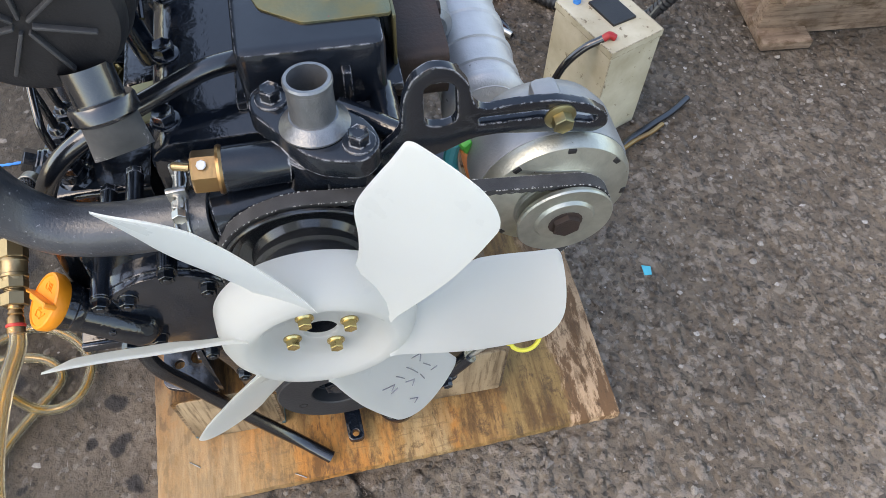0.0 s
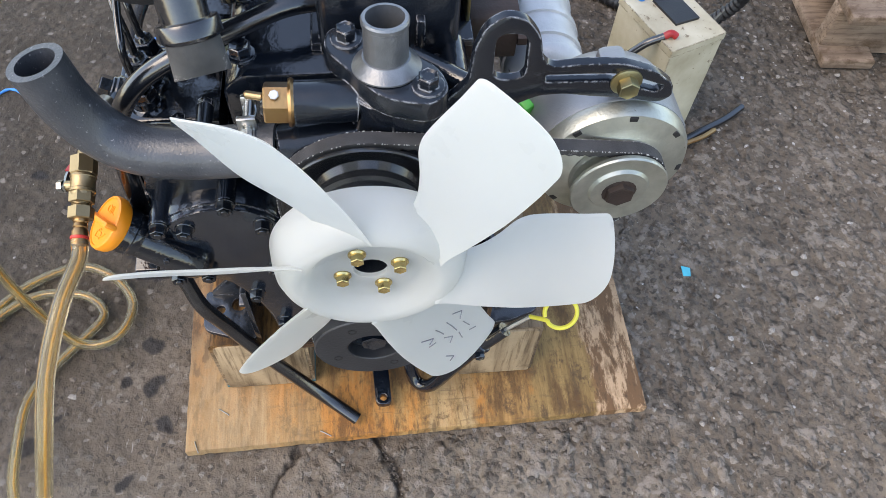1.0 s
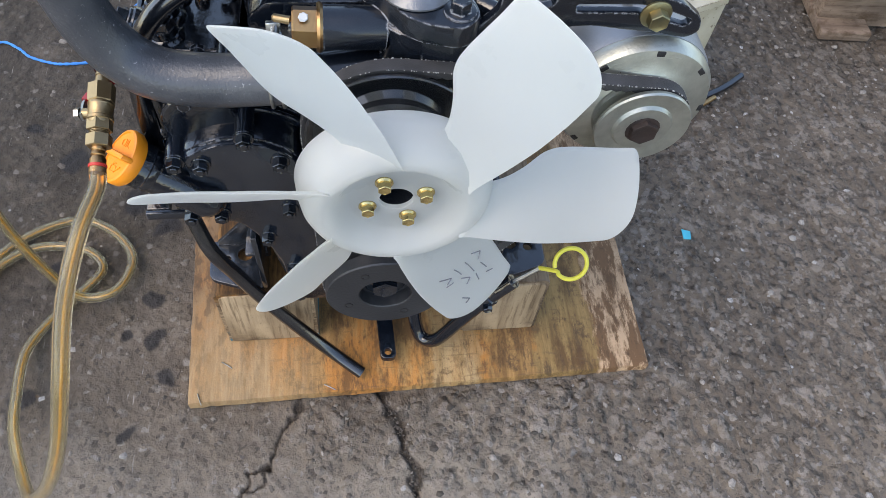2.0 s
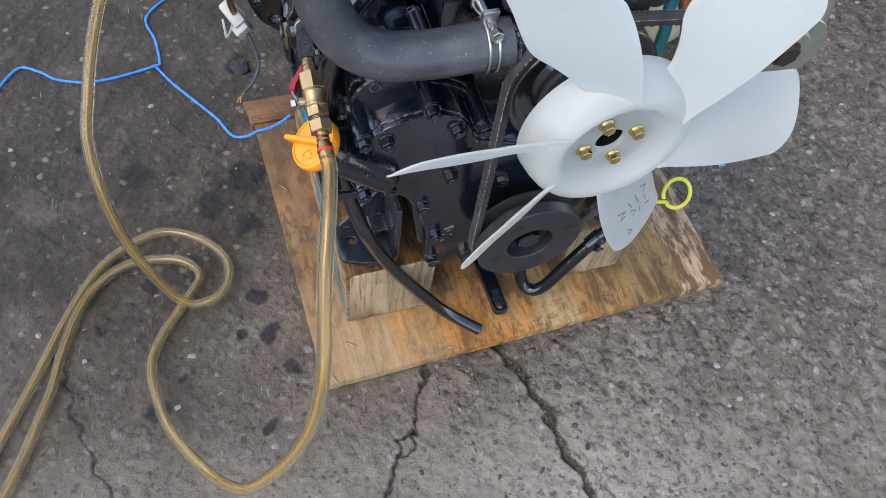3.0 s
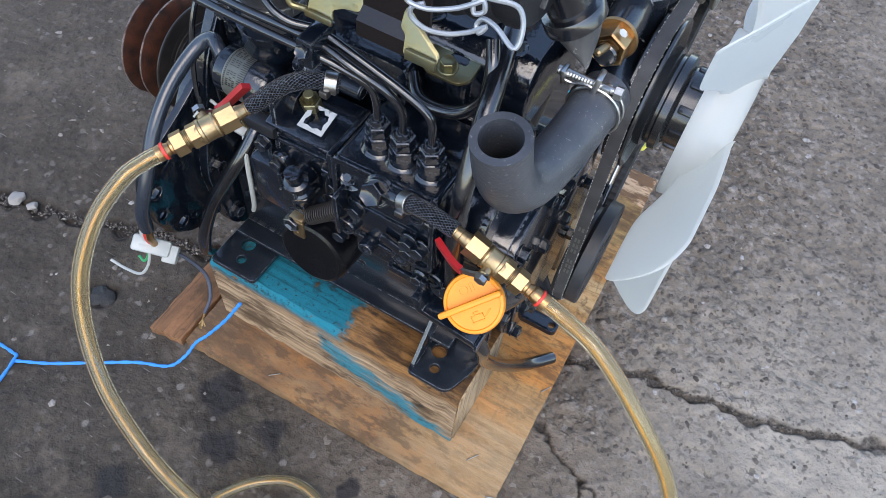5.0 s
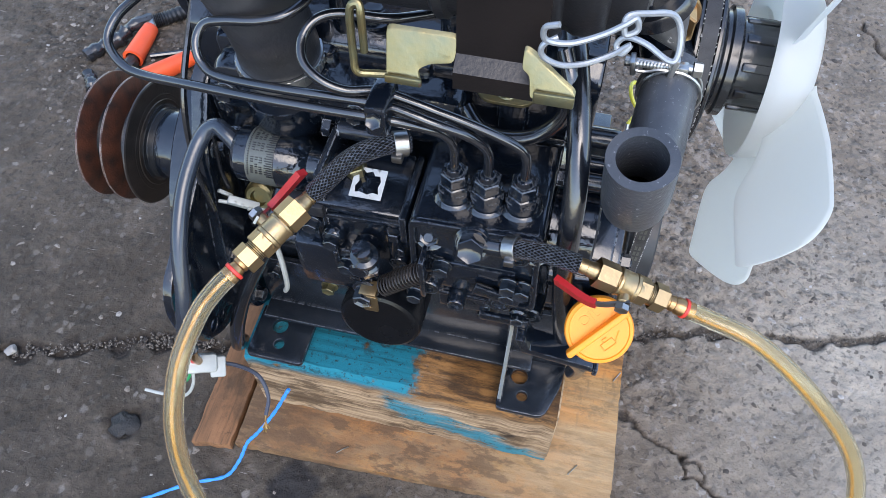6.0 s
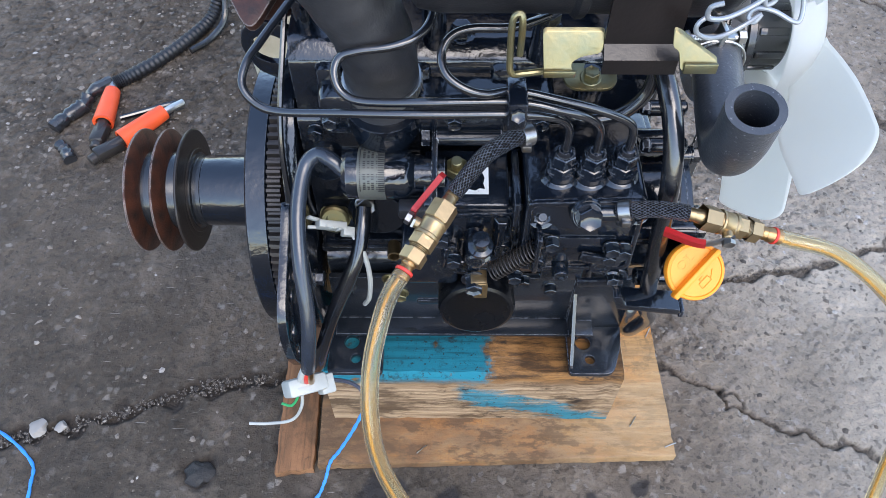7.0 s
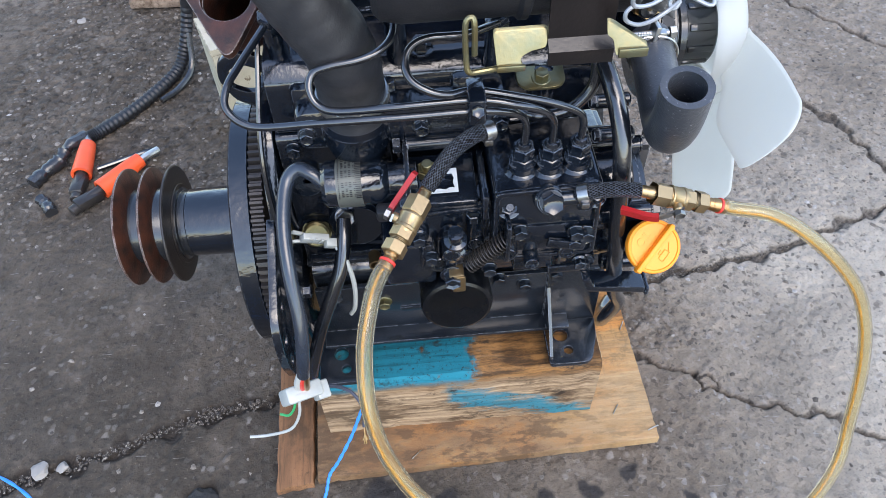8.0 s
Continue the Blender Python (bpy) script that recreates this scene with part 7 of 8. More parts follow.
    bm = lathe(B(), V(0.003, -0.118, 0.29), d, [(0, 0), (0, 0.033), (0.004, 0.0365), (0.077, 0.0365), (0.081, 0.035), (0.0825, 0.032), (0.0818, 0.029), (0.0815, 0)], 48)
    filt = E_("oil_filter", bm, filter_black, "gloss black spin-on oil filter")
    rot = Matrix((V(1, 0, 0), V(0, -0.6, -0.8), V(0, -0.8, 0.6))).transposed().to_4x4()
    bm = B()
    for k in range(3):
        box(bm, V(-0.012 + k * 0.006, -0.152 - 0.004 * (k % 2), 0.3302), (0.0035, 0.006, 0.0006), 0)
    for k in range(5):
        box(bm, V(0.006 + 0.0035 * k, -0.147, 0.3296 - 0.0007 * k), (0.0022, 0.0024, 0.0006), 0)
    part("print", bm, label_silver, filt)
    bolts("block_bolt", [V(-0.14, -0.1, 0.44), V(-0.05, -0.104, 0.345), V(-0.06, -0.106, 0.3), V(-0.1, -0.104, 0.268), V(0.02, -0.112, 0.268), V(0.11, -0.112, 0.268), V(-0.03, -0.112, 0.268)], (0, -1, 0), bolt_paint, engine, af=0.012)
    bm = lathe(B(), V(-0.137, -0.098, 0.318), (0, -0.9, 0.42), [(0, 0), (0, 0.0155), (0.006, 0.0155), (0.006, 0.0125), (0.009, 0.0125), (0.009, 0.0145), (0.013, 0.0145), (0.015, 0.012), (0.015, 0.008), (0.01, 0.007), (0.01, 0)], 30)
    E_("drain_plug", bm, gold, "yellow-plated ringed plug")
    bm = hexbolt(B(), V(-0.104, -0.112, 0.352), (0.2, -0.8, 0.5), 0.016, 0.01, 0.01)
    E_("cable_nut", bm, steel, "bare steel terminal nut")
    bm = tube(B(), [V(-0.08, -0.105, 0.284), V(-0.079, -0.128, 0.286)], 0.0068, 16, 2, inner=0.005)
    E_("drain_stub", bm, brass, "short open brass drain stub")
    rot = Matrix((V(1, 0, 0), V(0, 0.15, 1).normalized(), V(0, -1, 0.15).normalized())).transposed().to_4x4()
    text_part("76", V(-0.096, -0.1015, 0.302), rot, 0.022, cast_paint, engine, "cast_number", 0.0022)


def injection_lines():
    N = [((0.063, -0.1755, 0.495), (0.063, -0.177, 0.517), (0.058, -0.179, 0.53), (0.045, -0.185, 0.541), (0.02, -0.191, 0.5495), (-0.02, -0.191, 0.549), (-0.06, -0.19, 0.548), (-0.1, -0.186, 0.545), (-0.142, -0.178, 0.538), (-0.16, -0.173, 0.54), (-0.171, -0.163, 0.548), (-0.169, -0.148, 0.556), (-0.161, -0.13, 0.56), (-0.149, -0.108, 0.566), (-0.138, -0.09, 0.572)),
         ((0.086, -0.1775, 0.497), (0.085, -0.178, 0.52), (0.075, -0.183, 0.537), (0.052, -0.188, 0.55), (0.02, -0.186, 0.556), (-0.04, -0.186, 0.555), (-0.084, -0.18, 0.55), (-0.099, -0.174, 0.553), (-0.104, -0.166, 0.562), (-0.1, -0.158, 0.57), (-0.087, -0.156, 0.574), (-0.065, -0.154, 0.576), (-0.048, -0.148, 0.579), (-0.038, -0.135, 0.583), (-0.036, -0.118, 0.59)),
         ((0.11, -0.1765, 0.498), (0.1095, -0.177, 0.518), (0.103, -0.177, 0.529), (0.08, -0.179, 0.542), (0.052, -0.18, 0.552), (0.02, -0.18, 0.5605), (0.0, -0.187, 0.564), (-0.015, -0.187, 0.569), (-0.027, -0.18, 0.575), (-0.03, -0.168, 0.582), (-0.024, -0.158, 0.588), (-0.01, -0.152, 0.59), (0.018, -0.148, 0.588), (0.045, -0.125, 0.58))]
    for pts in N:
        E_("injection_line", tube(B(), [V(*p) for p in pts], 0.0032, 12, 7), gloss_rubber, "thin bent black steel injection line")
    bm = B()
    box(bm, V(0.021, -0.1855, 0.5545), (0.014, 0.03, 0.024), 0.003, (0, 0, 0))
    hexbolt(bm, V(0.021, -0.2, 0.557), (0, -0.8, 0.6), 0.009, 0.005)
    E_("line_clamp", bm, paint, "black clamp holding the injection lines")
    for x, y, z in ((-0.138, -0.088, 0.575), (-0.036, -0.104, 0.587), (0.047, -0.118, 0.583)):
        bm = cyl(B(), V(x, y + 0.02, 0.52), V(x, y + 0.012, z - 0.012), 0.0095)
        hexbolt(bm, V(x, y + 0.012, z - 0.02), (0, -0.2, 1), 0.018, 0.01)
        hexbolt(bm, V(x, y + 0.003, z - 0.006), (0, -0.5, 0.8), 0.014, 0.012)
        E_("injector", bm, paint)
    E_("return_line", tube(B(), [V(-0.12, -0.06, 0.57), V(-0.08, -0.07, 0.585), V(-0.03, -0.085, 0.582), V(0.02, -0.09, 0.585), V(0.06, -0.09, 0.57)], 0.0022, 8, 6), gloss_rubber)
    E_("fuel_return_hose", tube(B(), [V(0.06, -0.12, 0.496), V(0.076, -0.136, 0.492), V(0.1, -0.138, 0.494), V(0.116, -0.136, 0.502), V(0.127, -0.133, 0.518), V(0.128, -0.128, 0.54), V(0.12, -0.115, 0.556)], 0.0055, 12, 7), gloss_rubber)
    E_("breather_hose", tube(B(), [V(0.102, -0.02, 0.56), V(0.112, -0.05, 0.562), V(0.122, -0.085, 0.553), V(0.132, -0.125, 0.54), V(0.139, -0.157, 0.523), V(0.143, -0.178, 0.5), V(0.145, -0.192, 0.468), V(0.148, -0.198, 0.42), V(0.156, -0.197, 0.35), V(0.168, -0.184, 0.285), V(0.181, -0.173, 0.245), V(0.18, -0.157, 0.195), V(0.187, -0.13, 0.14), V(0.2, -0.09, 0.078), V(0.213, -0.06, 0.045), V(0.234, -0.028, 0.03)], 0.0078, 18, 7, inner=0.0055), gloss_rubber, "glossy black rubber breather hose")
    # small studs behind the timing cover
    for y, z in ((-0.145, 0.47), (-0.16, 0.44), (-0.12, 0.487)):
        bm = cyl(B(), V(0.135, y, z), V(0.166, y, z), 0.0065)
        hexbolt(bm, V(0.136, y, z), (-1, 0, 0), 0.011, 0.006)
        E_("cover_stud", bm, grey_paint)
    # rear lifting eye
    bm = prism(B(), [fillet([(-0.211, 0.468), (-0.207, 0.49), (-0.19, 0.498), (-0.166, 0.492), (-0.156, 0.465), (-0.142, 0.42), (-0.142, 0.37), (-0.158, 0.37), (-0.17, 0.425), (-0.2, 0.442)], 0.008, 4), fillet([(-0.2, 0.458), (-0.2, 0.478), (-0.185, 0.484), (-0.168, 0.476), (-0.167, 0.452), (-0.185, 0.45)], 0.006, 4), circle_pts(-0.155, 0.42, 0.005, 12)], on_y(-0.02), 0.007, 0.001)
    E_("lifting_eye", bm, paint)
    E_("speed_cable", tube(B(), [V(-0.152, -0.03, 0.565), V(-0.158, -0.075, 0.52), V(-0.165, -0.12, 0.46), V(-0.165, -0.14, 0.4), V(-0.158, -0.15, 0.35)], 0.0026, 8, 8), gloss_rubber)


def front_low_parts():
    bm = prism(B(), [fillet([(-0.01, 0.0), (-0.01, 0.115), (0.01, 0.115), (0.01, 0.0)], [0.008, 0, 0, 0.008]), circle_pts(0, 0.009, 0.0042, 14)], lambda u, v, w: V(0.223 - v, 0.006 + u - 0.05 * v, 0.036 + 0.08 * v + w), 0.009, 0.0012)
    E_("stay_bar", bm, paint, "flat black stay bar with a hole")
    tb = tube(B(), [V(0.17, 0.038, 0.1), V(0.186, 0.042, 0.06), V(0.198, 0.05, 0.045), V(0.206, 0.066, 0.055), V(0.205, 0.09, 0.1), V(0.203, 0.115, 0.145), V(0.2, 0.145, 0.185)], 0.0085, 16, 7)
    tubeob = E_("dipstick_tube", tb, paint, "bent black dipstick tube")
    bm = cyl(B(), V(0.203, 0.112, 0.14), V(0.202, 0.124, 0.157), 0.0105)
    hexbolt(bm, V(0.21, 0.118, 0.15), (1, 0, 0), 0.01, 0.008)
    part("tube_clamp", bm, bolt_paint, tubeob)
    bm = tube(B(), [V(0.2, 0.143, 0.182), V(0.199, 0.17, 0.21)], 0.0028, 10, 3)
    part("dipstick", bm, zinc, tubeob)
    rn, rc = V(0.75, -0.05, 0.66).normalized(), V(0.206, 0.2, 0.228)
    re1 = V(0, 1, 0)
    re1 = (re1 - rn * re1.dot(rn)).normalized()
    re2 = rn.cross(re1)
    ringp = [rc + re1 * 0.0175 * math.cos(a) + re2 * 0.0175 * math.sin(a) for a in (math.tau * k / 24 + 3.6 for k in range(24))]
    bm = tube(B(), [V(0.199, 0.17, 0.21)] + ringp, 0.0024, 10, 3)
    part("dipstick_ring", bm, yellow_paint, tubeob, "yellow dipstick ring")
    # starter motor on the far side
    bm = lathe(B(), V(-0.14, 0.185, 0.4), (1, 0, 0.0), [(0, 0), (0, 0.042), (0.02, 0.045), (0.03, 0.04), (0.07, 0.04), (0.072, 0.0425), (0.08, 0.0425), (0.082, 0.0405), (0.112, 0.0405), (0.113, 0.0425), (0.119, 0.0425), (0.12, 0.0405), (0.143, 0.0405), (0.144, 0.0415), (0.15, 0.0415), (0.151, 0.039), (0.17, 0.039), (0.176, 0.036), (0.182, 0.034), (0.182, 0)], 40)
    st = E_("starter_motor", bm, bright_alu, "grey aluminium starter motor")
    bm = lathe(B(), V(-0.11, 0.14, 0.45), (1, 0, 0), [(0, 0), (0, 0.022), (0.004, 0.024), (0.08, 0.024), (0.085, 0.018), (0.085, 0)], 30)
    part("starter_solenoid", bm, alu, st)
    part("terminal_bolt", hexbolt(B(), V(0.035, 0.19, 0.42), (1, 0, 0), 0.01, 0.006, 0.009), steel, st)
    bm = lathe(B(), V(0.026, 0.185, 0.4), (1, 0, 0), [(0, 0.0412), (0, 0.0425), (0.004, 0.0432), (0.007, 0.0425), (0.011, 0.0405), (0.016, 0.033), (0.018, 0.02), (0.0185, 0.012), (0.024, 0.0115), (0.0245, 0.0)], 40)
    part("end_cap", bm, bright_alu, st)
    bolts("through_bolt", [V(0.037, 0.185 + 0.03 * math.cos(a), 0.4 + 0.03 * math.sin(a)) for a in (0.7, 3.84)], (1, 0, 0), steel, st, "", 0.008, 0.005)
    plug = box(B(), V(0.15, 0.136, 0.487), (0.012, 0.009, 0.018), 0.002, (20, 10, 30))
    E_("alternator_plug", plug, green_plug, "bright green plastic plug")
    E_("alternator_wire", tube(B(), [V(0.15, 0.1365, 0.48), V(0.152, 0.14, 0.462), V(0.158, 0.145, 0.44), V(0.16, 0.15, 0.41)], 0.0045, 10, 6), orange_wire, "orange insulated wire")
    E_("alternator_wire", tube(B(), [V(0.146, 0.128, 0.486), V(0.145, 0.126, 0.465), V(0.15, 0.128, 0.44), V(0.15, 0.13, 0.4)], 0.006, 10, 6), teal_wire, "turquoise insulated wire")
    bm = cyl(B(), V(-0.12, 0.13, 0.4), V(-0.155, 0.13, 0.4), 0.06)
    E_("starter_flange", bm, paint)


injection_pump()
injection_lines()
front_low_parts()


# ---------------------------------------------------------------- valves, hoses and wires
def ball_valve(p0, p1, bend, lever_to, out, hose_from, label):
    """Brass ball valve: barbed tails, two hexagon nuts, round body, stem and red lever."""
    p0, p1 = Vector(p0), Vector(p1)
    d = (p1 - p0).normalized()
    L = (p1 - p0).length
    th = group_thing("ball_valve", p0, label, "valve", "ball valves on the fuel lines")
    def P_(n, bm, m, lb="", par=None):
        return part(n, bm, m, par or th, lb)
    bm = lathe(B(), p0, d, [(0, 0), (0, 0.0046), (0.004, 0.0052), (0.0045, 0.0052), (0.005, 0.0046), (0.009, 0.0054), (0.0095, 0.0048), (0.014, 0.0056), (0.0145, 0.0058), (0.018, 0.0058), (0.018, 0)], 22)
    P_("tail", bm, brass)
    bm = hexbolt(B(), p0 + d * 0.0165, d, 0.0175, 0.0145, dish=False)
    P_("nut", bm, brass)
    bm = lathe(B(), p0 + d * 0.03, d, [(0, 0), (0, 0.008), (0.0012, 0.0085), (0.0018, 0.0096), (0.0032, 0.0098), (0.0042, 0.0092), (0.0125, 0.0092), (0.0132, 0.0097), (0.0152, 0.0097), (0.016, 0.0088), (0.018, 0.0085), (0.018, 0)], 30)
    P_("body", bm, brass)
    bm = hexbolt(B(), p0 + d * 0.0455, d, 0.0165, 0.0085, dish=False)
    for k in range(4):
        ring(bm, p0 + d * (0.054 + 0.0012 * k), d, 0.004, 0.0074, 0.0009, 0.0003)
    P_("nut", bm, brass)
    bm = hexbolt(B(), p0 + d * 0.0575, d, 0.0165, 0.0095, dish=False)
    P_("nut", bm, brass)
    end = p0 + d * L
    bm = lathe(B(), p0 + d * 0.065, d, [(0, 0), (0, 0.0055), (0.004, 0.0055), (0.005, 0.0047), (0.008, 0.0056), (0.009, 0.0047), (0.0115, 0.006), (L - 0.065, 0.006), (L - 0.065, 0)], 22)
    P_("tail", bm, copper)
    bm = ring(B(), p0 + d * (L - 0.007), d, 0.0058, 0.0068, 0.0025, 0.0004)
    P_("red_ring", bm, red_wire, "red ring")
    c = p0 + d * 0.039
    out = Vector(out)
    out = (out - d * out.dot(d)).normalized()
    bm = cyl(B(), c, c + out * 0.0145, 0.0042)
    P_("stem", bm, brass)
    P_("stem_nut", hexbolt(B(), c + out * 0.0155, out, 0.0085, 0.004), steel, "steel hexagon nut")
    base = c + out * 0.014
    way = spline([base - (Vector(bend) - base) * 0.25, base, Vector(bend), Vector(lever_to)], 8)
    def strap(pts, w0, w1, thick):
        """A flat bar along pts, lying across the stem."""
        bm = B()
        rows = []
        for i, p in enumerate(pts):
            u = (pts[min(i + 1, len(pts) - 1)] - pts[max(i - 1, 0)]).normalized()
            side = u.cross(out).normalized()
            up = side.cross(u)
            w = w0 + (w1 - w0) * i / (len(pts) - 1)
            rows.append([bm.verts.new(p + side * a * w + up * b * thick) for a, b in ((-1, -1), (1, -1), (1, 1), (-1, 1))])
        for r0, r1 in zip(rows, rows[1:]):
            for k in range(4):
                bm.faces.new((r0[k], r0[(k + 1) % 4], r1[(k + 1) % 4], r1[k]))
        bm.faces.new(rows[0])
        bm.faces.new(rows[-1])
        bmesh.ops.bevel(bm, geom=[e for e in bm.edges if len(e.link_faces) == 2 and e.calc_face_angle(0) > 1], offset=min(0.0012, thick * 0.6), segments=2, affect="EDGES")
        return bm
    cut = int(len(way) * 0.62)
    P_("lever", strap(way[:cut + 3], 0.0032, 0.0024, 0.0009), steel, "dull steel lever")
    P_("lever_grip", strap(way[cut:], 0.0032, 0.0042, 0.0022), red_plastic, "red plastic lever grip")
    # braided hose and its clip
    bm = tube(B(), [Vector(q) for q in hose_from] + [p0 + d * 0.005], 0.0066, 22, 8)
    P_("braided_hose", bm, braid, "black braided hose with silver flecks")
    a, b = Vector(hose_from[0]), Vector(hose_from[1])
    e = (b - a).normalized()
    bm = ring(B(), a + e * 0.002, e, 0.0072, 0.0084, 0.009, 0.0003)
    box(bm, a + e * 0.006 + V(0, -0.009, -0.003), (0.007, 0.006, 0.006), 0.001)
    P_("hose_clip", bm, steel, "worm-drive hose clip")
    return end, d


endF, dF = ball_valve((0.15, -0.2145, 0.4725), (0.2325, -0.2165, 0.4435), (0.167, -0.23, 0.453), (0.142, -0.216, 0.45), (0, -1, -0.15), [(0.104, -0.207, 0.463), (0.118, -0.21, 0.469), (0.135, -0.2125, 0.4725)], "brass ball valve with a red lever beside the oil cap")
endB, dB = ball_valve((-0.018, -0.213, 0.4985), (-0.0585, -0.279, 0.479), (-0.05, -0.221, 0.481), (-0.029, -0.209, 0.507), (-1, 0.05, 0.1), [(0.036, -0.182, 0.522), (0.02, -0.19, 0.524), (0.001, -0.2, 0.517)], "brass ball valve with a red lever beside the pump")


def clear_hose(pts, label):
    th = group_thing("fuel_hose", (pts[-1][0], pts[-1][1], 0), label, "hose", "clear fuel hoses")
    part("tubing", tube(B(), pts, 0.0064, 18, 8, inner=0.0044), pvc, th)
    # a thread of fuel lying along the lower side of the bore
    side = V(-0.6, -0.15, -0.78).normalized()
    low = [Vector(p) + side * 0.0032 for p in pts]
    part("fuel_thread", tube(B(), low, 0.0013, 10, 8), fuel, th, "amber fuel inside the tubing")
    return th


clear_hose([endF - dF * 0.004, endF + dF * 0.012, V(0.279, -0.2255, 0.4345), V(0.322, -0.239, 0.406), V(0.366, -0.251, 0.358), V(0.39, -0.265, 0.31), V(0.4, -0.286, 0.258), V(0.399, -0.314, 0.2), V(0.39, -0.345, 0.15), V(0.356, -0.376, 0.105), V(0.291, -0.414, 0.062), V(0.236, -0.433, 0.032), V(0.175, -0.44, 0.016), V(0.131, -0.423, 0.009), V(0.09, -0.391, 0.008), V(0.055, -0.366, 0.01), V(0.025, -0.388, 0.0085), V(0.014, -0.43, 0.008), V(0.02, -0.47, 0.008), V(0.055, -0.512, 0.008), V(0.12, -0.542, 0.008), V(0.184, -0.563, 0.008), V(0.3, -0.62, 0.008), V(0.4, -0.7, 0.008)],
           "clear amber plastic fuel hose coiled on the concrete")
clear_hose([endB - dB * 0.004, endB + dB * 0.01, V(-0.07, -0.305, 0.471), V(-0.0775, -0.333, 0.449), V(-0.078, -0.362, 0.414), V(-0.068, -0.385, 0.375), V(-0.044, -0.406, 0.335), V(-0.008, -0.421, 0.303), V(0.03, -0.43, 0.28), V(0.065, -0.431, 0.235), V(0.08, -0.426, 0.155), V(0.092, -0.408, 0.07), V(0.102, -0.384, 0.024), V(0.1, -0.35, 0.021), V(0.076, -0.33, 0.02), V(0.033, -0.331, 0.012), V(-0.01, -0.366, 0.008), V(-0.027, -0.418, 0.008), V(0.008, -0.487, 0.008), V(0.082, -0.539, 0.008), V(0.151, -0.575, 0.008), V(0.26, -0.64, 0.008), V(0.36, -0.72, 0.008)],
           "clear amber plastic fuel hose looping down to the concrete")


def wires():
    loom = group_thing("wiring_loom", (-0.15, -0.25, 0.25), "grey-black sleeved wiring loom hanging beside the flywheel", "wiring")
    part("sleeve", tube(B(), [V(-0.112, -0.148, 0.441), V(-0.122, -0.143, 0.449), V(-0.134, -0.138, 0.45), V(-0.145, -0.147, 0.441), V(-0.1495, -0.18, 0.422), V(-0.1475, -0.214, 0.395), V(-0.144, -0.24, 0.358), V(-0.147, -0.256, 0.322), V(-0.152, -0.256, 0.29)], 0.0066, 16, 8), grey_sleeve, loom, "grey-blue plastic sleeve")
    for k, (m, dx) in enumerate(((white_plastic, -0.004), (red_wire, 0.0), (copper, 0.004))):
        part("wire", tube(B(), [V(-0.152 + dx * 0.6, -0.256, 0.292), V(-0.156 + dx, -0.257, 0.276), V(-0.158 + dx, -0.254, 0.26)], 0.0038, 8, 6), m, loom)
    bm = box(B(), V(-0.162, -0.252, 0.247), (0.038, 0.017, 0.032), 0.003, (30, 15, 25))
    box(bm, V(-0.143, -0.248, 0.242), (0.014, 0.019, 0.02), 0.002, (30, 15, 25))
    box(bm, V(-0.163, -0.259, 0.252), (0.014, 0.006, 0.02), 0.001, (30, 15, 25))
    part("connector", bm, white_plastic, loom, "white plastic plug")
    part("wire", tube(B(), [V(-0.165, -0.254, 0.245), V(-0.168, -0.262, 0.22), V(-0.18, -0.268, 0.2), V(-0.205, -0.268, 0.19), V(-0.225, -0.268, 0.19)], 0.0016, 8, 7), white_plastic, loom, "white wire end")
    part("wire", tube(B(), [V(-0.168, -0.252, 0.246), V(-0.172, -0.256, 0.226), V(-0.18, -0.258, 0.212), V(-0.19, -0.255, 0.21)], 0.0014, 8, 6), green_wire, loom, "green wire end")
    part("wire", tube(B(), [V(-0.15, -0.25, 0.247), V(-0.134, -0.241, 0.236), V(-0.116, -0.236, 0.21), V(-0.105, -0.247, 0.19), V(-0.106, -0.26, 0.173)], 0.002, 8, 8), blue_wire, loom, "thin grey-blue wire")
    for k in range(6):
        e = V(-0.106 + 0.0035 * math.cos(k), -0.268 - 0.002 * (k % 3), 0.158 + 0.003 * math.sin(2 * k))
        part("bare_strand", tube(B(), [V(-0.106, -0.259, 0.174), V(-0.106, -0.265, 0.166), e], 0.0009, 6, 4), copper, loom, "bare copper strand")
    cab = group_thing("battery_cable", (-0.165, -0.19, 0.15), "thick black rubber cable hanging from the engine block", "cable")
    part("sheath", tube(B(), [V(-0.104, -0.12, 0.357), V(-0.1055, -0.138, 0.345), V(-0.111, -0.155, 0.325), V(-0.121, -0.167, 0.302), V(-0.14, -0.182, 0.258), V(-0.156, -0.19, 0.205), V(-0.167, -0.188, 0.16), V(-0.176, -0.17, 0.13)], 0.0075, 16, 8), gloss_rubber, cab)
    pl = group_thing("wire_plug", (-0.14, -0.14, 0.353), "loose dirty white plastic plug on the engine block", "plug")
    bm = box(B(), V(-0.134, -0.139, 0.353), (0.027, 0.007, 0.016), 0.0012, (28, 24, 12))
    box(bm, V(-0.149, -0.138, 0.362), (0.013, 0.003, 0.006), 0.0008, (28, 38, 12))
    box(bm, V(-0.15, -0.141, 0.353), (0.012, 0.003, 0.005), 0.0008, (28, 16, 12))
    box(bm, V(-0.119, -0.141, 0.346), (0.011, 0.0085, 0.011), 0.001, (28, 24, 12))
    for k in range(3):
        box(bm, V(-0.139 + 0.006 * k, -0.1435, 0.3575 - 0.0024 * k), (0.0022, 0.002, 0.012), 0.0005, (28, 24, 12))
    part("housing", bm, white_plastic, pl)
    part("wire", tube(B(), [V(-0.148, -0.132, 0.362), V(-0.152, -0.128, 0.38), V(-0.15, -0.125, 0.41), V(-0.146, -0.128, 0.435)], 0.002, 8, 6), gloss_rubber, pl)
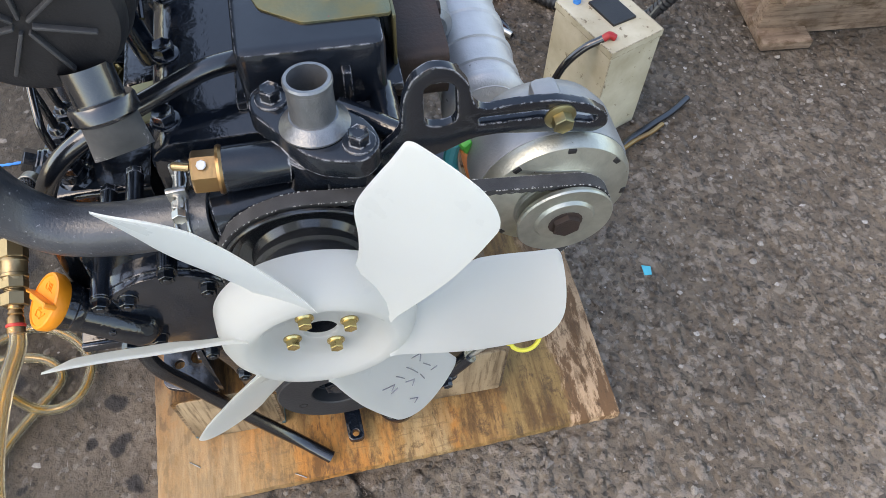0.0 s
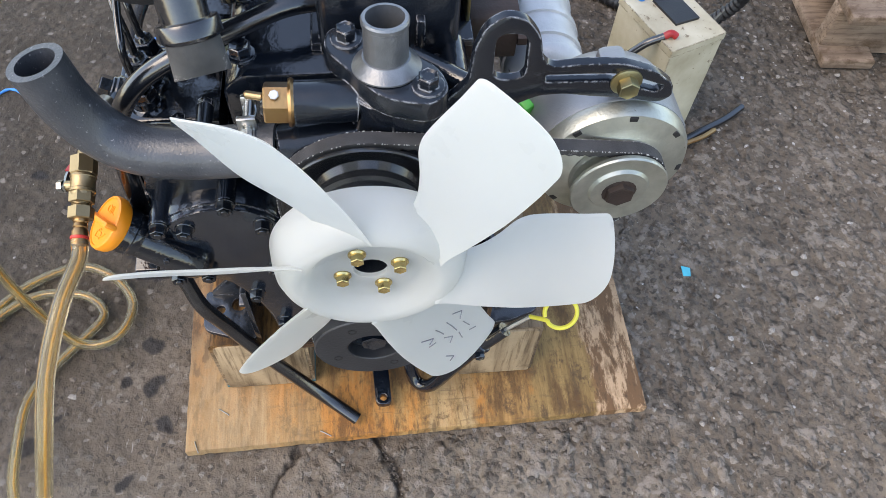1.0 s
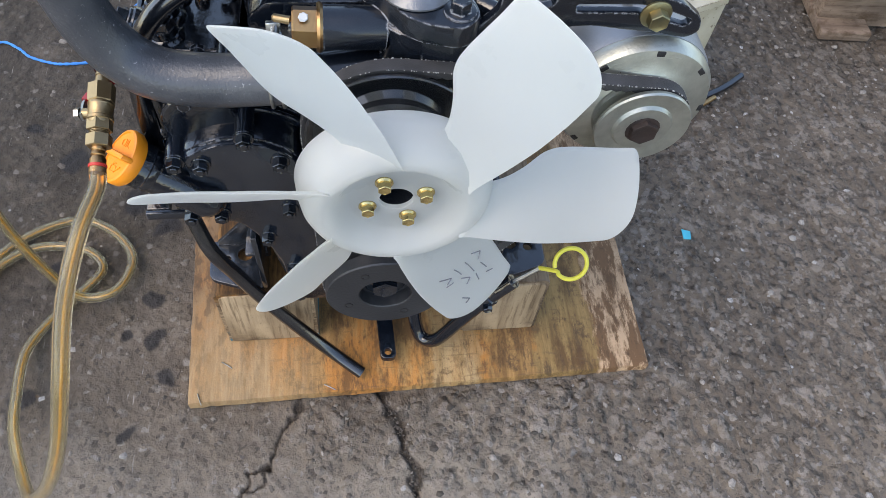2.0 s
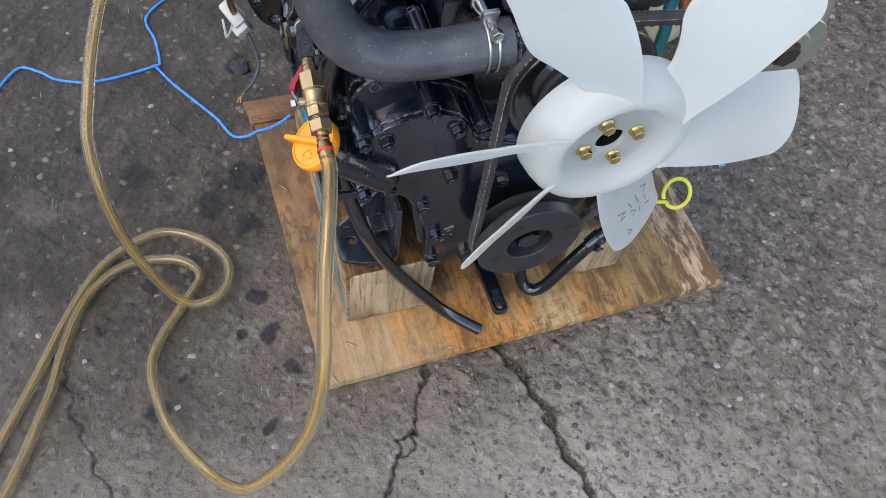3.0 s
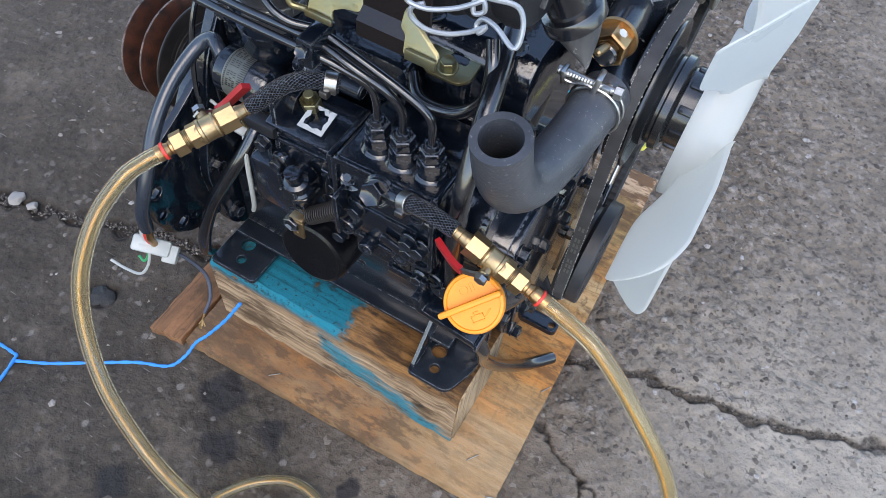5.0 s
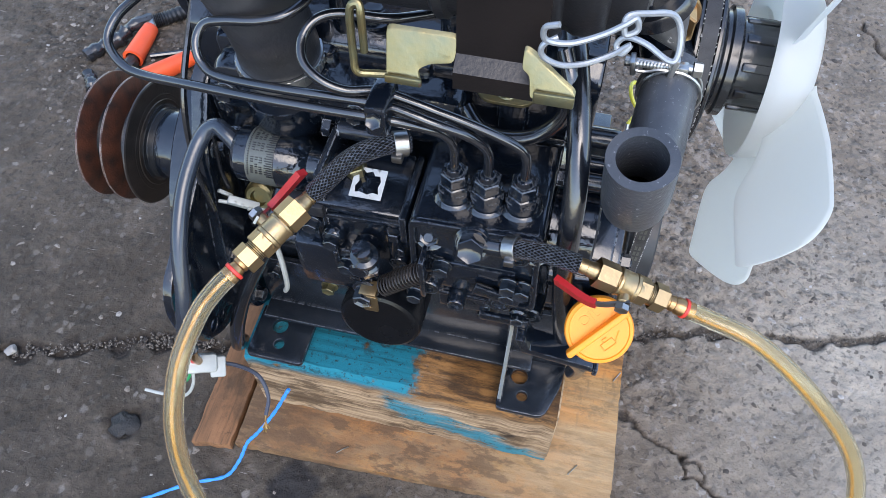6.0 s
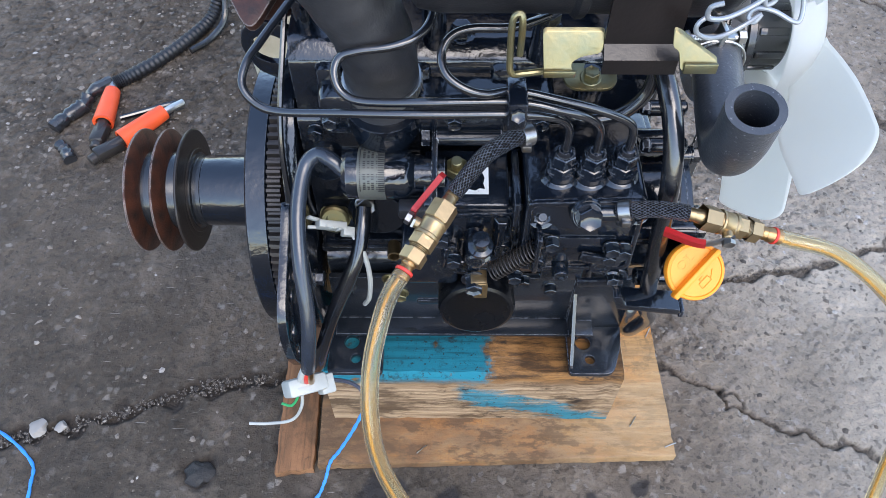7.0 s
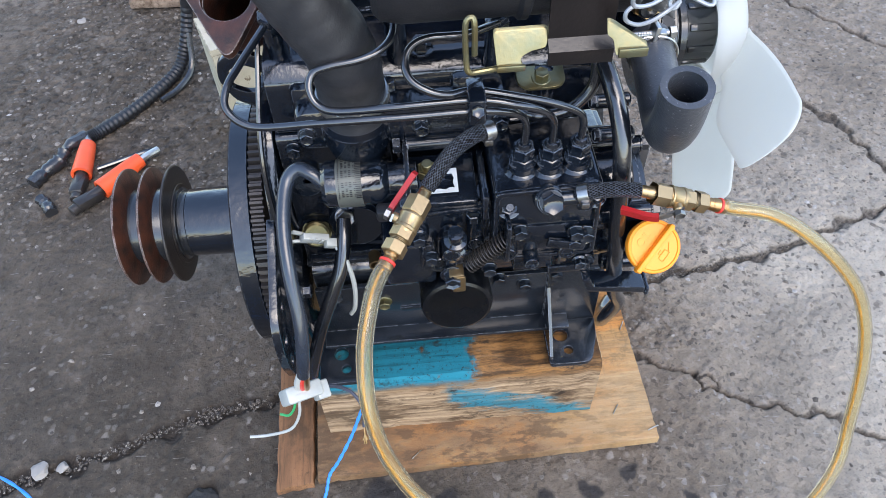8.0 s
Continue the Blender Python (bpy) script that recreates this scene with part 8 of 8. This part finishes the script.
    part("wire", tube(B(), [V(-0.119, -0.136, 0.345), V(-0.108, -0.15, 0.338), V(-0.102, -0.158, 0.32), V(-0.101, -0.16, 0.29), V(-0.105, -0.158, 0.255), V(-0.111, -0.155, 0.238)], 0.0026, 8, 7), white_plastic, pl, "white wire end")


wires()


# ---------------------------------------------------------------- things lying on the ground
def cords():
    def cord(pts, r=0.0021):
        bm = tube(B(), [V(x, y, z) for x, y, z in pts], r, 8, 8, wave=lambda i: 1.0 + 0.22 * math.sin(i * 2.1))
        tagged(part("blue_cord", bm, blue_cord), "thin bright blue nylon cord lying on the concrete", "cord", "blue cords")
    cord([(-0.3, -0.66, 0.003), (-0.335, -0.625, 0.003), (-0.385, -0.588, 0.003), (-0.372, -0.556, 0.003), (-0.352, -0.534, 0.003), (-0.338, -0.5, 0.003), (-0.333, -0.477, 0.005), (-0.338, -0.44, 0.003), (-0.349, -0.383, 0.005), (-0.36, -0.376, 0.003), (-0.41, -0.378, 0.003), (-0.467, -0.386, 0.003), (-0.52, -0.33, 0.003), (-0.53, -0.275, 0.003), (-0.54, -0.242, 0.003), (-0.603, -0.199, 0.003), (-0.692, -0.175, 0.003), (-0.8, -0.16, 0.003)])
    cord([(-0.349, -0.383, 0.003), (-0.31, -0.363, 0.003), (-0.262, -0.332, 0.003), (-0.22, -0.305, 0.003), (-0.183, -0.288, 0.003), (-0.172, -0.268, 0.008), (-0.165, -0.25, 0.024), (-0.152, -0.24, 0.04), (-0.132, -0.222, 0.07), (-0.118, -0.207, 0.098), (-0.115, -0.205, 0.104)])


def jumper_cable():
    th = group_thing("jumper_cable", (-0.6, 0.35, 0), "black corrugated cable with orange-red terminal boots on the concrete", "cable")
    part("conduit", tube(B(), [V(-0.16, 0.25, 0.42), V(-0.24, 0.38, 0.46), V(-0.34, 0.52, 0.42), V(-0.4, 0.62, 0.26), V(-0.426, 0.652, 0.13), V(-0.444, 0.632, 0.06), V(-0.466, 0.6, 0.016), V(-0.5, 0.54, 0.012), V(-0.54, 0.485, 0.012), V(-0.585, 0.44, 0.012), V(-0.605, 0.424, 0.012)], 0.0115, 16, 14, wave=lambda i: 1.06 if i % 2 else 0.9), matt_black, th)
    part("branch", tube(B(), [V(-0.437, 0.642, 0.09), V(-0.44, 0.6, 0.02), V(-0.46, 0.55, 0.008), V(-0.49, 0.515, 0.008)], 0.006, 10, 7), tape, th)
    for p0, p1 in ((V(-0.602, 0.405, 0.012), V(-0.597, 0.327, 0.014)), (V(-0.5, 0.352, 0.016), V(-0.556, 0.288, 0.014))):
        d = (p1 - p0).normalized()
        bm = lathe(B(), p0, d, [(0, 0.009), (0.0, 0.013), (0.02, 0.0145), ((p1 - p0).length, 0.017), ((p1 - p0).length, 0.012), (0.0, 0.009)], 18)
        part("boot", bm, red_orange, th, "orange-red rubber terminal boot")
        bm = B()
        q = p1 + d * 0.025
        box(bm, q + V(0, 0, 0.0), (0.024, 0.05, 0.018), 0.006, (10, 0, math.degrees(math.atan2(d.y, d.x)) - 90))
        cyl(bm, q - d * 0.03, q + d * 0.035, 0.0095)
        part("clamp", bm, dark_steel, th, "grimy lead battery clamp")
    part("lead", tube(B(), [V(-0.605, 0.424, 0.012), V(-0.603, 0.41, 0.012), V(-0.602, 0.4, 0.012)], 0.007, 10, 5), zinc, th)
    part("lead", tube(B(), [V(-0.475, 0.378, 0.012), V(-0.49, 0.36, 0.016), V(-0.51, 0.34, 0.016)], 0.0065, 10, 5), zinc, th)
    part("lead", tube(B(), [V(-0.475, 0.378, 0.012), V(-0.5, 0.375, 0.01), V(-0.54, 0.36, 0.008), V(-0.575, 0.345, 0.008)], 0.005, 10, 7), gloss_rubber, th)
    rnd = random.Random(3)
    bm = B()
    tube(bm, [V(-0.61, 0.43, 0.012), V(-0.635, 0.4, 0.014), V(-0.645, 0.37, 0.011), V(-0.665, 0.345, 0.01), V(-0.68, 0.32, 0.008)], 0.011, 10, 5, wave=lambda i: 0.8 + 0.5 * rnd.random())
    part("tape", bm, tape, th, "crumpled black insulating tape")
    bm = B()
    tube(bm, [V(-0.66, 0.285, 0.008), V(-0.645, 0.27, 0.009), V(-0.632, 0.25, 0.007)], 0.009, 10, 6, wave=lambda i: 0.7 + 0.6 * rnd.random())
    tagged(part("tape_scrap", bm, tape), "crumpled scrap of black tape on the concrete", "scrap")


def beige_box():
    th = group_thing("meter_box", (-0.29, 0.464, 0), "stained beige metal case standing on the concrete", "box")
    F, R_, L_ = V(-0.214, 0.443, 0), V(-0.25, 0.533, 0), V(-0.336, 0.395, 0)
    u, v = (R_ - F), (L_ - F)
    place = lambda a, b, z: F + u * a + v * b + V(0, 0, z)
    bm = prism(B(), [fillet([(0, 0), (1, 0), (1, 1), (0, 1)], 0.02, 3)], lambda a, b, w: place(a, b, 0.003 + w), 0.185, 0.003)
    part("case", bm, beige, th)
    bm = prism(B(), [fillet([(-0.015, -0.01), (1.015, -0.01), (1.015, 1.01), (-0.015, 1.01)], 0.02, 3)], lambda a, b, w: place(a, b, 0.186 + w), 0.012, 0.003)
    part("top_panel", bm, beige, th)
    bm = prism(B(), [[(0.38, 0.32), (0.8, 0.3), (0.8, 0.75), (0.38, 0.77)]], lambda a, b, w: place(a, b, 0.198 + w), 0.004, 0.001)
    part("meter_window", bm, matt_black, th, "black meter window")
    for a, b, m in ((0.25, 0.86, blue_cord), (0.5, 0.88, red_plastic), (0.7, 0.88, steel)):
        part("terminal_post", cyl(B(), place(a, b, 0.197), place(a, b, 0.213), 0.006), m, th)
    lead = group_thing("test_lead", (-0.2, 0.42, 0), "black test lead with a red tip against the beige case", "cable")
    part("tip", tube(B(), [place(0.22, 0.16, 0.201), place(0.15, 0.2, 0.205), place(0.06, 0.22, 0.2)], 0.0055, 12, 5), red_plastic, lead, "red plastic tip")
    part("wire", tube(B(), [place(0.06, 0.22, 0.2), place(-0.2, 0.3, 0.185), place(-0.45, 0.38, 0.15), place(-0.6, 0.45, 0.08), place(-0.7, 0.5, 0.012), place(-1.2, 0.4, 0.006)], 0.006, 12, 7), gloss_rubber, lead)
    w = group_thing("cut_cable", (-0.24, 0.58, 0), "cut black cable with a bare copper-coloured wire on the concrete", "cable")
    part("wire", tube(B(), [V(-0.277, 0.64, 0.007), V(-0.25, 0.6, 0.007), V(-0.225, 0.55, 0.007), V(-0.19, 0.49, 0.007), V(-0.12, 0.42, 0.007)], 0.006, 10, 6), gloss_rubber, w)
    part("wire", tube(B(), [V(-0.225, 0.575, 0.011), V(-0.21, 0.55, 0.012), V(-0.2, 0.52, 0.01), V(-0.18, 0.48, 0.008)], 0.004, 10, 6), copper, w, "copper-coloured wire end")


def pallet():
    th = group_thing("wooden_pallet", (-0.5, 1.0, 0), "weathered grey-brown wooden pallet corner on the concrete", "pallet")
    rnd = random.Random(8)
    def plank(c, s, rot=0):
        bm = box(B(), V(*c), s, 0.003, (rnd.uniform(-0.6, 0.6), rnd.uniform(-0.6, 0.6), rot))
        return part("plank", bm, pallet_wood, th)
    plank((-0.397, 1.12, 0.051), (0.03, 0.6, 0.095), -4)
    plank((-0.56, 1.13, 0.051), (0.03, 0.6, 0.095), -4)
    for k in range(6):
        plank((-0.48, 0.875 + 0.108 * k, 0.108), (0.24, 0.095, 0.018), -4)
    plank((-0.48, 0.87, 0.012), (0.24, 0.095, 0.018), -4)


def ground_bits():
    rnd = random.Random(11)
    def pebble(x, y, r, m, label, cat):
        bm = B()
        bmesh.ops.create_icosphere(bm, subdivisions=2, radius=r)
        for v in bm.verts:
            v.co *= 0.75 + 0.5 * rnd.random()
            v.co.z *= 0.5
        bmesh.ops.translate(bm, verts=bm.verts, vec=(x, y, r * 0.3))
        tagged(part(cat, bm, m), label, cat, "pebbles on the concrete")
    stone = surface("pale_stone", (0.22, 0.2, 0.18), (0.32, 0.3, 0.27), (0.7, 0.9), fine=600, bump_s=0.6)
    for x, y, r in ((-0.543, -0.2, 0.012), (-0.515, -0.198, 0.008), (0.308, -0.312, 0.004), (-0.61, -0.21, 0.006), (0.14, -0.52, 0.003), (-0.7, 0.8, 0.009), (0.05, 0.62, 0.005), (0.2, 0.75, 0.004)):
        pebble(x, y, r, stone, "small pale stone lying on the concrete", "pebble")
    grit, gnt, gb = nodes_of("mixed_grit")
    gi = gnt.nodes.new("ShaderNodeNewGeometry")
    gnt.links.new(ramp(gnt, gi.outputs["Random Per Island"], [(0.0, (0.02, 0.016, 0.013)), (0.5, (0.06, 0.048, 0.038)), (0.85, (0.12, 0.1, 0.08)), (1.0, (0.27, 0.24, 0.2))]), gb.inputs["Base Color"])
    gb.inputs["Roughness"].default_value = 0.85
    bm = B()
    def along(pts, n, spread, r0, r1):
        for _ in range(n):
            q = rnd.random() * (len(pts) - 1)
            k = int(q)
            f = q - k
            x = pts[k][0] * (1 - f) + pts[k + 1][0] * f + rnd.gauss(0, spread)
            y = pts[k][1] * (1 - f) + pts[k + 1][1] * f + rnd.gauss(0, spread)
            t = bmesh.new()
            bmesh.ops.create_icosphere(t, subdivisions=1, radius=rnd.uniform(r0, r1) * (1.6 if rnd.random() < 0.06 else 1))
            for v in t.verts:
                v.co *= 0.7 + 0.6 * rnd.random()
                v.co.z *= 0.7
            absorb(bm, t, Matrix.Translation((x, y, -0.009 if x < -0.31 and y < -0.23 and x > -0.36 else -0.001)))
    along([(-0.6, -0.22), (-0.54, -0.206), (-0.454, -0.181), (-0.384, -0.156), (-0.316, -0.135), (-0.249, -0.128)], 520, 0.0055, 0.0008, 0.0024)
    along([(0.257, 0.001), (0.305, 0.016), (0.37, 0.03), (0.43, 0.04), (0.49, 0.047), (0.61, 0.084)], 260, 0.004, 0.0007, 0.0018)
    along([(-0.336, -0.258), (-0.322, -0.248)], 22, 0.006, 0.001, 0.003)
    tagged(part("gravel", bm, grit, smooth=20), "brown grit and tiny stones lying in the cracks", "gravel", kind="stuff")
    # oily dirt that fills the hole, raised and broken at its rim
    bm = B()
    bmesh.ops.create_icosphere(bm, subdivisions=3, radius=0.021)
    for v in bm.verts:
        a = math.atan2(v.co.y, v.co.x)
        k = 0.86 + 0.1 * math.sin(3 * a + 1) + 0.06 * math.sin(7 * a) + 0.1 * rnd.random()
        v.co = Vector((v.co.x * k * 1.05, v.co.y * k * 0.9, v.co.z * 0.42 + 0.0016 * math.sin(v.co.x * 520) * math.sin(v.co.y * 610)))
    bmesh.ops.translate(bm, verts=bm.verts, vec=(-0.33, -0.255, -0.0062))
    clod = surface("black_oily_dirt", (0.008, 0.007, 0.0065), (0.02, 0.017, 0.014), (0.45, 0.7), fine=500, coarse=120, bump_s=0.8, dist=0.002, spots=((0.09, 0.075, 0.06), 0.34), fleck=240)
    tagged(part("dirt_clod", bm, clod, smooth=20), "black oily dirt packed in a hole in the concrete", "dirt")
    for x, y, s in ((0.035, 0.458, 0.009),):
        bm = prism(B(), [[(x - s, y - s * 0.6), (x + s * 0.9, y - s * 0.7), (x + s, y + s * 0.5), (x - s * 0.5, y + s * 0.8)]], on_z(0.001), 0.0012)
        tagged(part("paper_scrap", bm, surface("turquoise_scrap", (0.03, 0.35, 0.45), None, (0.5, 0.6))), "small turquoise plastic scrap on the concrete", "scrap")


cords()
jumper_cable()
beige_box()
pallet()
ground_bits()
